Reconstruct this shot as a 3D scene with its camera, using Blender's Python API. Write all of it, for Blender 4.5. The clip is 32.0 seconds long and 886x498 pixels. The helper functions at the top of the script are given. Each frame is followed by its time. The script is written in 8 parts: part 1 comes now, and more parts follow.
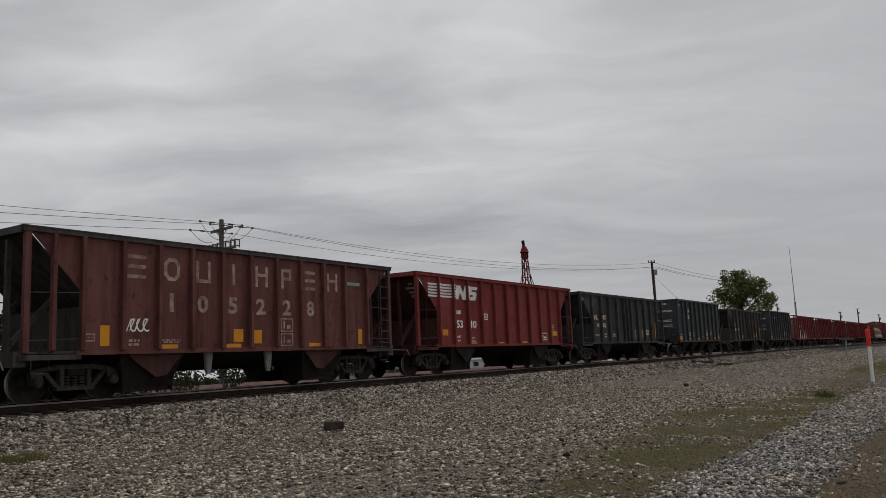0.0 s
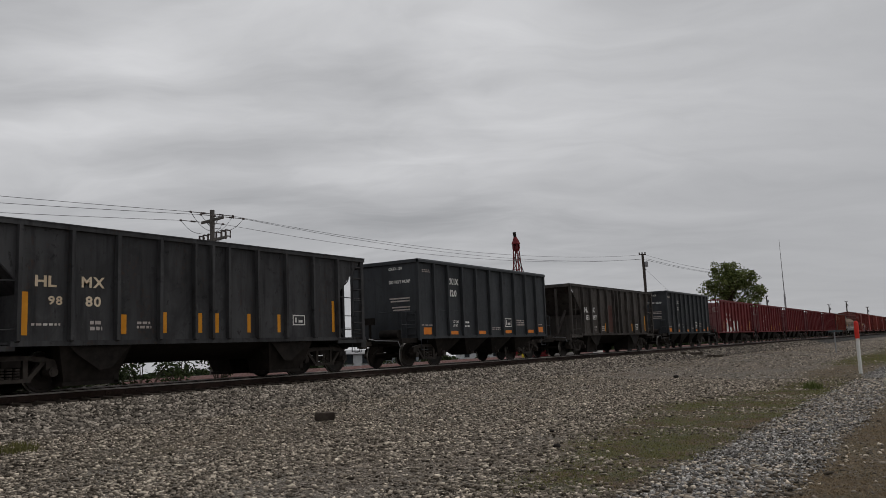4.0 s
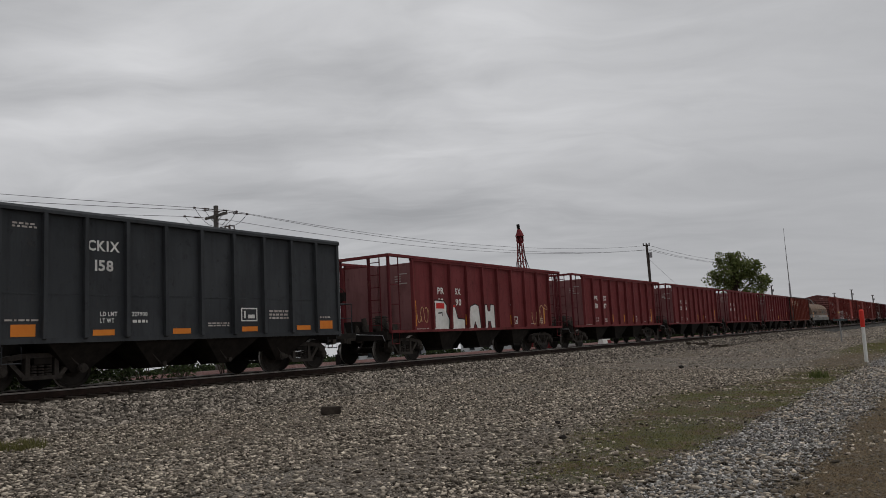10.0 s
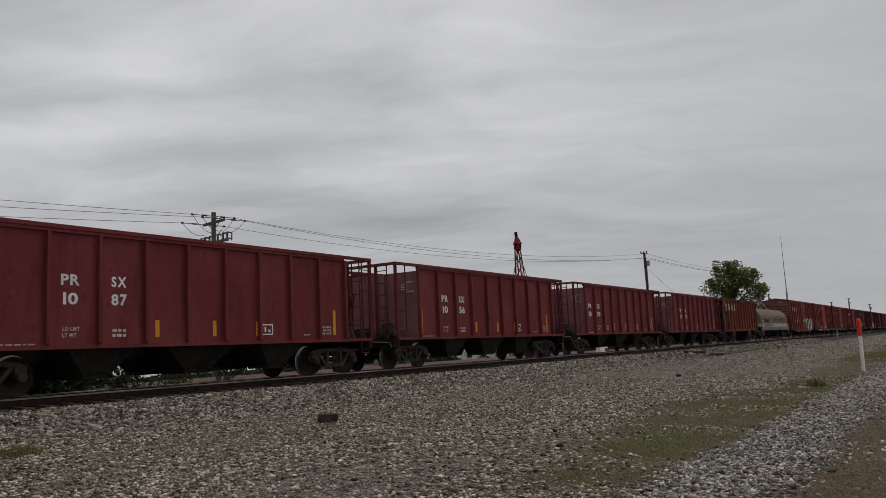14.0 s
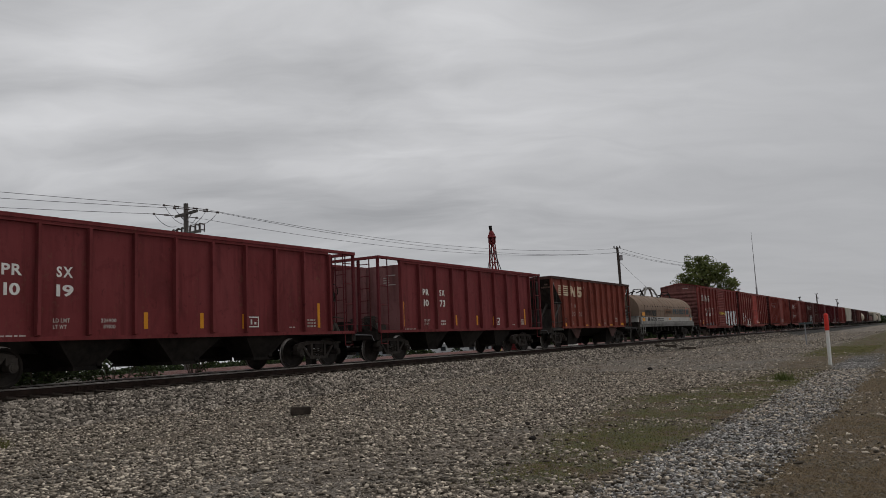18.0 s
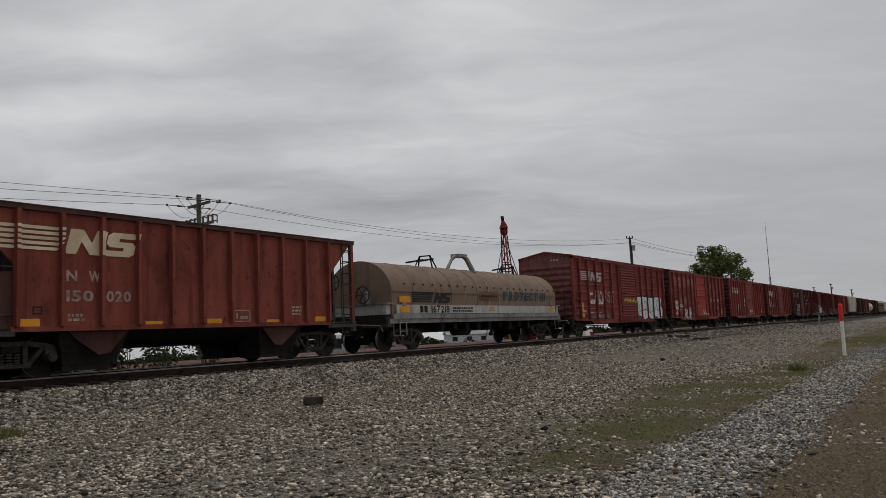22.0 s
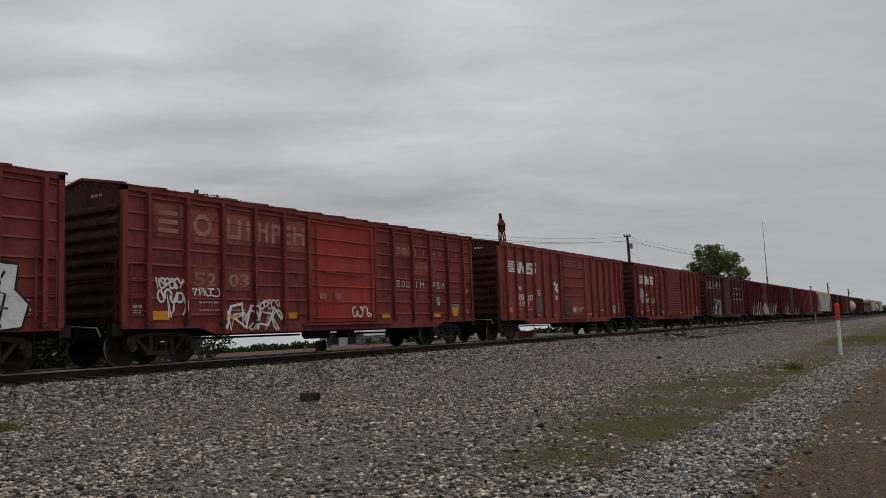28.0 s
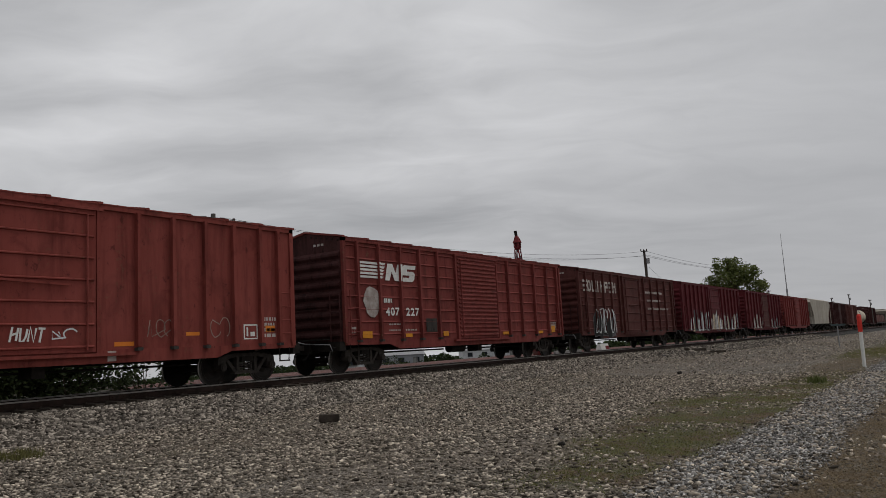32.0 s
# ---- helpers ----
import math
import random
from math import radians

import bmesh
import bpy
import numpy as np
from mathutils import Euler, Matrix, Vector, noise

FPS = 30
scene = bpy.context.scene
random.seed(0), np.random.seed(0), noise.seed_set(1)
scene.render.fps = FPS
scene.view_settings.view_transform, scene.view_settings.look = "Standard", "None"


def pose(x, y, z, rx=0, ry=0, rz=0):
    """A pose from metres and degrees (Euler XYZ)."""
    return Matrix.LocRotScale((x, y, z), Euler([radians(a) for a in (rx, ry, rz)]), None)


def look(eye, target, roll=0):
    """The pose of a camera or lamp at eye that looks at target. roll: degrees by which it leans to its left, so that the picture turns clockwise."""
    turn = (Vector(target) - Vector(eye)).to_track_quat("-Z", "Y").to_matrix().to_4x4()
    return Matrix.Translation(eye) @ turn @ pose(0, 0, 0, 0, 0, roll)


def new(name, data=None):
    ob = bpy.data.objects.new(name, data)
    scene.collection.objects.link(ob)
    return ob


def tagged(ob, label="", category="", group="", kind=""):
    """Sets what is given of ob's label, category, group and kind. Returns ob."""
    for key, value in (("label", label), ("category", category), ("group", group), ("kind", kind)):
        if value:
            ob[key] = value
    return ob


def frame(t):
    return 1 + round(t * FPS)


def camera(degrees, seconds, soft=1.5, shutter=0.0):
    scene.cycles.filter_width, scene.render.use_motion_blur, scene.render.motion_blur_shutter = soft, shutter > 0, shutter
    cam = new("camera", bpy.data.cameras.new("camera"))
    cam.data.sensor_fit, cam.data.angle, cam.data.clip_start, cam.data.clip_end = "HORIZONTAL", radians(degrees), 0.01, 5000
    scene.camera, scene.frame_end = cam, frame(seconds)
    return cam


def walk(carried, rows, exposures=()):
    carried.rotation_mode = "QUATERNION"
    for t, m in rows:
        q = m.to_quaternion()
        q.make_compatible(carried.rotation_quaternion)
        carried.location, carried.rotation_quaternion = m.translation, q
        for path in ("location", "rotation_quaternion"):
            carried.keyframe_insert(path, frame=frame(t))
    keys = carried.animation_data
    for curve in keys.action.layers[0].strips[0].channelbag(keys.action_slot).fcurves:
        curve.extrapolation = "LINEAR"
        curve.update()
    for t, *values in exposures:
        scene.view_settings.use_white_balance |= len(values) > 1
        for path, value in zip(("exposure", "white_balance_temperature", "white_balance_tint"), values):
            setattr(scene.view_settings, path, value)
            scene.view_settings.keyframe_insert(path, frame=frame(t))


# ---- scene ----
cam = camera(58.23, 32.0, soft=0.7)
EYE_Z = 0.637          # eye above the top of the rails, which is z = 0
TRACK_Y = 17.62        # centre line of the track; it runs along x
ROWS = [
    (0.0, 97.73, 2.29, -56.58), (0.5, 97.79, 2.34, -56.24), (1.0, 97.73, 2.43, -56.27), (1.5, 97.9, 2.3, -56.33),
    (2.0, 97.61, 2.07, -56.28), (2.5, 97.22, 1.82, -56.89), (3.0, 97.13, 1.88, -57.14), (3.5, 97.05, 2.1, -57.21),
    (5.5, 97.26, 2.34, -57.18), (6.0, 97.12, 2.24, -56.93), (6.5, 96.59, 2.01, -56.55), (7.0, 96.18, 1.95, -56.65),
    (7.5, 96.07, 2.14, -56.69), (8.0, 96.26, 2.35, -57.17), (8.5, 96.45, 2.47, -57.64), (9.0, 96.5, 2.63, -56.97),
    (9.5, 96.6, 2.85, -57.26), (10.0, 96.6, 2.8, -56.86), (10.5, 96.56, 2.67, -56.34), (11.0, 96.79, 2.64, -56.4),
    (11.5, 96.79, 2.41, -56.1), (12.0, 96.17, 2.28, -55.95), (12.5, 96.26, 2.46, -55.98), (13.0, 96.5, 2.62, -56.08),
    (13.5, 96.82, 2.66, -56.57), (14.0, 97.13, 2.61, -57.05), (14.5, 97.24, 2.64, -56.51), (16.5, 97.08, 2.61, -56.79),
    (17.0, 96.89, 2.62, -56.84), (17.5, 96.5, 2.6, -59.26), (18.0, 96.56, 2.44, -58.92), (18.5, 96.72, 2.28, -58.22),
    (19.0, 96.59, 2.04, -57.57), (19.5, 96.3, 2.13, -57.65), (20.0, 96.14, 2.22, -57.86), (20.5, 96.12, 2.18, -57.95),
    (21.0, 96.2, 2.09, -57.65), (21.5, 96.04, 2.19, -57.87), (22.0, 95.91, 2.42, -58.06), (22.5, 95.89, 2.61, -58.23),
    (23.0, 95.77, 2.6, -58.23), (23.5, 95.74, 2.57, -58.22), (24.0, 95.81, 2.57, -58.26), (24.5, 96.0, 2.52, -58.04),
    (25.0, 96.27, 2.4, -58.03), (25.5, 96.39, 2.34, -57.96), (27.5, 95.99, 2.13, -58.28), (28.0, 95.68, 2.06, -58.27),
    (28.5, 95.99, 2.04, -58.33), (29.0, 95.87, 2.06, -58.15), (29.5, 95.67, 1.9, -58.43), (30.0, 95.9, 1.98, -57.96),
    (30.5, 96.51, 2.06, -58.0), (31.0, 97.14, 2.29, -58.45), (31.5, 96.97, 2.5, -58.24), (32.0, 97.09, 3.09, -57.0)]
walk(cam, [(t, pose(0, 0, EYE_Z, rx, ry, rz)) for t, rx, ry, rz in ROWS])


# ---- node helpers ----
def node(nt, kind, links=None, **values):
    n = nt.nodes.new(kind)
    for key, value in values.items():
        if key in ("operation", "blend_type", "data_type", "noise_dimensions", "feature", "sky_type", "sun_disc", "attribute_name", "sun_elevation", "sun_rotation", "interpolation_type", "clamp"):
            if key == "operation": n.operation = value
            elif key == "blend_type": n.blend_type = value
            elif key == "data_type": n.data_type = value
            elif key == "noise_dimensions": n.noise_dimensions = value
            elif key == "feature": n.feature = value
            elif key == "sky_type": n.sky_type = value
            elif key == "sun_disc": n.sun_disc = value
            elif key == "attribute_name": n.attribute_name = value
            elif key == "sun_elevation": n.sun_elevation = value
            elif key == "sun_rotation": n.sun_rotation = value
        else:
            n.inputs[int(key[1:]) if key[0] == "i" and key[1:].isdigit() else key.replace("_", " ")].default_value = value
    for key, socket in (links or {}).items():
        nt.links.new(socket, n.inputs[key])
    return n


def noise_tex(nt, vec, scale, detail=4.0, rough=0.55, distortion=0.0):
    n = node(nt, "ShaderNodeTexNoise", {"Vector": vec}, Scale=scale, Detail=detail, Roughness=rough, Distortion=distortion)
    return n.outputs["Fac"]


def ramp(nt, fac, lo, hi, a=0.0, b=1.0):
    n = node(nt, "ShaderNodeMapRange", {"Value": fac})
    n.inputs["From Min"].default_value, n.inputs["From Max"].default_value = lo, hi
    n.inputs["To Min"].default_value, n.inputs["To Max"].default_value = a, b
    n.clamp = True
    return n.outputs["Result"]


def mix(nt, fac, a, b, blend="MIX"):
    n = nt.nodes.new("ShaderNodeMix")
    n.data_type, n.blend_type = "RGBA", blend
    for k, v in ((0, fac), (6, a), (7, b)):
        if isinstance(v, bpy.types.NodeSocket):
            nt.links.new(v, n.inputs[k])
        elif k == 0:
            n.inputs[k].default_value = v
        else:
            n.inputs[k].default_value = (*v, 1) if len(v) == 3 else v
    return n.outputs[2]


def math_node(nt, op, a, b=0.0):
    n = nt.nodes.new("ShaderNodeMath")
    n.operation = op
    for k, v in ((0, a), (1, b)):
        if isinstance(v, bpy.types.NodeSocket):
            nt.links.new(v, n.inputs[k])
        else:
            n.inputs[k].default_value = v
    return n.outputs[0]


def stretched(nt, vec, s):
    n = node(nt, "ShaderNodeMapping", {"Vector": vec})
    n.inputs["Scale"].default_value = s
    return n.outputs["Vector"]


# ---- overcast sky and light ----
world = bpy.data.worlds.new("overcast")
scene.world = world
world.use_nodes = True
wt = world.node_tree
wt.nodes.clear()
gen = node(wt, "ShaderNodeTexCoord").outputs["Generated"]
sep = node(wt, "ShaderNodeSeparateXYZ", {"Vector": gen})
low = math_node(wt, "ADD", math_node(wt, "MAXIMUM", sep.outputs["Z"], 0.0), 0.16)
flat = node(wt, "ShaderNodeCombineXYZ", {"X": math_node(wt, "DIVIDE", sep.outputs["X"], low), "Y": math_node(wt, "DIVIDE", sep.outputs["Y"], low)}).outputs["Vector"]
turned = node(wt, "ShaderNodeMapping", {"Vector": flat})
turned.inputs["Rotation"].default_value = (0, 0, radians(-33))
warp = node(wt, "ShaderNodeTexNoise", {"Vector": turned.outputs["Vector"]}, Scale=1.1, Detail=3.0)
drift = node(wt, "ShaderNodeVectorMath", {0: warp.outputs["Color"]}, operation="SCALE")
drift.inputs["Scale"].default_value = 0.55
plan = node(wt, "ShaderNodeVectorMath", {0: turned.outputs["Vector"], 1: drift.outputs["Vector"]}, operation="ADD").outputs["Vector"]
bands = stretched(wt, plan, (1.0, 0.42, 1.0))
big = noise_tex(wt, bands, 1.3, 3.0, 0.5, 0.3)
small = noise_tex(wt, bands, 4.2, 5.0, 0.55, 0.5)
wisp = noise_tex(wt, stretched(wt, plan, (1.0, 0.30, 1.0)), 8.0, 5.0, 0.6, 0.6)
clouds = math_node(wt, "ADD", math_node(wt, "MULTIPLY", ramp(wt, big, 0.36, 0.64), 0.38), math_node(wt, "ADD", math_node(wt, "MULTIPLY", ramp(wt, small, 0.34, 0.68), 0.24), math_node(wt, "MULTIPLY", ramp(wt, wisp, 0.36, 0.68), 0.07)))


def thin_cloud(x, y, along, across, gain):
    """A soft thinner (or, below zero, thicker) patch of the cloud sheet, in the sheet's plan."""
    m = node(wt, "ShaderNodeMapping", {"Vector": plan})
    m.inputs["Location"].default_value = (-(x + 0.27) / along, -(y + 0.27) / across, 0)
    m.inputs["Scale"].default_value = (1 / along, 1 / across, 0)
    d = node(wt, "ShaderNodeVectorMath", {0: m.outputs["Vector"]}, operation="LENGTH").outputs["Value"]
    r = node(wt, "ShaderNodeMapRange", {"Value": d})
    r.interpolation_type = "SMOOTHSTEP"
    r.inputs["To Min"].default_value, r.inputs["To Max"].default_value = gain, 0.0
    return r.outputs["Result"]


for patch in ((2.62, 0.06, 0.42, 0.62, 0.34), (1.72, 0.70, 0.22, 0.42, 0.30), (1.66, -0.16, 0.30, 0.30, 0.26), (2.05, 0.98, 0.22, 0.4, 0.22), (2.2, -0.36, 0.5, 0.35, 0.12),
              (2.28, 0.72, 0.22, 0.55, -0.20), (1.95, 0.25, 0.20, 0.55, -0.14), (3.15, 0.3, 0.4, 1.0, -0.22), (1.45, 0.35, 0.16, 0.3, -0.14)):
    clouds = math_node(wt, "ADD", clouds, thin_cloud(*patch))
clouds = math_node(wt, "ADD", clouds, 0.10)
patchy = mix(wt, ramp(wt, clouds, 0.0, 1.0), (0.325, 0.330, 0.344), (0.72, 0.722, 0.738))
haze = ramp(wt, sep.outputs["Z"], 0.02, 0.30, 1.0, 0.0)
side = ramp(wt, math_node(wt, "ADD", math_node(wt, "MULTIPLY", sep.outputs["X"], 0.95), math_node(wt, "MULTIPLY", sep.outputs["Y"], -0.15)), 0.76, 0.97)
even = mix(wt, math_node(wt, "MULTIPLY", side, 0.75), patchy, (0.400, 0.405, 0.420))
even = mix(wt, math_node(wt, "MULTIPLY", haze, 0.45), even, (0.400, 0.402, 0.418))
sky = node(wt, "ShaderNodeTexSky", sky_type="NISHITA", sun_disc=False, sun_elevation=radians(48), sun_rotation=radians(200))
blue = mix(wt, 0.08, (0, 0, 0), sky.outputs["Color"])
dome = mix(wt, 0.02, even, blue)
bg = node(wt, "ShaderNodeBackground", {"Color": dome}, Strength=1.0)
wt.links.new(bg.outputs[0], node(wt, "ShaderNodeOutputWorld").inputs["Surface"])

sun_data = bpy.data.lights.new("sun", "SUN")
sun_data.energy, sun_data.angle, sun_data.color = 1.08, radians(30), (1.0, 0.97, 0.93)
sun = new("sun", sun_data)
sun.matrix_world = look((14, -12, 50), (0, 0, 0))
scene.view_settings.exposure = 0.0


# ---- materials ----
def material(name):
    m = bpy.data.materials.new(name)
    m.use_nodes = True
    nt = m.node_tree
    nt.nodes.clear()
    out = nt.nodes.new("ShaderNodeOutputMaterial")
    b = nt.nodes.new("ShaderNodeBsdfPrincipled")
    nt.links.new(b.outputs[0], out.inputs["Surface"])
    return m, nt, b


def coords(nt, offset=True):
    co = node(nt, "ShaderNodeTexCoord").outputs["Object"]
    if not offset:
        return co
    rnd = node(nt, "ShaderNodeObjectInfo").outputs["Random"]
    add = node(nt, "ShaderNodeVectorMath", {0: co, 1: node(nt, "ShaderNodeCombineXYZ", {"X": math_node(nt, "MULTIPLY", rnd, 37.0), "Y": math_node(nt, "MULTIPLY", rnd, 11.0)}).outputs["Vector"]}, operation="ADD")
    return add.outputs["Vector"]


def bump(nt, b, height, strength=0.3, distance=0.02):
    n = node(nt, "ShaderNodeBump", {"Height": height}, Strength=strength, Distance=distance)
    nt.links.new(n.outputs["Normal"], b.inputs["Normal"])


def paint(name, col, worn=(0.16, 0.09, 0.06), wear=0.4, faded=0.35, rough=0.62):
    """Weathered paint on steel: chalky fading, vertical streaks of dirt, rust specks."""
    m, nt, b = material(name)
    co = coords(nt)
    streak = noise_tex(nt, stretched(nt, co, (1.5, 1.5, 0.20)), 1.6, 4.0, 0.6)
    broad = noise_tex(nt, co, 0.55, 3.0, 0.5)
    speck = noise_tex(nt, co, 9.0, 5.0, 0.65)
    drip = noise_tex(nt, stretched(nt, co, (3.6, 3.6, 0.34)), 1.3, 4.0, 0.6)
    blotch = noise_tex(nt, co, 2.1, 6.0, 0.62, 0.6)
    light = tuple(min(1.0, c * 1.28 + 0.012) for c in col)
    dark = tuple(c * 0.60 for c in col)
    c = mix(nt, math_node(nt, "MULTIPLY", ramp(nt, broad, 0.35, 0.7), faded * 2), col, light)
    c = mix(nt, math_node(nt, "MULTIPLY", ramp(nt, streak, 0.50, 0.70), wear * 0.9), c, dark)
    c = mix(nt, math_node(nt, "MULTIPLY", ramp(nt, math_node(nt, "ADD", math_node(nt, "MULTIPLY", speck, 0.6), math_node(nt, "MULTIPLY", streak, 0.4)), 0.56, 0.70), wear), c, worn)
    c = mix(nt, math_node(nt, "MULTIPLY", ramp(nt, drip, 0.54, 0.72), wear * 0.75), c, tuple(0.35 * v for v in col))
    c = mix(nt, math_node(nt, "MULTIPLY", ramp(nt, drip, 0.44, 0.30), faded * 0.6), c, tuple(min(1.0, 1.45 * v + 0.02) for v in col))
    c = mix(nt, math_node(nt, "MULTIPLY", ramp(nt, blotch, 0.57, 0.66), wear * 0.6), c, dark)
    soot = noise_tex(nt, stretched(nt, co, (0.9, 0.9, 0.5)), 1.0, 5.0, 0.6, 1.0)
    c = mix(nt, math_node(nt, "MULTIPLY", ramp(nt, soot, 0.53, 0.73), wear * 0.8), c, tuple(0.30 * v + 0.004 for v in col))
    chip = noise_tex(nt, stretched(nt, co, (1.0, 1.0, 0.6)), 5.2, 6.0, 0.7, 0.3)
    c = mix(nt, math_node(nt, "MULTIPLY", ramp(nt, chip, 0.60, 0.68), wear * 0.9), c, tuple(0.22 * v + 0.005 for v in col))
    c = mix(nt, math_node(nt, "MULTIPLY", ramp(nt, chip, 0.36, 0.29), faded), c, tuple(min(1.0, 1.5 * v + 0.012) for v in col))
    nt.links.new(c, b.inputs["Base Color"])
    nt.links.new(ramp(nt, speck, 0.3, 0.7, rough - 0.12, rough + 0.15), b.inputs["Roughness"])
    b.inputs["Specular IOR Level"].default_value = 0.06
    bump(nt, b, math_node(nt, "ADD", math_node(nt, "MULTIPLY", broad, 2.2), math_node(nt, "MULTIPLY", speck, 0.15)), 0.35, 0.03)
    return m


def rough_stuff(name, a, b_col, scale=6.0, rough=0.85, metal=0.0, bumps=0.4, island=False, dist=0.01):
    m, nt, b = material(name)
    co = coords(nt)
    n1, n2 = noise_tex(nt, co, scale, 6.0, 0.6), noise_tex(nt, co, scale * 0.13, 3.0, 0.5)
    c = mix(nt, ramp(nt, math_node(nt, "ADD", math_node(nt, "MULTIPLY", n1, 0.6), math_node(nt, "MULTIPLY", n2, 0.4)), 0.35, 0.65), a, b_col)
    if island:
        r = node(nt, "ShaderNodeNewGeometry").outputs["Random Per Island"]
        hue = node(nt, "ShaderNodeValToRGB", {"Fac": r})
        hue.color_ramp.elements[0].color, hue.color_ramp.elements[1].color = (0.12, 0.11, 0.10, 1), (1.95, 1.89, 1.81, 1)
        e = hue.color_ramp.elements.new(0.62)
        e.color = (0.80, 0.765, 0.73, 1)
        c = mix(nt, 1.0, c, hue.outputs["Color"], "MULTIPLY")
    nt.links.new(c, b.inputs["Base Color"])
    b.inputs["Roughness"].default_value, b.inputs["Metallic"].default_value = rough, metal
    b.inputs["Specular IOR Level"].default_value = 0.12
    bump(nt, b, n1, bumps, dist)
    return m


M = {}
M["maroon"] = paint("maroon_paint", (0.148, 0.031, 0.033), wear=0.5)
M["maroon_end"] = paint("maroon_end_paint", (0.200, 0.090, 0.090), wear=0.5)
M["brick"] = paint("brick_red_paint", (0.172, 0.037, 0.034), wear=0.5)
M["oxide"] = paint("oxide_red_paint", (0.124, 0.050, 0.044), (0.075, 0.050, 0.040), wear=0.8)
M["darkoxide"] = paint("dark_oxide_paint", (0.080, 0.026, 0.023), wear=0.6)
M["darkmaroon"] = paint("dark_maroon_paint", (0.094, 0.016, 0.020), wear=0.6)
# soot on boxcar ends; on the brick-red hopper, painted-in shade of its ends
M["soot_shade"] = paint("soot_shade_paint", (0.058, 0.022, 0.021), (0.018, 0.015, 0.014), 0.9)
M["fadedred"] = paint("faded_orange_red", (0.215, 0.060, 0.045), (0.12, 0.05, 0.04), 0.8, 0.5)
M["dusty_end"] = paint("dusty_end_paint", (0.150, 0.062, 0.056), (0.030, 0.022, 0.020), 0.85)
M["rustred"] = paint("rust_red_paint", (0.185, 0.048, 0.035), wear=0.75)
M["boxred"] = paint("boxcar_red_paint", (0.170, 0.039, 0.034), wear=0.7)
M["doorred"] = paint("repainted_door_red", (0.285, 0.044, 0.034), wear=0.3)
M["black"] = paint("black_paint", (0.044, 0.044, 0.046), (0.075, 0.045, 0.032), 0.75, 0.5)
M["grime"] = paint("grimy_black_paint", (0.054, 0.048, 0.044), (0.070, 0.044, 0.034), 0.95, 0.55)
M["slate"] = paint("slate_black_paint", (0.043, 0.046, 0.050), (0.07, 0.06, 0.055), 0.4, 0.3, 0.5)
M["patchbrown"] = paint("brown_patch_paint", (0.066, 0.032, 0.027), (0.02, 0.017, 0.016), 0.6)
M["lightbrick"] = paint("faded_brick_paint", (0.205, 0.048, 0.039), wear=0.65)
M["beige"] = rough_stuff("beige_band_paint", (0.20, 0.15, 0.11), (0.36, 0.30, 0.23), 3.0, 0.7, 0.0, 0.1)
M["tan"] = paint("tan_cover_paint", (0.175, 0.124, 0.092), (0.085, 0.055, 0.042), 0.4, 0.2)
M["greysill"] = paint("grey_steel_paint", (0.21, 0.205, 0.195), (0.07, 0.05, 0.04), 0.8)
M["palesill"] = paint("pale_sill_paint", (0.36, 0.35, 0.33), (0.10, 0.08, 0.07), 0.7)
M["palegrey"] = paint("pale_grey_paint", (0.34, 0.31, 0.265), (0.15, 0.12, 0.10), 0.4)
M["creamtank"] = paint("cream_tank_paint", (0.46, 0.40, 0.32), (0.12, 0.09, 0.07), 0.4)
# near-black base colour shared by underframes, hopper pockets and small fittings
M["running"] = rough_stuff("running_gear_black", (0.009, 0.0078, 0.007), (0.028, 0.023, 0.020), 5.0, 0.8, 0.0, 0.5)
M["truckiron"] = rough_stuff("cast_iron_grime", (0.024, 0.020, 0.018), (0.070, 0.060, 0.052), 7.0, 0.7, 0.0, 0.5)
M["wheelsteel"] = rough_stuff("wheel_steel", (0.011, 0.009, 0.008), (0.032, 0.026, 0.022), 5.0, 0.6, 0.0, 0.3)
M["tread"] = rough_stuff("bright_tread_steel", (0.20, 0.19, 0.18), (0.34, 0.32, 0.30), 20.0, 0.4, 0.7, 0.1)
M["rail_side"] = rough_stuff("rusty_rail", (0.018, 0.012, 0.010), (0.046, 0.029, 0.023), 9.0, 0.8, 0.2, 0.4)
M["rail_head"] = rough_stuff("worn_rail_head", (0.19, 0.168, 0.152), (0.33, 0.30, 0.275), 6.0, 0.5, 0.2, 0.2)
M["rail_top"] = rough_stuff("polished_rail", (0.26, 0.23, 0.21), (0.46, 0.43, 0.41), 3.0, 0.42, 0.5, 0.1)
M["tie"] = rough_stuff("creosoted_wood", (0.035, 0.028, 0.023), (0.10, 0.082, 0.066), 7.0, 0.9, 0.0, 0.6)
M["white"] = rough_stuff("weathered_white_lettering", (0.52, 0.51, 0.49), (0.80, 0.79, 0.76), 3.0, 0.7, 0.0, 0.1)
M["white_worn"] = rough_stuff("worn_white_lettering", (0.24, 0.19, 0.17), (0.56, 0.52, 0.49), 3.5, 0.8, 0.0, 0.1)
M["dullpink"] = rough_stuff("dulled_pink_lettering", (0.115, 0.062, 0.052), (0.46, 0.35, 0.30), 5.0, 0.8, 0.0, 0.1)
M["ghost"] = rough_stuff("ghost_lettering", (0.22, 0.08, 0.065), (0.40, 0.22, 0.19), 2.5, 0.8, 0.0, 0.1)
M["cream"] = rough_stuff("cream_lettering", (0.48, 0.36, 0.24), (0.66, 0.56, 0.42), 3.0, 0.75, 0.0, 0.1)
M["amber"] = rough_stuff("amber_reflective_strip", (0.52, 0.20, 0.015), (0.66, 0.29, 0.03), 4.0, 0.45, 0.0, 0.1)
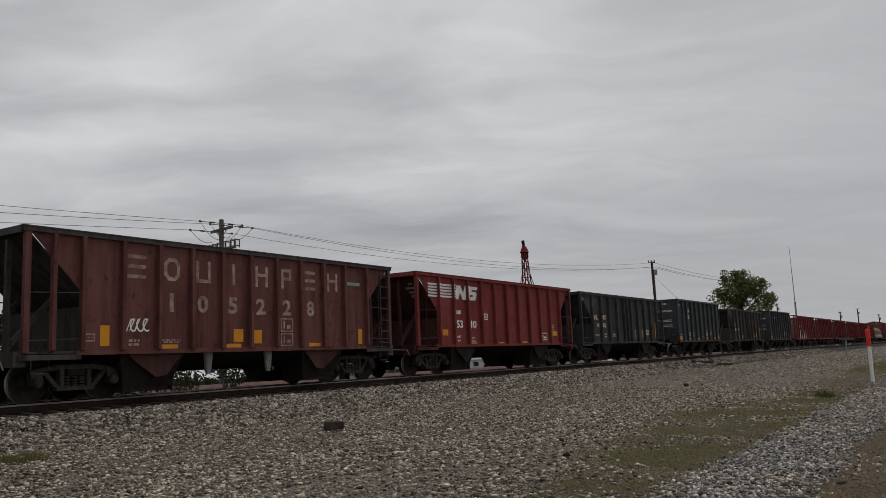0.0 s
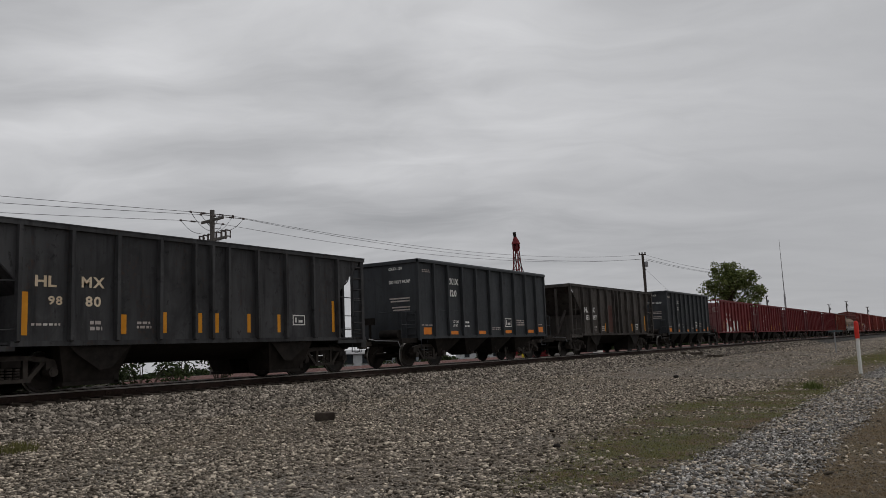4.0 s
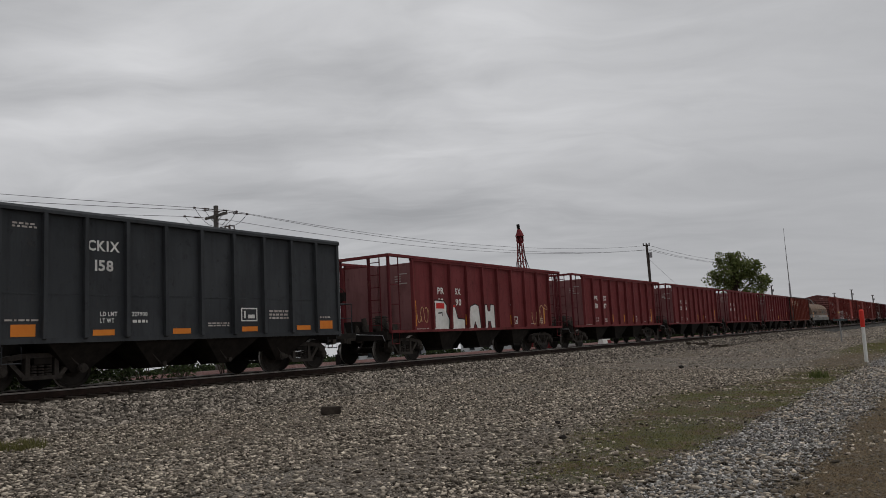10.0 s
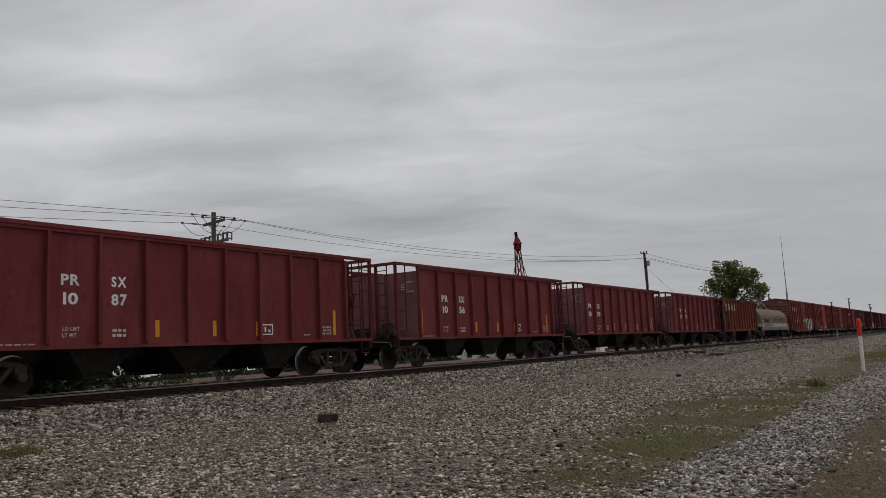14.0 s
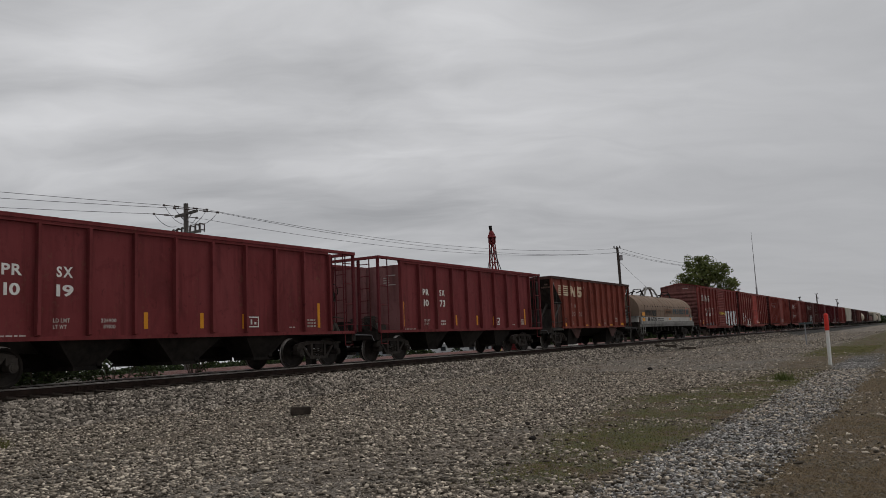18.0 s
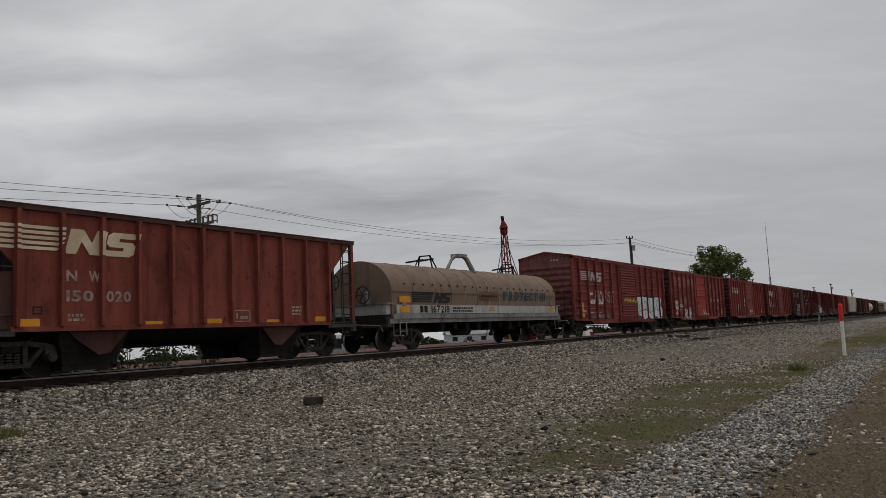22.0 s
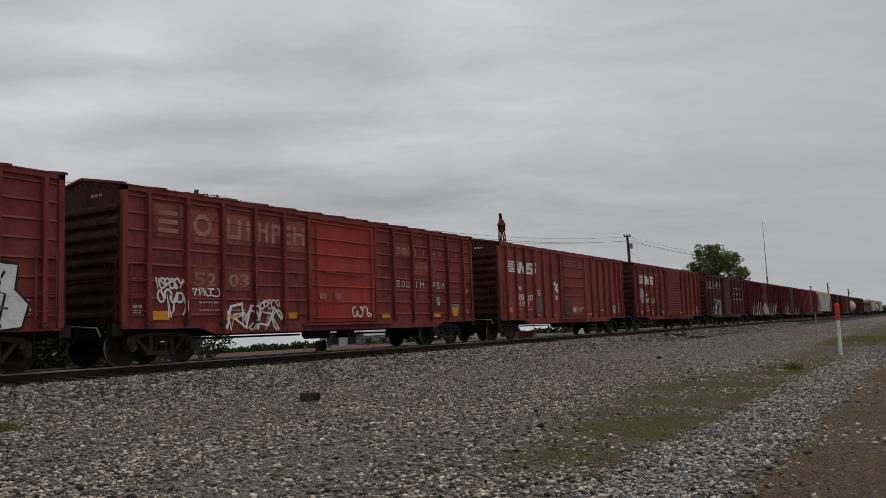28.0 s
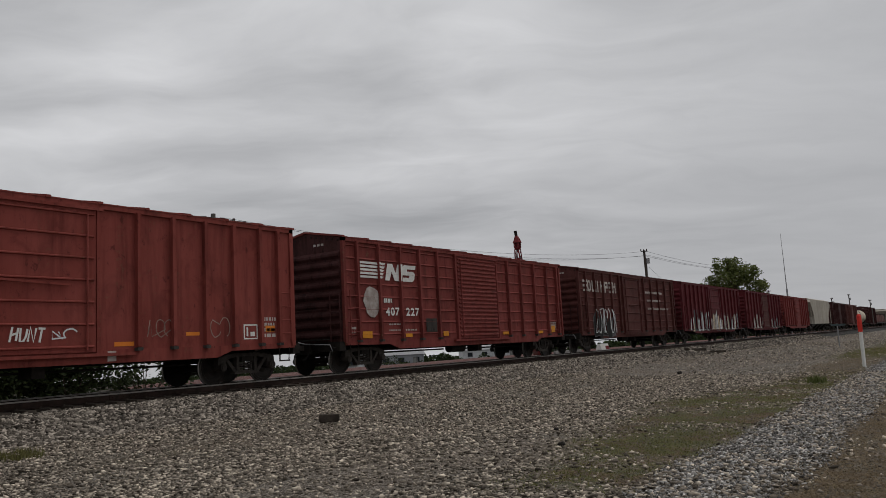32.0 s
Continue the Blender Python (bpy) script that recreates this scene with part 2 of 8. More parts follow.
M["orange"] = rough_stuff("orange_reflective_strip", (0.62, 0.17, 0.025), (0.70, 0.24, 0.04), 4.0, 0.45, 0.0, 0.1)
M["blackink"] = rough_stuff("black_lettering", (0.012, 0.012, 0.013), (0.035, 0.034, 0.033), 4.0, 0.7, 0.0, 0.1)
M["silver"] = rough_stuff("silver_spray_paint", (0.50, 0.51, 0.52), (0.74, 0.75, 0.76), 5.0, 0.55, 0.0, 0.1)
M["yellow"] = rough_stuff("yellow_spray_paint", (0.45, 0.36, 0.03), (0.60, 0.48, 0.05), 5.0, 0.6, 0.0, 0.1)
M["redspray"] = rough_stuff("red_spray_paint", (0.5, 0.03, 0.03), (0.6, 0.05, 0.04), 5.0, 0.6, 0.0, 0.1)
M["gold"] = rough_stuff("ochre_spray_paint", (0.40, 0.22, 0.10), (0.55, 0.36, 0.2), 5.0, 0.6, 0.0, 0.1)
M["green_ink"] = rough_stuff("faded_green_paint", (0.16, 0.24, 0.20), (0.24, 0.33, 0.28), 5.0, 0.7, 0.0, 0.1)
M["teal_ink"] = rough_stuff("teal_stencil", (0.015, 0.045, 0.065), (0.04, 0.085, 0.11), 5.0, 0.7, 0.0, 0.1)
M["patchgrey"] = rough_stuff("grey_paint_patch", (0.085, 0.082, 0.088), (0.15, 0.14, 0.145), 3.0, 0.7, 0.0, 0.1)
M["pole_wood"] = rough_stuff("weathered_pole_wood", (0.070, 0.066, 0.060), (0.150, 0.140, 0.128), 5.0, 0.9, 0.0, 0.5)
M["pole_dark"] = rough_stuff("dark_pole_wood", (0.035, 0.030, 0.027), (0.085, 0.072, 0.062), 5.0, 0.9, 0.0, 0.5)
M["wire"] = rough_stuff("dull_wire", (0.06, 0.06, 0.062), (0.11, 0.11, 0.115), 5.0, 0.6, 0.3, 0.1)
M["porcelain"] = rough_stuff("brown_porcelain", (0.05, 0.04, 0.038), (0.11, 0.09, 0.085), 8.0, 0.35, 0.0, 0.1)
M["towerred"] = rough_stuff("red_tower_paint", (0.105, 0.014, 0.018), (0.19, 0.028, 0.03), 3.0, 0.6, 0.0, 0.2)
M["postwhite"] = rough_stuff("white_marker_plastic", (0.60, 0.60, 0.57), (0.74, 0.74, 0.71), 6.0, 0.5, 0.0, 0.1)
M["postred"] = rough_stuff("red_marker_plastic", (0.55, 0.035, 0.025), (0.68, 0.06, 0.045), 6.0, 0.5, 0.0, 0.1)
M["bark"] = rough_stuff("tree_bark", (0.05, 0.04, 0.03), (0.12, 0.095, 0.075), 12.0, 0.9, 0.0, 0.8)
M["signgreen"] = rough_stuff("faded_sign_paint", (0.06, 0.085, 0.09), (0.11, 0.135, 0.14), 6.0, 0.5, 0.0, 0.1)
M["galv"] = rough_stuff("galvanised_steel", (0.22, 0.22, 0.23), (0.36, 0.36, 0.37), 9.0, 0.5, 0.6, 0.2)
M["wallwhite"] = rough_stuff("white_metal_cladding", (0.40, 0.41, 0.42), (0.58, 0.59, 0.60), 1.5, 0.6, 0.0, 0.2)
M["wallgrey"] = rough_stuff("grey_block_wall", (0.22, 0.23, 0.25), (0.32, 0.33, 0.35), 1.5, 0.8, 0.0, 0.2)
M["concrete"] = rough_stuff("pale_concrete", (0.24, 0.235, 0.225), (0.36, 0.35, 0.335), 5.0, 0.9, 0.0, 0.3)
M["roofgrey"] = rough_stuff("grey_roof_sheet", (0.20, 0.20, 0.21), (0.30, 0.30, 0.31), 2.0, 0.6, 0.2, 0.2)
M["glass"] = rough_stuff("dark_window_glass", (0.02, 0.024, 0.028), (0.035, 0.04, 0.045), 2.0, 0.12, 0.0, 0.02)
M["stone"] = rough_stuff("crushed_limestone", (0.140, 0.126, 0.110), (0.32, 0.292, 0.258), 14.0, 0.9, 0.0, 0.5, island=True)
M["bluestone"] = rough_stuff("bluish_limestone", (0.165, 0.165, 0.164), (0.39, 0.388, 0.384), 14.0, 0.9, 0.0, 0.5, island=True)
M["gravel"] = rough_stuff("tan_gravel", (0.225, 0.200, 0.168), (0.45, 0.405, 0.345), 14.0, 0.92, 0.0, 0.5, island=True)
M["ruststone"] = rough_stuff("rust_stained_ballast", (0.085, 0.052, 0.042), (0.17, 0.11, 0.09), 14.0, 0.9, 0.0, 0.5, island=True)
M["darkstone"] = rough_stuff("dark_brown_ballast", (0.030, 0.022, 0.018), (0.075, 0.054, 0.044), 14.0, 0.9, 0.0, 0.5, island=True)
M["rustpanel"] = rough_stuff("rusty_stencil_panel", (0.11, 0.06, 0.035), (0.19, 0.11, 0.07), 5.0, 0.7, 0.0, 0.1)
M["darkrock"] = rough_stuff("dark_slag", (0.012, 0.011, 0.010), (0.035, 0.030, 0.027), 14.0, 0.85, 0.0, 0.6)


def leaf_material(name, a, b_col):
    m, nt, b = material(name)
    r = node(nt, "ShaderNodeNewGeometry").outputs["Random Per Island"]
    c = mix(nt, r, a, b_col)
    c = mix(nt, math_node(nt, "MULTIPLY", noise_tex(nt, coords(nt), 0.8, 3.0), 0.5), c, tuple(0.6 * v for v in a))
    nt.links.new(c, b.inputs["Base Color"])
    b.inputs["Roughness"].default_value = 0.7
    b.inputs["Specular IOR Level"].default_value = 0.2
    thin = node(nt, "ShaderNodeBsdfTranslucent", {"Color": c})
    both_sides = node(nt, "ShaderNodeMixShader", {1: b.outputs[0], 2: thin.outputs[0]}, i0=0.4)
    nt.links.new(both_sides.outputs[0], nt.nodes["Material Output"].inputs["Surface"])
    return m


M["leaf"] = leaf_material("tree_leaves", (0.060, 0.082, 0.022), (0.200, 0.225, 0.078))
M["bush"] = leaf_material("bush_leaves", (0.012, 0.020, 0.008), (0.062, 0.088, 0.030))
M["grass"] = leaf_material("green_grass", (0.105, 0.110, 0.036), (0.230, 0.205, 0.085))
M["straw"] = leaf_material("dry_grass", (0.150, 0.112, 0.066), (0.290, 0.220, 0.138))


# ---- mesh helpers ----
class Geo:
    """Collects vertices and faces of one mesh."""

    def __init__(self):
        self.v, self.f = [], []

    def add(self, verts, faces):
        n = len(self.v)
        self.v += [tuple(p) for p in verts]
        self.f += [tuple(i + n for i in q) for q in faces]
        return self

    def box(self, x0, y0, z0, x1, y1, z1):
        p = [(x, y, z) for z in (z0, z1) for y in (y0, y1) for x in (x0, x1)]
        return self.add(p, [(0, 2, 3, 1), (4, 5, 7, 6), (0, 1, 5, 4), (2, 6, 7, 3), (0, 4, 6, 2), (1, 3, 7, 5)])

    def beam(self, p, q, w, d, up=(0, 0, 1)):
        p, q = Vector(p), Vector(q)
        a = (q - p).normalized()
        s = a.cross(Vector(up))
        if s.length < 1e-4:
            s = a.cross(Vector((1, 0, 0)))
        s.normalize()
        u = s.cross(a)
        c = [o + s * i * w / 2 + u * j * d / 2 for o in (p, q) for j in (-1, 1) for i in (-1, 1)]
        return self.add(c, [(0, 1, 3, 2), (4, 6, 7, 5), (0, 4, 5, 1), (2, 3, 7, 6), (0, 2, 6, 4), (1, 5, 7, 3)])

    def tube(self, p, q, r, n=8, r2=None):
        p, q = Vector(p), Vector(q)
        a = (q - p).normalized()
        s = a.orthogonal().normalized()
        u = a.cross(s)
        r2 = r if r2 is None else r2
        ring = [(math.cos(k * math.tau / n), math.sin(k * math.tau / n)) for k in range(n)]
        v = [p + (s * c + u * e) * r for c, e in ring] + [q + (s * c + u * e) * r2 for c, e in ring]
        return self.add(v, [tuple(reversed(range(n))), tuple(range(n, 2 * n))] + [(k, (k + 1) % n, n + (k + 1) % n, n + k) for k in range(n)])

    def pipe(self, points, r, n=6):
        pts = [Vector(p) for p in points]
        v = []
        for k, p in enumerate(pts):
            a = (pts[min(k + 1, len(pts) - 1)] - pts[max(k - 1, 0)]).normalized()
            s = a.cross(Vector((0.31, 0.17, 0.93)) if abs(a.z) < 0.8 else Vector((1, 0.2, 0))).normalized()
            u = a.cross(s)
            v += [p + (s * math.cos(j * math.tau / n) + u * math.sin(j * math.tau / n)) * r for j in range(n)]
        f = [(k * n + j, k * n + (j + 1) % n, (k + 1) * n + (j + 1) % n, (k + 1) * n + j) for k in range(len(pts) - 1) for j in range(n)]
        return self.add(v, f + [tuple(range(n)), tuple(reversed(range((len(pts) - 1) * n, len(pts) * n)))])

    def prism(self, pts, y0, y1):
        """A polygon in x and z, drawn out along y."""
        n = len(pts)
        v = [(x, y0, z) for x, z in pts] + [(x, y1, z) for x, z in pts]
        return self.add(v, [tuple(range(n)), tuple(reversed(range(n, 2 * n)))] + [(k, n + k, n + (k + 1) % n, (k + 1) % n) for k in range(n)])

    def prism_x(self, pts, x0, x1):
        """A polygon in y and z, drawn out along x."""
        n = len(pts)
        v = [(x0, y, z) for y, z in pts] + [(x1, y, z) for y, z in pts]
        return self.add(v, [tuple(range(n)), tuple(reversed(range(n, 2 * n)))] + [(k, n + k, n + (k + 1) % n, (k + 1) % n) for k in range(n)])

    def lathe(self, profile, n=24):
        """Rings of (radius, y) round the y axis."""
        v = [(r * math.cos(k * math.tau / n), y, r * math.sin(k * math.tau / n)) for r, y in profile for k in range(n)]
        f = [(j * n + k, (j + 1) * n + k, (j + 1) * n + (k + 1) % n, j * n + (k + 1) % n) for j in range(len(profile) - 1) for k in range(n)]
        f += [tuple(range(n)), tuple(reversed(range((len(profile) - 1) * n, len(profile) * n)))]
        return self.add(v, f)

    def wheel_ring(self, c, r, tube_r, n=18, axis="x"):
        """A thin ring, as of a hand brake wheel."""
        pts = []
        for k in range(n + 1):
            a = k * math.tau / n
            pts.append((c[0], c[1] + r * math.cos(a), c[2] + r * math.sin(a)) if axis == "x" else (c[0] + r * math.cos(a), c[1], c[2] + r * math.sin(a)))
        return self.pipe(pts, tube_r, 5)

    def mesh(self, name, mat, smooth=True, weld=0.0):
        me = bpy.data.meshes.new(name)
        me.from_pydata(self.v, [], self.f)
        b = bmesh.new()
        b.from_mesh(me)
        if weld:
            bmesh.ops.remove_doubles(b, verts=b.verts, dist=weld)
        bmesh.ops.recalc_face_normals(b, faces=b.faces)
        b.to_mesh(me)
        b.free()
        me.materials.append(mat)
        if smooth:
            me.shade_smooth()
            me.set_sharp_from_angle(angle=radians(32))
        return me


PROUD = {}             # for each car: plane of its side paint, and the slabs (x0, x1, depth) that stand proud of it


def slab(pts, x0, x1):
    """The piece of a polygon of x and z between two uprights."""
    for edge, sign in ((x0, 1), (x1, -1)):
        out = []
        for (a, b), (c, d) in zip(pts, pts[1:] + pts[:1]):
            u, w = sign * (a - edge), sign * (c - edge)
            if u >= 0:
                out.append((a, b))
            if (u < 0) != (w < 0):
                k = u / (u - w)
                out.append((a + (c - a) * k, b + (d - b) * k))
        pts = out
        if len(pts) < 3:
            return []
    return pts


def draped(geo, parent):
    """Paint that runs over side posts lies on the sheet and on each post's face."""
    if not isinstance(geo, Geo) or parent is None or parent.name not in PROUD or not geo.v:
        return geo
    ys = [p[1] for p in geo.v]
    if min(ys) < -1.62 or max(ys) > -1.57 or max(ys) - min(ys) > 0.03:
        return geo
    plane, slabs = PROUD[parent.name]
    out = Geo()
    for q in geo.f:
        pts = [(geo.v[i][0], geo.v[i][2]) for i in q]
        lift = 0.35 * (geo.v[q[0]][1] + 1.57)
        out.add([(x, plane + lift, z) for x, z in pts], [tuple(range(len(pts)))])
        for x0, x1, depth in slabs:
            cut = slab(pts, x0, x1)
            if cut:
                out.add([(x, -1.5 - depth - 0.003 + lift, z) for x, z in cut], [tuple(range(len(cut)))])
    return out


def part(name, geo, mat, parent=None, label="", at=None):
    """One mesh object, under its thing or part."""
    laid = draped(geo, parent)
    me = geo if isinstance(geo, bpy.types.Mesh) else laid.mesh(name, mat, weld=0.0 if laid is geo else 0.0004)
    ob = new(name, me)
    if parent is not None:
        ob.parent = parent
    if at is not None:
        ob.location = at
    if label:
        ob["label"] = label
    return ob


# ---- lettering: outlines of the built-in font, laid out by hand ----
GLYPH = {}


def learn(chars, heavy=0.03):
    for ch in chars:
        cu = bpy.data.curves.new("glyph", "FONT")
        cu.body, cu.offset, cu.resolution_u = ch, heavy, 3
        ob = bpy.data.objects.new("glyph", cu)
        scene.collection.objects.link(ob)
        me = bpy.data.meshes.new_from_object(ob.evaluated_get(bpy.context.evaluated_depsgraph_get()))
        v = [(p.co.x, p.co.y) for p in me.vertices]
        x0, x1 = min(p[0] for p in v), max(p[0] for p in v)
        y0, y1 = min(p[1] for p in v), max(p[1] for p in v)
        GLYPH[ch] = ([((x - x0), (y - y0) / (y1 - y0)) for x, y in v], [tuple(q.vertices) for q in me.polygons], x1 - x0)
        bpy.data.objects.remove(ob)
        bpy.data.curves.remove(cu)
        bpy.data.meshes.remove(me)


learn("ABCDEHIKLMNOPRSTUWX0123456789")


def text_geo(geo, s, x0, z0, x1, z1, y, slant=0.0):
    """Letters that fill the box x0..x1, z0..z1 on the plane y, read from the side of -y."""
    total = sum(0.32 if c == " " else GLYPH[c][2] + 0.09 for c in s) - 0.09
    k, x = (x1 - x0) / total, x0
    for c in s:
        if c == " ":
            x += 0.32 * k
            continue
        v, f, w = GLYPH[c]
        geo.add([(x + px * k + slant * pz * (z1 - z0), y, z0 + pz * (z1 - z0)) for px, pz in v], f)
        x += (w + 0.09) * k
    return geo


def flat(geo, x0, z0, x1, z1, y):
    return geo.add([(x0, y, z0), (x1, y, z0), (x1, y, z1), (x0, y, z1)], [(0, 1, 2, 3)])


def ring_rect(geo, x0, z0, x1, z1, y, t):
    flat(geo, x0, z0, x1, z0 + t, y), flat(geo, x0, z1 - t, x1, z1, y)
    flat(geo, x0, z0 + t, x0 + t, z1 - t, y), flat(geo, x1 - t, z0 + t, x1, z1 - t, y)
    return geo


def poly(geo, pts, y):
    return geo.add([(x, y, z) for x, z in pts], [tuple(range(len(pts)))])


def stroke(geo, pts, w, y):
    """A painted line through points of x and z, one strip with mitred bends."""
    left, right = [], []
    for k, (a, b) in enumerate(pts):
        (p0, q0), (p1, q1) = pts[max(k - 1, 0)], pts[min(k + 1, len(pts) - 1)]
        n = math.hypot(p1 - p0, q1 - q0) or 1
        ox, oz = -(q1 - q0) / n * w / 2, (p1 - p0) / n * w / 2
        left.append((a + ox, y - 0.0004 * k, b + oz)), right.append((a - ox, y - 0.0004 * k, b - oz))
    m = len(pts)
    return geo.add(left + right, [(k, k + 1, m + k + 1, m + k) for k in range(m - 1)])


def scrawl(geo, x0, z0, x1, z1, w, y, seed, turns=5):
    """A spray-can scrawl: one line of loops and zigzags."""
    r, pts = random.Random(seed), []
    for k in range(turns):
        cx, half = x0 + (k + 0.5) * (x1 - x0) / turns, (x1 - x0) / turns * 0.62
        a0, h, sign = r.uniform(0, 6.28), (z1 - z0) / 2, r.choice((-1, 1))
        if r.random() < 0.7:
            pts += [(cx + half * math.cos(a0 + sign * a * 0.45) * r.uniform(0.85, 1.0), (z0 + z1) / 2 + h * math.sin(a0 + sign * a * 0.45) * r.uniform(0.85, 1.0)) for a in range(r.randint(8, 13))]
        else:
            pts += [(cx + half * r.uniform(-1, 1), z0 + (z1 - z0) * (0.05 if q % 2 else r.uniform(0.7, 1.0))) for q in range(r.randint(3, 5))]
    return stroke(geo, pts, w, y)


PEN = {"H": ((0, 0, 0.1, 1), (0.1, 0.5, 0.8, 0.55), (0.8, 1, 0.75, 0)), "O": ((0.4, 1, 0, 0.6, 0.1, 0.05, 0.6, 0, 0.85, 0.5, 0.4, 1),), "R": ((0.05, 0, 0.1, 1, 0.7, 0.9, 0.65, 0.5, 0.1, 0.45, 0.8, 0),),
       "S": ((0.8, 0.9, 0.3, 1, 0.05, 0.75, 0.7, 0.4, 0.6, 0.05, 0, 0.1),), "E": ((0.8, 1, 0.05, 0.95, 0, 0, 0.8, 0.05), (0.05, 0.5, 0.65, 0.52)), "U": ((0, 1, 0.1, 0.1, 0.6, 0, 0.8, 0.4, 0.8, 1),),
       "N": ((0, 0, 0.08, 1, 0.7, 0, 0.8, 1),), "T": ((0, 0.95, 0.85, 1), (0.45, 1, 0.35, 0))}


def sprayed(geo, word, x0, z0, x1, z1, w, y, slant=0.15):
    """A word drawn with a spray can, stroke by stroke."""
    k = (x1 - x0) / len(word)
    for n, ch in enumerate(word):
        for q, line in enumerate(PEN[ch]):
            pts = [(x0 + (n + line[j] * 0.92) * k + slant * (z1 - z0) * line[j + 1], z0 + (line[j + 1] + 0.08 * math.sin(3.1 * n + j)) * (z1 - z0)) for j in range(0, len(line), 2)]
            stroke(geo, pts, w, y - 0.001 * (n + q))
    return geo


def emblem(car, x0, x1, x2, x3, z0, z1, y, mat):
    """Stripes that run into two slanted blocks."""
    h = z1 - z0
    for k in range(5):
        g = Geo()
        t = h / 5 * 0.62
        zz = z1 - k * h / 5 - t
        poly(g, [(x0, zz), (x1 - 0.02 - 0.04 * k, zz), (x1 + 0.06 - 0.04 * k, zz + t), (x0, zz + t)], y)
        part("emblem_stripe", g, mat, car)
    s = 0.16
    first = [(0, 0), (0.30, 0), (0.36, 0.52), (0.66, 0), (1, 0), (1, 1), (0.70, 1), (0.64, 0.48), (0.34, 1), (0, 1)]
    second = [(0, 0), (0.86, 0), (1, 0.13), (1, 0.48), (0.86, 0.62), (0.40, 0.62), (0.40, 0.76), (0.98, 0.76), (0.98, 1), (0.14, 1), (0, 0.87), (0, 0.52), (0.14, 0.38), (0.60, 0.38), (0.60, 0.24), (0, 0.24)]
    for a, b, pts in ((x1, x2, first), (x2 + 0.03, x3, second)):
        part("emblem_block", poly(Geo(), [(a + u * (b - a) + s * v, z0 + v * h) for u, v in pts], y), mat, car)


def name_blocks(car, spans, z0, z1, y, mat, t=0.09):
    """Painted name of which only the plain shapes are kept, one for each character."""
    for k, (x0, x1) in enumerate(spans):
        g = Geo()
        kind = "=ou|he=n"[k % 8]
        if kind == "=":
            for j in range(3):
                flat(g, x0, z0 + j * (z1 - z0 - t) / 2, x1, z0 + j * (z1 - z0 - t) / 2 + t, y)
        elif kind == "o":
            b = (x1 - x0) * 0.28
            outer = [(x0 + b, z0), (x1 - b, z0), (x1, z0 + b), (x1, z1 - b), (x1 - b, z1), (x0 + b, z1), (x0, z1 - b), (x0, z0 + b)]
            cx, cz = (x0 + x1) / 2, (z0 + z1) / 2
            inner = [(cx + (px - cx) * (1 - 2 * t / (x1 - x0)), cz + (pz - cz) * (1 - 2 * t / (z1 - z0))) for px, pz in outer]
            for k2 in range(8):
                m2 = (k2 + 1) % 8
                poly(g, [outer[k2], outer[m2], inner[m2], inner[k2]], y)
        elif kind == "|":
            flat(g, (x0 + x1 - t) / 2, z0, (x0 + x1 + t) / 2, z1, y)
        elif kind == "e":
            ring_rect(g, x0, (z0 + z1) / 2 - t / 2, x1, z1, y, t)
            flat(g, x0, z0, x0 + t, (z0 + z1) / 2 - t / 2, y)
        else:
            flat(g, x0, z0, x0 + t, z1, y), flat(g, x1 - t, z0, x1, z1, y)
            flat(g, x0 + t, z0 if kind == "u" else (z0 + z1) / 2, x1 - t, (z0 if kind == "u" else (z0 + z1) / 2) + t, y)
        part("name_block", g, mat, car)


def small_print(car, x0, z0, x1, z1, y, mat, lines=2, seed=0):
    """Print too small to read: rows of short bars."""
    r, g = random.Random(seed + int(x0 * 100)), Geo()
    pitch = (z1 - z0) / lines
    for k in range(lines):
        x = x0
        while x < x1 - 0.02:
            w = min(r.uniform(0.05, 0.16), x1 - x)
            flat(g, x, z0 + k * pitch, x + w, z0 + k * pitch + pitch * 0.6, y)
            x += w + 0.035
    tagged(part("small_print", g, mat, car), kind="stuff")


# ---- running gear, shared by all cars ----
WHEEL_R = 0.44


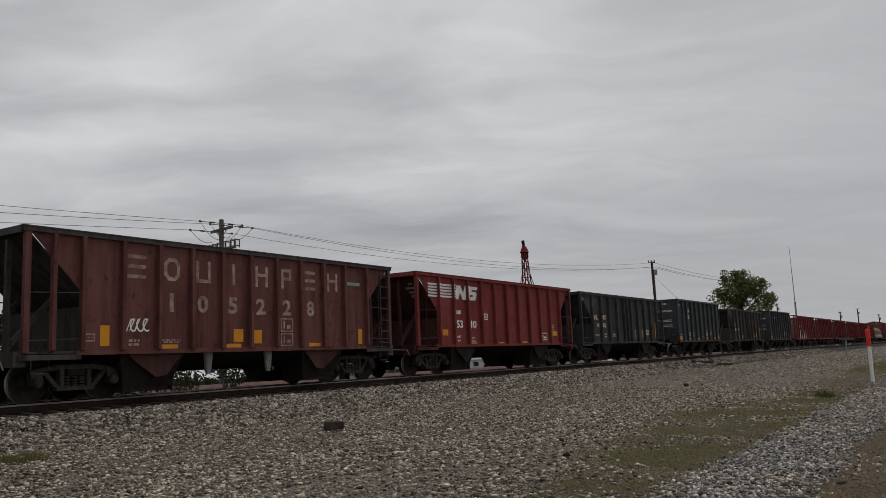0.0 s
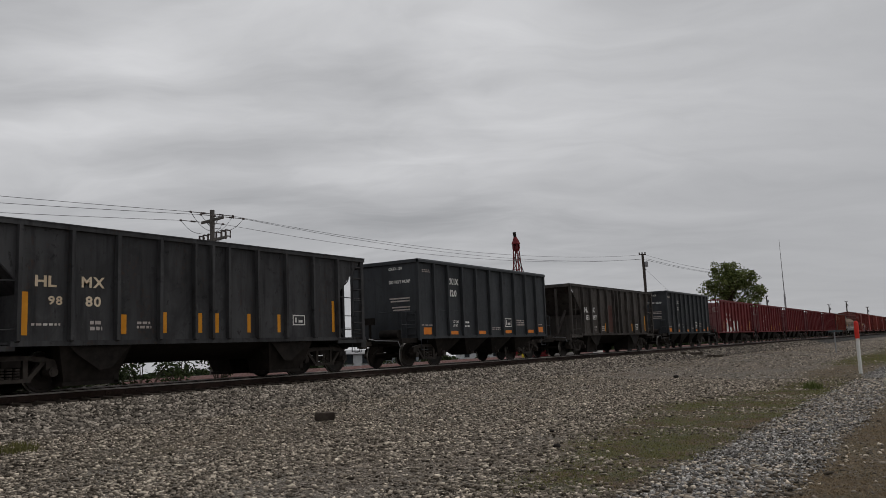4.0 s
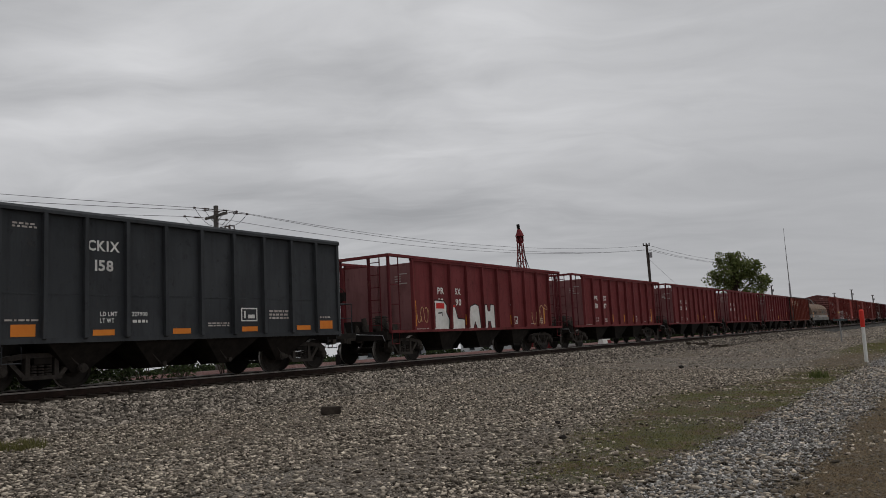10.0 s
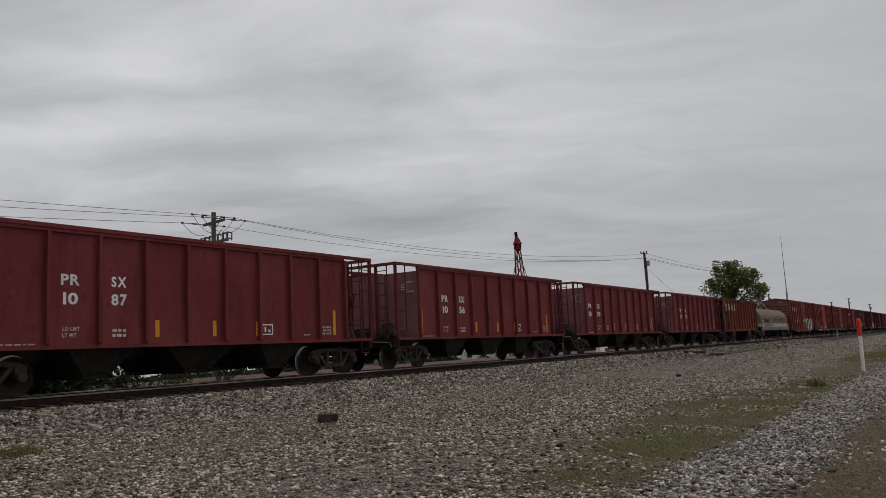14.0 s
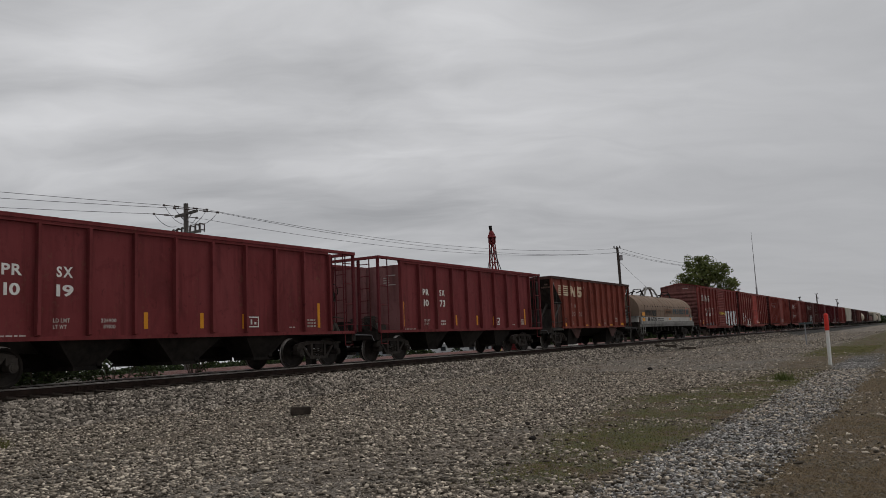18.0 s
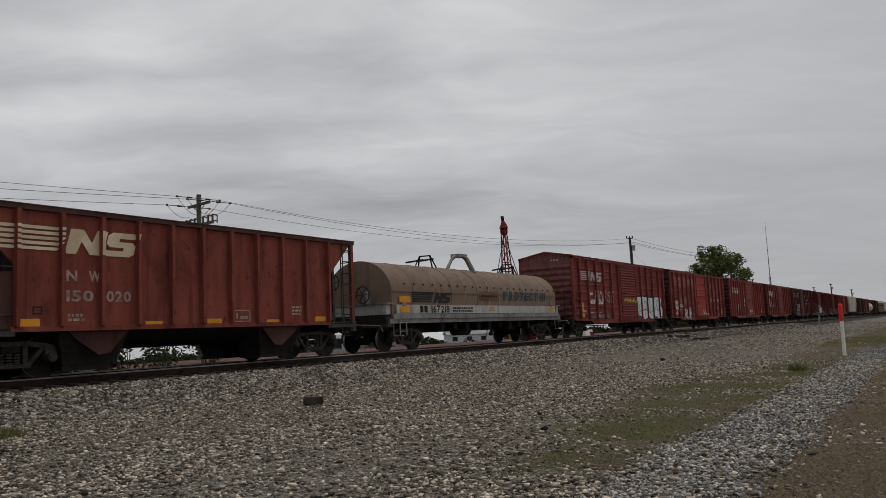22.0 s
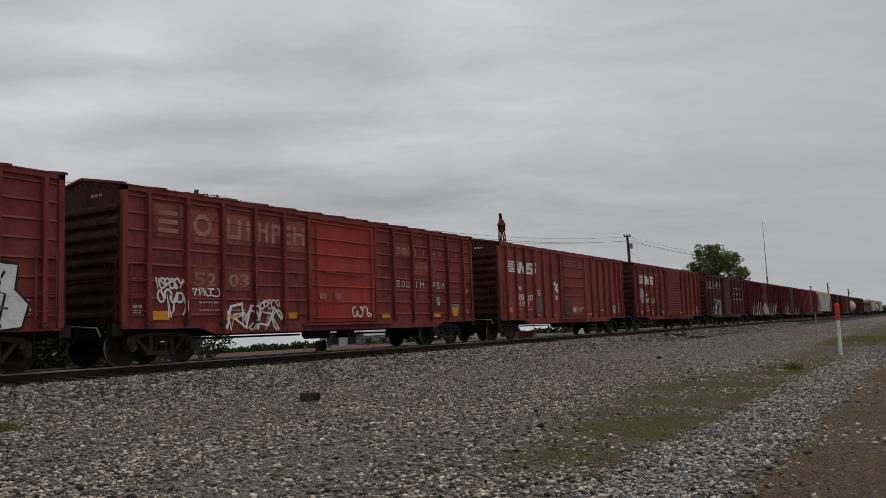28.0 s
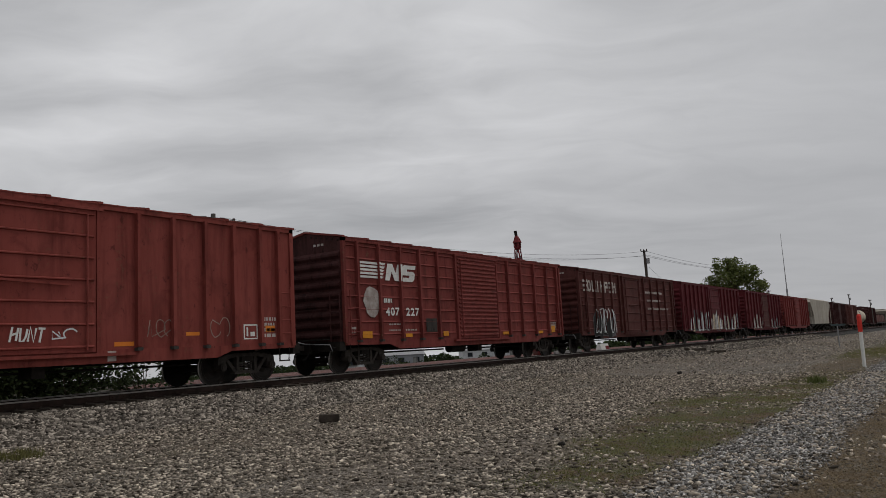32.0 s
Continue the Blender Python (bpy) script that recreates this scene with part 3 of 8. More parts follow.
def build_running_gear():
    g = Geo()
    for s in (-1, 1):
        g.lathe([(0.10, s * 0.66), (0.30, s * 0.69), (0.38, s * 0.675), (0.47, s * 0.67), (0.47, s * 0.70), (0.442, s * 0.715), (0.44, s * 0.80), (0.385, s * 0.80), (0.36, s * 0.775), (0.2, s * 0.755), (0.13, s * 0.79), (0.10, s * 0.79)], 26)
    g.tube((0, -1.0, 0), (0, 1.0, 0), 0.085, 12)
    for s in (-1, 1):
        for k in range(3):
            a = k * math.tau / 3
            g.tube((0.06 * math.cos(a), s * 0.99, 0.06 * math.sin(a)), (0.06 * math.cos(a), s * 1.012, 0.06 * math.sin(a)), 0.018, 6)
    wheels = g.mesh("wheel_set", M["wheelsteel"])
    wheels.materials.append(M["tread"])
    for p in wheels.polygons:
        r = math.hypot(p.center.x, p.center.z)
        if 0.43 < r < 0.46 and 0.70 < abs(p.center.y) < 0.805:
            p.material_index = 1
    f = Geo()
    y0, y1 = -0.07, 0.07
    top = [(-0.98, 0.60), (-0.98, 0.70), (-0.72, 0.76), (-0.36, 0.80), (0.36, 0.80), (0.72, 0.76), (0.98, 0.70), (0.98, 0.60), (0.72, 0.64), (0.36, 0.70), (-0.36, 0.70), (-0.72, 0.64)]
    f.prism(top, y0, y1)
    for s in (-1, 1):
        f.prism([(s * 0.66, 0.66), (s * 0.78, 0.66), (s * 0.46, 0.30), (s * 0.34, 0.30)], y0, y1)
        f.box(s * 0.32 - 0.05, y0 - 0.01, 0.27, s * 0.32 + 0.05, y1 + 0.01, 0.76)
        f.box(s * 0.89 - 0.13, y0 - 0.02, 0.50, s * 0.89 + 0.13, y1 + 0.02, 0.66)
        f.tube((s * 0.89, -0.17, 0.44), (s * 0.89, 0.1, 0.44), 0.105, 14)
        f.tube((s * 0.89, -0.19, 0.44), (s * 0.89, -0.17, 0.44), 0.07, 12)
    f.box(-0.44, y0 - 0.02, 0.24, 0.44, y1 + 0.02, 0.32)
    frame_side = f.mesh("side_frame", M["truckiron"])
    b = Geo()
    b.box(-0.2, -1.12, 0.56, 0.2, 1.12, 0.70)
    b.box(-0.26, -0.55, 0.60, 0.26, 0.55, 0.82)
    b.tube((0, 0, 0.80), (0, 0, 0.95), 0.2, 14)
    for s in (-1, 1):
        b.beam((s * 0.36, -0.8, 0.42), (s * 0.36, 0.8, 0.42), 0.07, 0.1)
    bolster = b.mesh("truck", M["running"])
    sp = Geo()
    for k in (-0.17, 0.0, 0.17):
        for j in range(4):
            sp.tube((k, 0, 0.325 + j * 0.06), (k, 0, 0.362 + j * 0.06), 0.072, 10)
    springs = sp.mesh("spring_nest", M["truckiron"])
    c = Geo()
    c.box(0.0, -0.09, 0.79, 0.62, 0.09, 0.95)
    c.prism([(-0.12, 0.70), (0.10, 0.70), (0.10, 1.02), (-0.12, 1.02)], -0.17, 0.02)
    c.prism([(-0.22, 0.74), (-0.08, 0.74), (-0.08, 0.99), (-0.22, 0.99)], -0.16, -0.06)
    c.prism([(-0.04, 0.72), (0.12, 0.72), (0.12, 1.0), (-0.04, 1.0)], 0.04, 0.17)
    coupler = c.mesh("coupler", M["truckiron"])
    h = Geo()
    h.pipe([(0.15, 0.0, 0.78), (0.02, 0.0, 0.62), (-0.12, 0.0, 0.50), (-0.26, 0.0, 0.50)], 0.028, 7)
    hose = h.mesh("air_hose", M["running"])
    return wheels, frame_side, bolster, springs, coupler, hose


WHEELS, FRAME_SIDE, BOLSTER, SPRINGS, COUPLER, HOSE = build_running_gear()
SPINNING = []          # wheel sets, turned in motions()
TRAIN = []             # (car, place along the train)


def running_gear(car, centres, ends):
    """Two trucks, couplers and hoses. ends: the x of both striker faces."""
    for xt in centres:
        tr = part("truck", BOLSTER, None, car, at=(xt, 0, 0))
        for s in (-1, 1):
            fr = part("side_frame", FRAME_SIDE, None, tr, at=(0, s * 1.02, 0))
            if s == 1:
                fr.rotation_euler = (0, 0, math.pi)
            tagged(part("spring_nest", SPRINGS, None, tr, at=(0, s * 1.02, 0)), kind="stuff")
            ws = part("wheel_set", WHEELS, None, tr, at=(s * 0.89, 0, WHEEL_R))
            SPINNING.append((ws, s * 0.89))
    for k, x in enumerate(ends):
        c = part("coupler", COUPLER, None, car, at=(x - 0.45 if k == 0 else x + 0.45, 0, 0))
        hs = part("air_hose", HOSE, None, car, at=(x, -0.32 if k == 0 else 0.32, 0))
        d = -1 if k == 0 else 1
        part("cut_lever", Geo().pipe([(x, d * 1.35, 0.72), (x + d * 0.06, d * 1.3, 0.92), (x + d * 0.06, d * 0.3, 0.98), (x + d * 0.2, d * 0.12, 1.04)], 0.016, 6), M["galv"], car)
        if k == 1:
            c.rotation_euler = hs.rotation_euler = (0, 0, math.pi)


def start_car(name, label, s0, category, group):
    car = tagged(new(name), label, category, group)
    car.location = (s0, TRACK_Y, 0)
    TRAIN.append((car, s0))
    return car


def both(fn):
    for s in (-1, 1):
        fn(s)


def ladder(car, p, q, width, axis, rungs, mat, name="ladder"):
    """Two stiles from p to q and rungs; axis: unit step across the ladder."""
    g, a = Geo(), Vector(axis) * width / 2
    p, q = Vector(p), Vector(q)
    for s in (-1, 1):
        g.tube(p + a * s, q + a * s, 0.022, 6)
    for k in range(rungs):
        m = p.lerp(q, (k + 0.5) / rungs)
        g.tube(m - a, m + a, 0.016, 6)
    return part(name, g, mat, car)


def side_posts(car, xs, W, z0, z1, mat, w=0.085, d=0.13, name="side_post", far=True):
    """Pressed side posts, one part each, on both sides."""
    PROUD[car.name] = (-W - 0.007, [(x - w / 2, x + w / 2, W - 1.5 + d) for x in xs])
    g = Geo()
    g.prism_x([(-d, z0 + 0.05), (-d, z1), (0, z1), (0, z0)], -w / 2, w / 2)
    near = g.mesh(name, mat)
    g = Geo()
    g.prism_x([(d, z0 + 0.05), (0, z0), (0, z1), (d, z1)], -w / 2, w / 2)
    back = g.mesh(name, mat)
    for x in xs:
        part(name, near, None, car, at=(x, -W, 0))
        if far:
            part(name, back, None, car, at=(x, W, 0))


# ---- kinds of cars; x runs from the leading to the trailing end, -y faces the camera ----
def open_hopper(name, label, s0, L, H, mat, posts, plate=None, frame_mat=None, chord=None, brake_z=2.4):
    """Ribbed open-top hopper with sloping end sheets over open end platforms."""
    W, B, run, zd = 1.5, 1.05, 1.32, 2.36
    frame_mat = frame_mat or mat
    car = start_car(name, label, s0, "hopper car", "freight train cars")
    outline = [(0.06, H), (L - 0.06, H), (L - run, zd), (L - run, B), (run, B), (run, zd)]
    for s in (-1, 1):
        part("side_sheet", Geo().prism(outline, s * W, s * (W - 0.012)), mat, car)
        g = Geo()
        g.box(-0.03, s * W - 0.07, H - 0.10, L + 0.03, s * W + 0.07, H)
        g.box(-0.05, s * W - 0.08, H, L + 0.05, s * W + 0.08, H + 0.025)
        part("top_chord", g, chord or mat, car)
        part("side_sill", Geo().box(run - 0.1, s * W - 0.05, B - 0.06, L - run + 0.1, s * W + 0.05, B + 0.05), mat, car)
        for x0, x1 in ((-0.05, run), (L - run, L + 0.05)):
            part("step_sill", Geo().box(x0, s * W - 0.04, B - 0.15, x1, s * W + 0.02, B - 0.04), frame_mat, car)
    side_posts(car, posts, W, B, H - 0.10, mat)
    for e, d in ((0.0, 1), (L, -1)):
        g = Geo()
        a, b, c = (e + d * 0.05, H - 0.01), (e + d * 1.9, 1.80), (e + d * 2.6, B)
        for p, q in ((a, b), (b, c)):
            g.add([(p[0], -W + 0.02, p[1]), (p[0], W - 0.02, p[1]), (q[0], W - 0.02, q[1]), (q[0], -W + 0.02, q[1]),
                   (p[0], -W + 0.02, p[1] - 0.03), (p[0], W - 0.02, p[1] - 0.03), (q[0], W - 0.02, q[1] - 0.03), (q[0], -W + 0.02, q[1] - 0.03)],
                  [(0, 1, 2, 3), (7, 6, 5, 4), (0, 4, 5, 1), (3, 2, 6, 7), (0, 3, 7, 4), (1, 5, 6, 2)])
        part("slope_sheet", g, frame_mat, car, "dull sloping end sheet")
        part("end_chord", Geo().box(e - 0.06, -W, H - 0.13, e + 0.06, W, H + 0.02), chord or mat, car)
        g = Geo()
        g.box(e - 0.12, -W + 0.03, B - 0.28, e + 0.14, W - 0.03, B + 0.04)
        g.prism_x([(-0.55, 0.72), (0.55, 0.72), (0.7, B - 0.2), (-0.7, B - 0.2)], e - 0.2 * d - 0.1, e - 0.2 * d + 0.1)
        part("end_sill", g, frame_mat, car)
        part("end_platform", Geo().box(min(e, e + d * run), -W + 0.05, B - 0.02, max(e, e + d * run), W - 0.05, B + 0.03), frame_mat, car)
        for s in (-1, 1):
            part("corner_post", Geo().box(e + d * 0.02, s * W - 0.06, B, e + d * 0.15, s * W + 0.05, H - 0.1), mat, car)
            part("end_post", Geo().box(e + d * 0.06, s * 0.72 - 0.05, B, e + d * 0.16, s * 0.72 + 0.05, H - 0.2), frame_mat, car)
        for s in (-1, 1):
            g = Geo()
            g.beam((e + d * 0.10, s * 0.72, B + 0.1), (e + d * 1.15, s * 0.72, 2.3), 0.09, 0.11)
            part("slope_brace", g, frame_mat, car)
        g = Geo()
        g.box(e + d * 1.36 - 0.02, -W + 0.03, B, e + d * 1.36 + 0.02, W - 0.03, 2.05)
        part("end_bulkhead", g, frame_mat, car)
        for s in (-1, 1):
            for z in (1.30, 2.30):
                part("grab_rail", Geo().tube((e + d * 0.05, s * (W + 0.02), z), (e + d * run, s * (W + 0.02), z + 0.04), 0.016, 6), frame_mat, car)
        ladder(car, (e + d * 0.36, d * (W + 0.05), B - 0.05), (e + d * 0.36, d * (W + 0.05), H - 0.12), 0.42, (1, 0, 0), 7, frame_mat)
        ladder(car, (e - d * 0.03, d * W * 0.80, B), (e - d * 0.03, d * W * 0.80, H - 0.12), 0.42, (0, 1, 0), 7, frame_mat, "end_ladder")
        part("grab_post", Geo().tube((e + d * 0.62, -d * (W + 0.02), B), (e + d * 0.62, -d * (W + 0.02), H - 0.75), 0.02, 6), frame_mat, car)
        for s in (-1, 1):
            x = e + d * 0.42
            part("stirrup_step", Geo().pipe([(x - 0.19, s * W, B - 0.1), (x - 0.19, s * W, 0.62), (x + 0.19, s * W, 0.62), (x + 0.19, s * W, B - 0.1)], 0.016, 6), frame_mat, car)
    g = Geo()
    g.wheel_ring((L + 0.12, -0.55, brake_z), 0.27, 0.018)
    for k in range(3):
        a = k * math.pi / 3
        g.tube((L + 0.12, -0.55 - 0.27 * math.cos(a), brake_z - 0.27 * math.sin(a)), (L + 0.12, -0.55 + 0.27 * math.cos(a), brake_z + 0.27 * math.sin(a)), 0.012, 5)
    g.box(L + 0.0, -0.65, brake_z - 0.13, L + 0.1, -0.45, brake_z + 0.15)
    part("brake_wheel", g, M["running"], car)
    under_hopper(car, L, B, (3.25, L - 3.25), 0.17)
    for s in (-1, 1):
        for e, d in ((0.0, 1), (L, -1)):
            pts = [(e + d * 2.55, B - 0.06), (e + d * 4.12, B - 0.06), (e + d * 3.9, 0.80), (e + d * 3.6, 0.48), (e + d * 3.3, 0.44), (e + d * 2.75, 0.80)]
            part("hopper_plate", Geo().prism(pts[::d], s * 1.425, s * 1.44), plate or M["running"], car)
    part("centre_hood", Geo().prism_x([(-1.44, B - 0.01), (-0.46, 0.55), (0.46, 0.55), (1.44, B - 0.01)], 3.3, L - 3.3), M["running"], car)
    g = Geo()
    g.tube((1.75, 0.55, 1.35), (2.9, 0.55, 1.35), 0.2, 12)
    part("air_reservoir", g, M["running"], car)
    running_gear(car, (1.48, L - 1.48), (-0.25, L + 0.25))
    return car


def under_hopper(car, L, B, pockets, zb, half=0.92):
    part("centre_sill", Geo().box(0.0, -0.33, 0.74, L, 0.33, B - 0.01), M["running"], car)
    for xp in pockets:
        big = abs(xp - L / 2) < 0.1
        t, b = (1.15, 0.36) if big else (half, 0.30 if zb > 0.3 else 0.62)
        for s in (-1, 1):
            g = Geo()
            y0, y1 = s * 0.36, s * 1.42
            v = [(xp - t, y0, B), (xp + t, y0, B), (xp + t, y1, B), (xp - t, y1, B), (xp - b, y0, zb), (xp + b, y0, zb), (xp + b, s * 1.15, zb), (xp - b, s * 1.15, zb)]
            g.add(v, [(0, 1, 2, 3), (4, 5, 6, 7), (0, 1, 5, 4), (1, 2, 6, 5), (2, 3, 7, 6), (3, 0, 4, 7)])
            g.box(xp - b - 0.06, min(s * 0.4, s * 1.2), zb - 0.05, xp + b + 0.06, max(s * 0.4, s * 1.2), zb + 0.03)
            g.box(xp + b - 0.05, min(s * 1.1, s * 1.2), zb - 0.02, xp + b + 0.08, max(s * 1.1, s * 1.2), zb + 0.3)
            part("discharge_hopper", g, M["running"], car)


def coal_gondola_hopper(name, label, s0, L, H, mat, posts):
    """Smooth-ended hopper with a rounded top chord and rapid-discharge doors."""
    W, B = 1.52, 1.04
    car = start_car(name, label, s0, "hopper car", "freight train cars")
    for s in (-1, 1):
        part("side_sheet", Geo().box(0, min(s * W, s * (W - 0.012)), B, L, max(s * W, s * (W - 0.012)), H), mat, car)
        g = Geo()
        g.box(-0.05, s * W - 0.1, H - 0.10, L + 0.05, s * W + 0.09, H - 0.03)
        g.prism_x([(s * W - 0.1, H - 0.03), (s * W - 0.06, H + 0.03), (s * W + 0.05, H + 0.03), (s * W + 0.09, H - 0.03)], -0.05, L + 0.05)
        part("top_chord", g, mat, car)
        g = Geo()
        g.box(0, s * W - 0.05, B - 0.05, L, s * W + 0.045, B + 0.06)
        part("side_sill", g, mat, car)
        part("belt_rail", Geo().box(0, s * W - 0.006, 2.02, L, s * W + 0.006, 2.05), mat, car)
    side_posts(car, posts, W, B, H - 0.1, mat, 0.09, 0.12)
    for e, d in ((0.0, 1), (L, -1)):
        g = Geo()
        g.box(e - 0.01, -W, B, e + 0.01, W, H)
        part("end_sheet", g, mat, car)
        for s in (-1, 1):
            part("corner_post", Geo().box(e - 0.05, s * W - 0.06, B - 0.1, e + 0.05, s * W + 0.03, H), mat, car)
        part("end_chord", Geo().box(e - 0.09, -W, H - 0.10, e + 0.06, W, H + 0.02), mat, car)
        g = Geo()
        g.box(e - 0.95 if d == 1 else e, -W + 0.1, 0.86, e if d == 1 else e + 0.95, W - 0.1, B - 0.02)
        part("end_platform", g, M["running"], car)
        x = e - d * 0.85
        for s in (-1, 1):
            part("handrail", Geo().pipe([(x, s * 1.35, B - 0.03), (x, s * 1.35, 1.95), (e, s * 1.35, 1.95)], 0.018, 6), mat, car)
            part("mid_rail", Geo().tube((x, s * 1.35, 1.5), (e, s * 1.35, 1.5), 0.014, 6), mat, car)
        part("handrail", Geo().tube((x, -1.35, 1.95), (x, -0.4, 1.95), 0.016, 6), mat, car)
        ladder(car, (e - d * 0.06, -1.2, B), (e - d * 0.06, -1.2, 2.0), 0.4, (0, 1, 0), 4, mat, "end_ladder")
        part("brake_stand", Geo().tube((e - d * 0.45, 0.35, B - 0.02), (e - d * 0.45, 0.35, 1.6), 0.05, 8), M["running"], car)
        part("brake_cylinder", Geo().tube((e - d * 0.5, -0.2, 1.18), (e - d * 0.5, -1.0, 1.18), 0.16, 12), M["running"], car)
        part("brake_box", Geo().box(e - d * 0.45 - 0.12, 0.2, 1.55, e - d * 0.45 + 0.12, 0.5, 1.8), M["running"], car)
        for s in (-1, 1):
            part("stirrup_step", Geo().pipe([(e + d * 0.1, s * W, B - 0.1), (e + d * 0.1, s * W, 0.6), (e + d * 0.5, s * W, 0.6), (e + d * 0.5, s * W, B - 0.1)], 0.016, 6), mat, car)
    part("centre_sill", Geo().box(-0.9, -0.3, 0.76, L + 0.9, 0.3, B), M["running"], car)
    for k in range(4):
        xp = 2.05 + k * (L - 4.1) / 3
        for s in (-1, 1):
            g = Geo()
            v = [(xp - 0.98, s * 0.32, B), (xp + 0.98, s * 0.32, B), (xp + 0.98, s * 1.46, B), (xp - 0.98, s * 1.46, B), (xp - 0.16, s * 0.32, 0.34), (xp + 0.16, s * 0.32, 0.34), (xp + 0.16, s * 1.05, 0.34), (xp - 0.16, s * 1.05, 0.34)]
            g.add(v, [(0, 1, 2, 3), (4, 5, 6, 7), (0, 1, 5, 4), (1, 2, 6, 5), (2, 3, 7, 6), (3, 0, 4, 7)])
            hop = part("discharge_hopper", g, M["running"], car)
            g = Geo()
            g.beam((xp - 0.5, s * 1.30, 0.88), (xp + 0.1, s * 1.08, 0.40), 0.05, 0.07)
            g.beam((xp + 0.5, s * 1.30, 0.88), (xp + 0.1, s * 1.08, 0.46), 0.05, 0.07)
            g.tube((xp + 0.1, s * 1.0, 0.43), (xp + 0.1, s * 1.2, 0.43), 0.06, 10)
            # the shading of the open ends is put into the darker frame paint
            part("door_linkage", g, M["truckiron"], hop)
    g = Geo()
    g.tube((0.4, 0.9, 0.7), (L - 0.4, 0.9, 0.7), 0.03, 6)
    part("air_pipe", g, M["running"], car)
    running_gear(car, (1.2, L - 1.2), (-0.95, L + 0.95))
    return car


def frame_end_hopper(name, label, s0, mat, end_mat):
    """Open-top hopper whose top chords run out over open end platforms."""
    L, H, W, B, X = 10.95, 3.62, 1.5, 1.06, 1.32
    car = start_car(name, label, s0, "hopper car", "freight train cars")
    for s in (-1, 1):
        part("side_sheet", Geo().box(0, min(s * W, s * (W - 0.012)), B, L, max(s * W, s * (W - 0.012)), H - 0.05), mat, car)
        g = Geo()
        g.box(-X - 0.05, s * W - 0.07, H - 0.03, L + X + 0.05, s * W + 0.07, H + 0.06)
        g.box(0, s * W - 0.05, H - 0.11, L, s * W + 0.05, H - 0.03)
        part("top_chord", g, mat, car)
        part("side_sill", Geo().box(-X, s * W - 0.05, B - 0.07, L + X, s * W + 0.05, B + 0.02), mat, car)
    side_posts(car, [k * L / 9 for k in range(10)], W, B, H - 0.1, mat, 0.08, 0.12)
    for e, d in ((0.0, 1), (L, -1)):
        part("end_sheet", Geo().box(e - 0.01, -W + 0.02, B, e + 0.01, W - 0.02, H - 0.18), end_mat, car, "dusty end sheet")
        o = e - d * X
        part("end_chord", Geo().box(o - 0.06, -W - 0.05, H - 0.04, o + 0.06, W + 0.05, H + 0.055), mat, car)
        part("end_post", Geo().box(e - d * 0.07 - 0.03, -0.06, B, e - d * 0.07 + 0.03, 0.06, H - 0.2), end_mat, car)
        for s in (-1, 1):
            part("corner_post", Geo().box(o - 0.045, s * W - 0.05, B - 0.05, o + 0.045, s * W + 0.03, H), M["darkmaroon"], car)
            ladder(car, (o + d * 0.30, s * (W + 0.02), B - 0.1), (o + d * 0.30, s * (W + 0.02), H), 0.50, (1, 0, 0), 4, M["darkmaroon"])
            part("platform_post", Geo().box(o + d * 0.05 - 0.03, s * 0.62 - 0.04, B, o + d * 0.05 + 0.03, s * 0.62 + 0.04, H), M["darkmaroon"], car)
            g = Geo()
            g.pipe([(o + d * 0.10, s * W, B - 0.05), (o + d * 0.10, s * W, 0.62), (o + d * 0.5, s * W, 0.62), (o + d * 0.5, s * W, B - 0.05)], 0.016, 6)
            part("stirrup_step", g, mat, car)
        ladder(car, (o - d * 0.03, -0.95, B), (o - d * 0.03, -0.95, H), 0.42, (0, 1, 0), 6, M["darkmaroon"], "end_ladder")
        g = Geo()
        g.box(min(o, e), -W + 0.04, B - 0.1, max(o, e), W - 0.04, B - 0.02)
        g.box(o - 0.12, -W + 0.04, B - 0.3, o + 0.1, W - 0.04, B)
        part("end_platform", g, M["running"], car)
        for k in range(5):
            y, xx = -1.15 + k * 0.5, o + d * (0.45 + 0.12 * (k % 2))
            part("valve", Geo().tube((xx, y, B - 0.03), (xx, y + 0.14, B + 0.26 + 0.11 * (k % 3)), 0.095, 8), M["truckiron"], car)
        part("brake_cylinder", Geo().tube((o + d * 0.75, -1.15, B + 0.13), (o + d * 0.75, 0.2, B + 0.13), 0.15, 12), M["truckiron"], car)
        xa, xb = sorted((o + d * 0.45, o + d * 0.95))
        part("reservoir_box", Geo().box(xa, 0.4, B - 0.03, xb, 0.9, B + 0.4), M["running"], car)
        for k in range(4):
            xx, y0 = o + d * (0.25 + 0.28 * k), -1.3 + 0.22 * k
            part("air_pipe", Geo().pipe([(xx, y0, B - 0.05), (xx, y0, B + 0.42 - 0.05 * k), (xx + d * 0.12, y0 + 0.3, B + 0.5 - 0.06 * k), (xx + d * 0.12, y0 + 0.9, B + 0.45 - 0.06 * k)], 0.022, 6), M["truckiron"], car)
        part("valve_bracket", Geo().box(min(o + d * 0.55, o + d * 0.8), -0.75, B, max(o + d * 0.55, o + d * 0.8), -0.45, B + 0.55), M["truckiron"], car)
        part("brake_pipe", Geo().pipe([(o + d * 0.3, -1.3, B - 0.03), (o + d * 0.35, -0.7, B + 0.32), (o + d * 0.9, -0.4, B + 0.3)], 0.025, 6), M["running"], car)
    g, x = Geo(), L + X + 0.1
    g.wheel_ring((x, -0.5, 2.45), 0.26, 0.018)
    part("brake_wheel", g, M["running"], car)
    part("brake_box", Geo().box(x - 0.1, -0.6, 2.3, x - 0.02, -0.4, 2.6), M["running"], car)
    part("brake_box", Geo().box(-X - 0.02, 0.50, 2.2, -X + 0.16, 0.74, 2.5), M["running"], car)
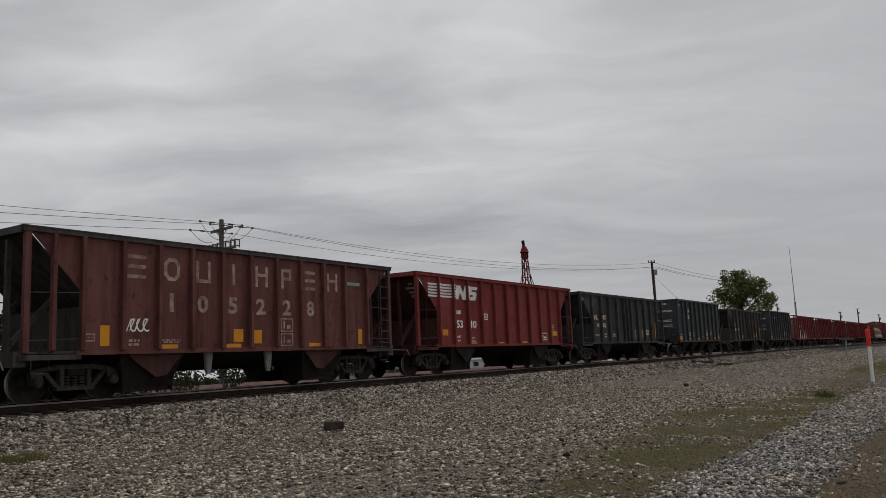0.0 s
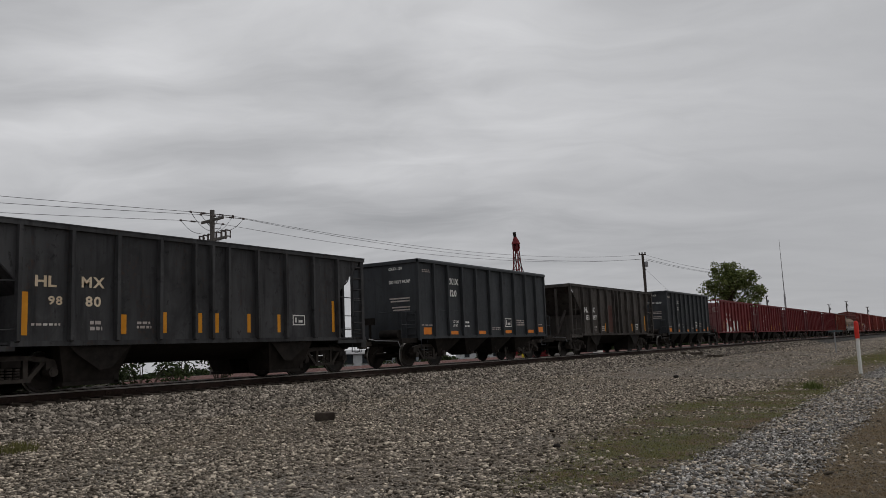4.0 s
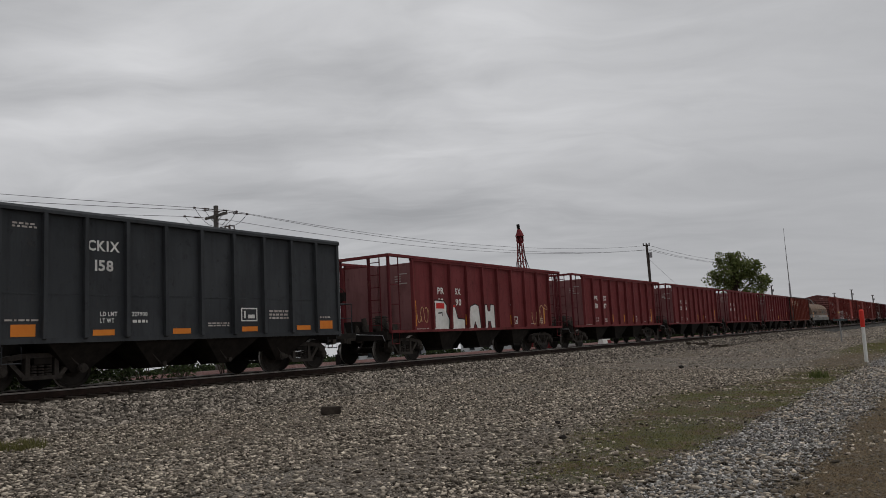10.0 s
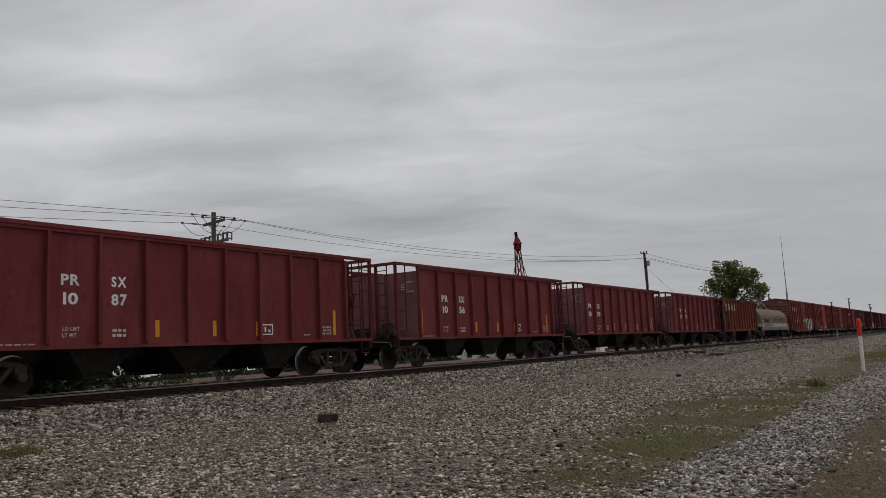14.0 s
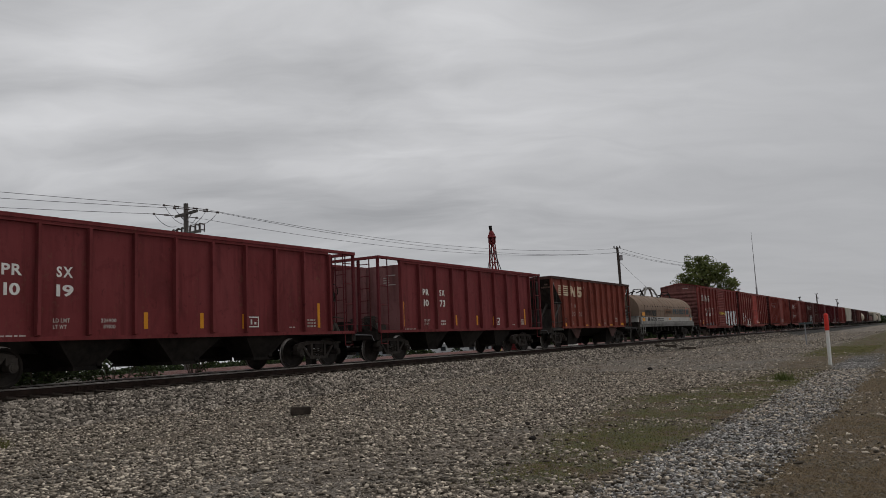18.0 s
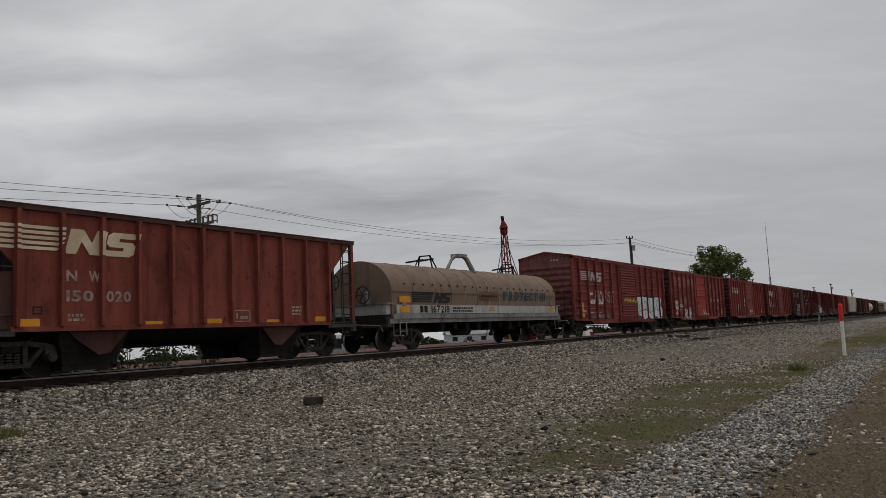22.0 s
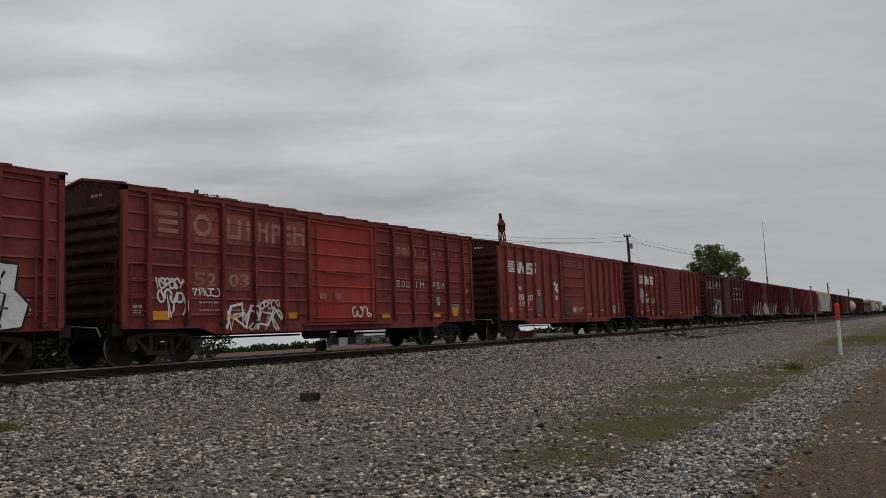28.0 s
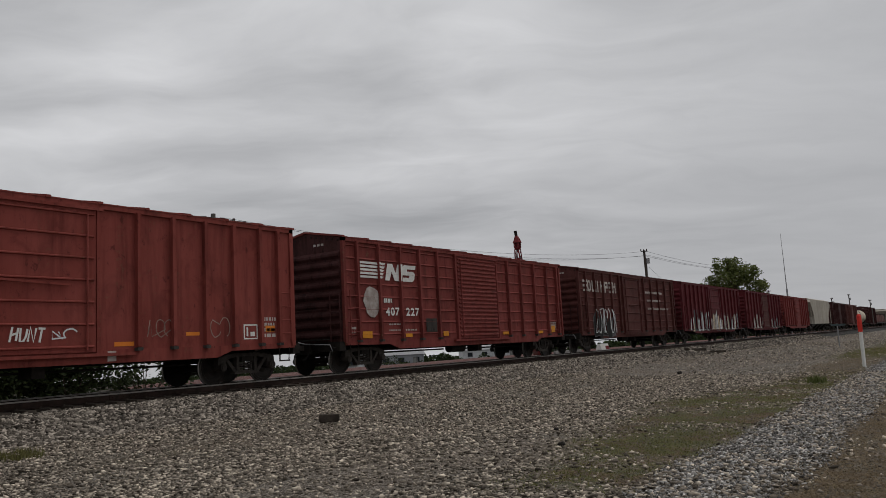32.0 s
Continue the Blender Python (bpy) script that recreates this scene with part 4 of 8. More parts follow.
    part("brake_wheel", Geo().wheel_ring((-X - 0.08, 0.62, 2.4), 0.25, 0.018), M["running"], car)
    under_hopper(car, L, B, (2.65, L / 2, L - 2.65), 0.36)
    part("draft_sill", Geo().box(-X - 0.1, -0.3, 0.76, L + X + 0.1, 0.3, B - 0.08), M["running"], car)
    running_gear(car, (0.05, L - 0.05), (-X - 0.12, L + X + 0.12))
    return car


def boxcar(name, label, s0, L, mat, left, right, door, door_mat, corrugated, seams, roof_mat=None, end_mat=None, H=4.32):
    """Ribbed boxcar. door: x0, x1; corrugated: a sliding door with fine ribs, else a plug door."""
    W, B = 1.5, 1.0
    car = start_car(name, label, s0, "boxcar", "freight train cars")
    sill = [(0.0, B), (0.0, 0.88), (2.35, 0.86), (2.85, 0.70), (L - 2.85, 0.70), (L - 2.35, 0.86), (L, 0.88), (L, B)]
    for s in (-1, 1):
        part("side_sheet", Geo().box(0, min(s * W, s * (W - 0.012)), B, L, max(s * W, s * (W - 0.012)), H), mat, car)
        part("side_sill", Geo().prism(sill, s * (W + 0.012), s * (W - 0.05)), mat, car)
        g = Geo()
        g.box(-0.02, s * W - 0.05, H - 0.14, L + 0.02, s * W + 0.06, H - 0.03)
        part("eave_rail", g, mat, car)
        for x in (0.05, L - 0.05):
            part("corner_post", Geo().box(x - 0.07, s * W - 0.05, B - 0.06, x + 0.07, s * W + 0.055, H - 0.03), mat, car)
        if seams:
            for z in [B + 0.2 + k * 0.41 for k in range(8)]:
                for a, b in ((0.12, door[0] - 0.1), (door[1] + 0.1, L - 0.12)):
                    part("side_seam", Geo().prism_x([(s * W, z - 0.035), (s * (W + 0.034), z - 0.012), (s * W, z + 0.04)], a, b), mat, car)
    side_posts(car, left + right, W, B, H - 0.12, mat, 0.10, 0.12)
    PROUD[car.name] = (-W - (0.027 if seams else 0.007), PROUD[car.name][1] + [(door[0] + 0.06, door[1] - 0.06, 0.113)])
    foot = Geo().box(-0.075, -0.135, 0.0, 0.075, 0.0, 0.075).mesh("post_foot", M["grime"])
    for x in left + right:
        part("post_foot", foot, None, car, at=(x, -W, B - 0.045))
    # doors on both sides
    x0, x1 = door
    for s in (-1, 1):
        g = Geo()
        g.box(x0 + 0.06, min(s * (W + 0.012), s * (W + 0.075)), 0.96, x1 - 0.06, max(s * (W + 0.012), s * (W + 0.075)), H - 0.2)
        dr = part("door", g, door_mat, car, "corrugated sliding door" if corrugated else "panelled plug door")
        yy = s * (W + 0.075)
        n = 19 if corrugated else 6
        z0, z1 = 1.08, H - 0.3
        for k in range(n + 1):
            z = z0 + k * (z1 - z0) / n
            h = 0.05 if corrugated else 0.03
            part("door_rib", Geo().prism_x([(yy, z - h), (yy + s * 0.035, z - h * 0.4), (yy + s * 0.035, z + h * 0.4), (yy, z + h)], x0 + 0.12, x1 - 0.12), door_mat, dr)
        for x in (x0, x1):
            part("door_post", Geo().box(x - 0.05, min(s * W, s * (W + 0.1)), 0.9, x + 0.05, max(s * W, s * (W + 0.1)), H - 0.12), mat, car)
        part("door_track", Geo().box(x0 - 0.3, min(s * W, s * (W + 0.13)), 0.86, x1 + 0.9, max(s * W, s * (W + 0.13)), 0.93), mat, car)
        part("door_track", Geo().box(x0 - 0.1, min(s * W, s * (W + 0.12)), H - 0.20, x1 + 0.1, max(s * W, s * (W + 0.12)), H - 0.13), mat, car)
        g = Geo()
        g.tube((x0 + 0.28, yy + s * 0.05, 1.0), (x0 + 0.28, yy + s * 0.05, H - 0.3), 0.022, 6)
        if not corrugated:
            g.tube((x1 - 0.3, yy + s * 0.05, 1.0), (x1 - 0.3, yy + s * 0.05, H - 0.3), 0.022, 6)
            g.beam((x0 + 0.7, yy + s * 0.06, 2.5), (x1 - 0.7, yy + s * 0.06, 2.42), 0.03, 0.05)
        part("door_bar", g, mat, dr)
    # corrugated ends
    for e, d in ((0.0, -1), (L, 1)):
        g = Geo()
        g.prism_x([(-W, B), (W, B), (W, H - 0.03), (0, H + 0.24), (-W, H - 0.03)], e - 0.012, e + 0.012)
        en = part("end_wall", g, end_mat or mat, car)
        for k in range(9):
            z = B + 0.22 + k * 0.315
            pts = [(z - 0.125, 0.012), (z - 0.03, 0.095), (z + 0.04, 0.095), (z + 0.135, 0.012)]
            g = Geo()
            w = W - 0.1
            v = [(e + d * q, y, zz) for y in (-w, w) for zz, q in pts]
            g.add(v, [(0, 1, 5, 4), (1, 2, 6, 5), (2, 3, 7, 6), (3, 0, 4, 7), (0, 3, 2, 1), (4, 5, 6, 7)])
            part("end_rib", g, end_mat or mat, en)
        for k in range(13):
            y = -1.35 + k * 0.225
            z = H + 0.14 - abs(y) * 0.175
            xa, xb = sorted((e + d * 0.01, e + d * 0.035))
            part("rivet", Geo().box(xa, y - 0.025, z - 0.03, xb, y + 0.025, z + 0.02), M["running"], en)
        g = Geo()
        for k in range(3):
            g.add([(e + d * 0.016, -0.75 + k * 0.16, H - 0.22), (e + d * 0.016, -0.64 + k * 0.16, H - 0.22), (e + d * 0.016, -0.64 + k * 0.16, H - 0.15), (e + d * 0.016, -0.75 + k * 0.16, H - 0.15)], [(0, 1, 2, 3)])
        part("small_print", g, M["white_worn"], en)
        ladder(car, (e + d * 0.12, -1.22, B), (e + d * 0.12, -1.22, 2.5), 0.4, (0, 1, 0), 4, M["soot_shade"], "end_ladder")
        ladder(car, (e + d * 0.12, 1.22, B), (e + d * 0.12, 1.22, 2.6), 0.4, (0, 1, 0), 4, M["soot_shade"], "end_ladder")
        xa, xb = sorted((e + d * 0.08, e + d * 0.42))
        part("crossover_platform", Geo().box(xa, -0.95, 1.08, xb, 0.95, 1.12), M["running"], car)
        part("end_handrail", Geo().pipe([(e + d * 0.09, -0.9, 2.05), (e + d * 0.16, -0.88, 2.05), (e + d * 0.16, 0.88, 2.05), (e + d * 0.09, 0.9, 2.05)], 0.016, 6), M["soot_shade"], car)
        g = Geo()
        g.box(e + d * 0.1 - 0.14, -W + 0.02, 0.72, e + d * 0.1 + 0.14, W - 0.02, B)
        g.tube((e + d * 0.1, -1.0, B - 0.1), (e + d * 0.32, -1.35, 0.8), 0.02, 6)
        part("end_sill", g, M["running"], car)
        for s in (-1, 1):
            xx = e - d * 0.42
            ladder(car, (xx, s * (W + 0.09), B + 0.1), (xx, s * (W + 0.09), 2.62), 0.46, (1, 0, 0), 4, mat)
            g = Geo()
            g.pipe([(xx - 0.2, s * (W + 0.02), 0.9), (xx - 0.2, s * (W + 0.02), 0.52), (xx + 0.2, s * (W + 0.02), 0.52), (xx + 0.2, s * (W + 0.02), 0.9)], 0.016, 6)
            part("stirrup_step", g, M["running"], car)
    g = Geo()
    g.prism_x([(-W - 0.06, H - 0.03), (0, H + 0.24), (W + 0.06, H - 0.03), (W + 0.06, H + 0.0), (0, H + 0.275), (-W - 0.06, H + 0.0)], -0.03, L + 0.03)
    roof = part("roof", g, roof_mat or mat, car)
    n = round(L / 1.22)
    g = Geo()
    g.prism_x([(-W - 0.08, H - 0.03), (-W - 0.08, H + 0.03), (0, H + 0.315), (W + 0.08, H + 0.03), (W + 0.08, H - 0.03), (0, H + 0.25)], -0.06, 0.06)
    rib = g.mesh("roof_rib", roof_mat or mat)
    for k in range(n + 1):
        part("roof_rib", rib, None, roof, at=(k * L / n, 0, 0))
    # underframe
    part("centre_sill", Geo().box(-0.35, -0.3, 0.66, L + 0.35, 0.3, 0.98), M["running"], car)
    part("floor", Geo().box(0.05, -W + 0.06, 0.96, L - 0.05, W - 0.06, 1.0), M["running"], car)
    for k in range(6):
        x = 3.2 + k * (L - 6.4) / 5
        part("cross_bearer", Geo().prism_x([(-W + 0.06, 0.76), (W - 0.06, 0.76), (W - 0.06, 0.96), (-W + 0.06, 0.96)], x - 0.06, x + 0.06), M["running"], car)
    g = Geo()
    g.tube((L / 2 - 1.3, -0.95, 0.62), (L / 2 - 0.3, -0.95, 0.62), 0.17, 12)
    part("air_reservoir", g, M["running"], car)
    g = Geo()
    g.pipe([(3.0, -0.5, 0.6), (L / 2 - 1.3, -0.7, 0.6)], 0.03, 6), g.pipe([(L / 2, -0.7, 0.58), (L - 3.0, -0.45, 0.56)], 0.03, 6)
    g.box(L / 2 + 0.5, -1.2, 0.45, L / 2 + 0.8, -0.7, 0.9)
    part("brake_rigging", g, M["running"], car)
    running_gear(car, (1.45, L - 1.45), (-0.45, L + 0.45))
    return car


def coil_car(s0):
    """Coil-steel car with one long round-topped cover."""
    L = 13.75
    car = start_car("coil_car", "tan round-topped coil steel car with a grey riveted frame", s0, "coil car", "freight train cars")
    # cover: arch section along x
    arch = [(-1.42, 1.32)] + [(-1.42 * math.cos(a), 2.12 + 1.14 * math.sin(a)) for a in [k * math.pi / 20 for k in range(21)]] + [(1.42, 1.32)]
    cover = part("cover", Geo().prism_x(arch, -0.12, L + 0.12), M["tan"], car, "dirty tan steel cover")
    bands = (1.25, 2.8, 3.95, 5.0, 6.0, 7.0, 7.9, 8.8, 10.3, 11.85, 13.0)
    outer = [(y * 1.012, max(1.66, 2.12 + (z - 2.12) * 1.012)) for y, z in arch]
    for x in bands:
        part("band", Geo().prism_x(outer, x - 0.018, x + 0.018), M["beige"] if int(x * 10) % 3 else M["tan"], cover)
    g = Geo()
    for s in (-1, 1):
        g.box(-0.14, s * 1.42 - 0.02, 2.10, L + 0.14, s * 1.42 + 0.02, 2.13)
    part("cover_seam", g, M["tan"], cover)
    for e, d in ((-0.12, -1), (L + 0.12, 1)):
        g = Geo()
        g.add([(e + d * 0.025, y * 1.01, 2.12 + (z - 2.12) * 1.01) for y, z in arch], [tuple(range(len(arch)))])
        g.box(e - 0.03, -1.4, 2.1, e + 0.03, 1.4, 2.16)
        part("cover_end", g, M["tan"], cover)
    for k in range(22):
        for x in (0.75 + k * 0.62,):
            part("rivet", Geo().box(x - 0.03, -1.40, 2.36, x + 0.03, -1.36, 2.43), M["running"], cover)
    for x in (4.3, 11.55):
        g = Geo()
        for s in (-1, 1):
            g.beam((x - 0.16, s * 0.45, 3.2), (x, s * 0.25, 3.72), 0.05, 0.05)
            g.beam((x + 0.16, s * 0.45, 3.2), (x, s * 0.25, 3.72), 0.05, 0.05)
            g.beam((x - 1.0, s * 0.25, 3.42), (x + 0.25, s * 0.25, 3.60), 0.05, 0.07)
        g.beam((x, -0.25, 3.72), (x, 0.25, 3.72), 0.05, 0.05)
        part("stacking_guide", g, M["running"], cover)
    g = Geo()
    for dx in (-1.05, 1.05):
        g.pipe([(7.05 + dx, 0, 3.26), (7.05 + dx * 0.55, 0, 3.75), (7.05 + dx * 0.25, 0, 3.9)], 0.07, 8)
    for dy in (-0.75, 0.75):
        g.pipe([(7.05, dy, 3.1), (7.05, dy * 0.55, 3.72), (7.05, dy * 0.2, 3.9)], 0.07, 8)
    g.box(6.7, -0.22, 3.82, 7.4, 0.22, 3.95)
    part("lifting_bail", g, M["greysill"], cover)
    # frame
    for s in (-1, 1):
        g = Geo()
        part("side_plate", Geo().box(0.1, s * 1.46 - 0.03, 1.30, L - 0.1, s * 1.46 + 0.03, 1.64), M["palesill"], car, "pale lettered side plate")
        g.box(-0.2, s * 1.5 - 0.06, 1.14, L + 0.2, s * 1.5 + 0.04, 1.30)
        g.box(-0.35, s * 1.46 - 0.05, 0.98, L + 0.35, s * 1.46 + 0.05, 1.14)
        sill = part("side_sill", g, M["greysill"], car)
        for k in range(15):
            x = 0.9 + k * 0.92
            part("stake_pocket", Geo().box(x - 0.10, s * 1.5 - 0.02, 1.18, x + 0.07, s * 1.5 + 0.07, 1.28), M["running"], sill)
        # solid dark strip standing in for the shade under the side plate
        part("shadow_gap", Geo().box(0.0, s * 1.47 - 0.035, 1.285, L, s * 1.47 + 0.035, 1.318), M["running"], car)
        for x in (0.55, L - 0.55):
            part("tie_down", Geo().box(x - 0.12, s * 1.44 - 0.06, 1.5, x + 0.12, s * 1.44 + 0.08, 1.86), M["greysill"], sill)
    part("deck", Geo().box(-0.5, -1.4, 1.0, L + 0.5, 1.4, 1.3), M["running"], car)
    for x0, x1 in ((-0.42, -0.16), (L + 0.16, L + 0.42)):
        part("end_plate", Geo().box(x0, -1.4, 1.28, x1, 1.4, 1.68), M["palesill"], car, "pale end plate")
        part("end_shelf", Geo().box(x0 - 0.06, -1.5, 1.66, x1 + 0.06, 1.5, 1.71), M["greysill"], car)
    g = Geo().wheel_ring((-0.62, -0.55, 2.02), 0.29, 0.02)
    for k in range(3):
        a = k * math.pi / 3
        g.tube((-0.62, -0.55 - 0.29 * math.cos(a), 2.02 - 0.29 * math.sin(a)), (-0.62, -0.55 + 0.29 * math.cos(a), 2.02 + 0.29 * math.sin(a)), 0.013, 5)
    part("brake_wheel", g, M["running"], car)
    part("brake_stand", Geo().prism([(-0.55, 1.7), (-0.2, 1.7), (-0.38, 2.15), (-0.55, 2.15)], -0.65, -0.45), M["greysill"], car)
    ladder(car, (0.35, -1.56, 0.55), (0.35, -1.56, 1.15), 0.4, (1, 0, 0), 2, M["greysill"], "side_step")
    for e, d in ((-0.35, 1), (L + 0.35, -1)):
        part("end_sill", Geo().box(e - 0.12, -1.5, 0.86, e + 0.12, 1.5, 1.2), M["truckiron"], car)
        part("end_step", Geo().pipe([(e + d * 0.2, -1.5, 1.0), (e + d * 0.2, -1.5, 0.55), (e + d * 0.6, -1.5, 0.55), (e + d * 0.6, -1.5, 1.0)], 0.018, 6), M["greysill"], car)
    part("centre_sill", Geo().box(-0.5, -0.32, 0.62, L + 0.5, 0.32, 1.0), M["running"], car)
    for k in range(9):
        x = 3.4 + k * 0.95
        part("brake_hanger", Geo().box(x - 0.15, -1.3, 0.62 + 0.1 * (k % 2), x + 0.12, -0.9, 0.95), M["running"], car)
    part("air_reservoir", Geo().tube((5.0, -0.8, 0.62), (6.1, -0.8, 0.62), 0.18, 12), M["running"], car)
    part("brake_cylinder", Geo().tube((9.3, -0.9, 0.7), (10.2, -0.9, 0.7), 0.14, 12), M["running"], car)
    running_gear(car, (1.2, L - 1.15), (-0.6, L + 0.6))
    y = -1.496
    yc = -1.445
    g = Geo()
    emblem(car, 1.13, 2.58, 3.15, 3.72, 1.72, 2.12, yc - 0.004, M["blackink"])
    part("lettering", text_geo(Geo(), "167218", 2.33, 1.345, 3.62, 1.625, y), M["blackink"], car)
    part("name_block", flat(flat(Geo(), 1.56, 1.36, 1.78, 1.61, y), 1.84, 1.36, 2.06, 1.61, y), M["blackink"], car)
    for k, ch in enumerate("PROTECT III"):
        if ch != " ":
            x0 = (8.25, 8.79, 9.33, 9.89, 10.35, 10.83, 11.36, 0, 12.05, 12.27, 12.49)[k]
            w = 0.12 if ch == "I" else 0.40
            part("letter", text_geo(Geo(), ch, x0, 1.90, x0 + w, 2.24, yc - 0.006, 0.14), M["teal_ink"], car)
            for z in (1.88, 2.22):
                part("serif", flat(Geo(), x0 - 0.04 + 0.14 * (z - 1.9), z, x0 + w * 0.5 + 0.04 + 0.14 * (z - 1.9), z + 0.035, yc - 0.007), M["teal_ink"], car)
    part("sign_panel", flat(Geo(), 6.13, 1.90, 7.88, 2.22, yc - 0.002), M["rustpanel"], car)
    small_print(car, 6.28, 1.98, 7.68, 2.14, yc - 0.006, M["blackink"], 1)
    part("panel_outline", ring_rect(Geo(), 11.95, 1.74, 13.2, 2.34, yc - 0.004, 0.03), M["redspray"], car)
    small_print(car, 3.88, 1.38, 5.48, 1.60, y, M["blackink"], 2)
    for x0, z0, x1, z1 in ((0.25, 1.72, 0.95, 1.95), (0.3, 1.36, 0.9, 1.58), (12.9, 1.40, 13.4, 1.6), (6.8, 1.44, 7.3, 1.58)):
        part("reflector", flat(Geo(), x0, z0, x1, z1, y - 0.006), M["amber"], car)
    return car


def covered_hopper(s0):
    L, W, B, H = 18.6, 1.5, 1.15, 4.35
    car = start_car("covered_hopper", "pale grey covered hopper with sloped open ends", s0, "hopper car", "freight train cars")
    side = [(0.4, H - 0.35), (0.8, H), (L - 0.8, H), (L - 0.4, H - 0.35), (L - 2.4, 2.2), (L - 2.4, B), (2.4, B), (2.4, 2.2)]
    part("body", Geo().prism(side, -W, W), M["palegrey"], car)
    part("roof", Geo().prism_x([(-W, H), (W, H), (W * 0.6, H + 0.22), (-W * 0.6, H + 0.22)], 0.8, L - 0.8), M["palegrey"], car)
    for e, d in ((0.0, 1), (L, -1)):
        part("end_platform", Geo().box(e - 0.1, -W, B - 0.25, e + d * 2.4, W, B) if d == 1 else Geo().box(e - 2.4, -W, B - 0.25, e + 0.1, W, B), M["running"], car)
        for s in (-1, 1):
            ladder(car, (e + d * 0.2, s * W, B), (e + d * 0.2, s * W, H - 0.4), 0.4, (1, 0, 0), 8, M["palegrey"])
            part("end_post", Geo().beam((e + d * 0.2, s * 0.8, B), (e + d * 1.6, s * 0.8, 3.0), 0.12, 0.12), M["palegrey"], car)
    part("centre_sill", Geo().box(0, -0.3, 0.75, L, 0.3, B), M["running"], car)
    for k in range(4):
        x = 3.9 + k * (L - 7.8) / 3
        v = [(x - 1.5, -1.4, B), (x + 1.5, -1.4, B), (x + 1.5, 1.4, B), (x - 1.5, 1.4, B), (x - 0.4, -0.6, 0.4), (x + 0.4, -0.6, 0.4), (x + 0.4, 0.6, 0.4), (x - 0.4, 0.6, 0.4)]
        part("discharge_hopper", Geo().add(v, [(0, 1, 2, 3), (4, 5, 6, 7), (0, 1, 5, 4), (1, 2, 6, 5), (2, 3, 7, 6), (3, 0, 4, 7)]), M["running"], car)
    running_gear(car, (1.5, L - 1.5), (-0.3, L + 0.3))
    return car


def tank_car(s0):
    L = 15.0
    car = start_car("tank_car", "pale cream tank car with a dark band", s0, "tank car", "freight train cars")
    g = Geo()
    g.tube((0.9, 0, 2.35), (L - 0.9, 0, 2.35), 1.4, 28)
    part("tank", g, M["creamtank"], car)
    part("tank_band", Geo().tube((4.2, 0, 2.35), (5.2, 0, 2.35), 1.415, 28), M["black"], car)
    for e, d in ((0.9, -1), (L - 0.9, 1)):
        g = Geo()
        g.tube((e, 0, 2.35), (e + d * 0.3, 0, 2.35), 1.4, 28, 1.05)
        g.tube((e + d * 0.3, 0, 2.35), (e + d * 0.42, 0, 2.35), 1.05, 28, 0.3)
        part("tank_end", g, M["creamtank"], car, "pale domed end")
    part("dome", Geo().tube((L / 2, 0, 3.6), (L / 2, 0, 4.2), 0.5, 16), M["black"], car)
    part("walkway", Geo().box(L / 2 - 1.4, -1.2, 3.6, L / 2 + 1.4, -0.6, 3.66), M["black"], car)
    part("underframe", Geo().box(-0.1, -1.3, 0.9, L + 0.1, 1.3, 1.08), M["running"], car)
    for x in (1.6, L - 1.6):
        part("saddle", Geo().box(x - 0.4, -1.2, 1.05, x + 0.4, 1.2, 1.6), M["running"], car)
    running_gear(car, (1.6, L - 1.6), (-0.3, L + 0.3))
    return car


def flat_car(s0):
    L = 26.0
    car = start_car("flat_car", "dark flat car with low bulkheads and stacked load", s0, "flat car", "freight train cars")
    part("deck", Geo().box(0, -1.45, 0.85, L, 1.45, 1.15), M["grime"], car)
    for x in (0.3, L - 0.3):
        part("bulkhead", Geo().box(x - 0.15, -1.4, 1.15, x + 0.15, 1.4, 3.3), M["grime"], car)
    for k in range(5):
        x = 1.5 + k * 4.8
        part("load_bundle", Geo().box(x, -1.25, 1.25, x + 4.3, 1.25, 2.75 + 0.2 * (k % 2)), M["oxide"], car)
    running_gear(car, (2.2, L - 2.2), (-0.3, L + 0.3))
    return car


# ---- ground, ballast and track ----
def smooth(a, b, v):
    t = np.clip((v - a) / (b - a), 0, 1)
    return t * t * (3 - 2 * t)


def wavy(x, y, s, seed):
    """Cheap smooth noise in -1..1 for arrays."""
    r = np.random.RandomState(seed)
    out = 0
    for k in range(5):
        a, p = r.uniform(0, math.tau), r.uniform(0, math.tau)
        q = s * (0.6 + 0.5 * k)
        out = out + np.sin((x * math.cos(a) + y * math.sin(a)) * q + p) / (1 + 0.5 * k)
    return out / 2.6


def ground_z(x, y):
    x, y = np.asarray(x, float), np.asarray(y, float)
    z = -0.87 + 0.20 * smooth(9.0, 14.0, y)
    near = smooth(13.7 + 0.25 * wavy(x, y, 0.5, 1), 15.9, y) * smooth(22.6, 20.0, y)
    z = z + near * (-0.272 - z)
    z = z + 0.018 * wavy(x, y, 1.3, 2) + 0.03 * wavy(x, y, 0.35, 3) * smooth(0, 3, 14 - y)
    z = z - 0.085 * np.exp(-((y - 16.66) / 0.2) ** 2)
    z = z - 0.026 * np.maximum(0.0, y - 24.0)
    yard = smooth(22.4, 24.4, y) * smooth(39, 35, y) * smooth(20, 27, x)
    return z + yard * (-0.36 - z)


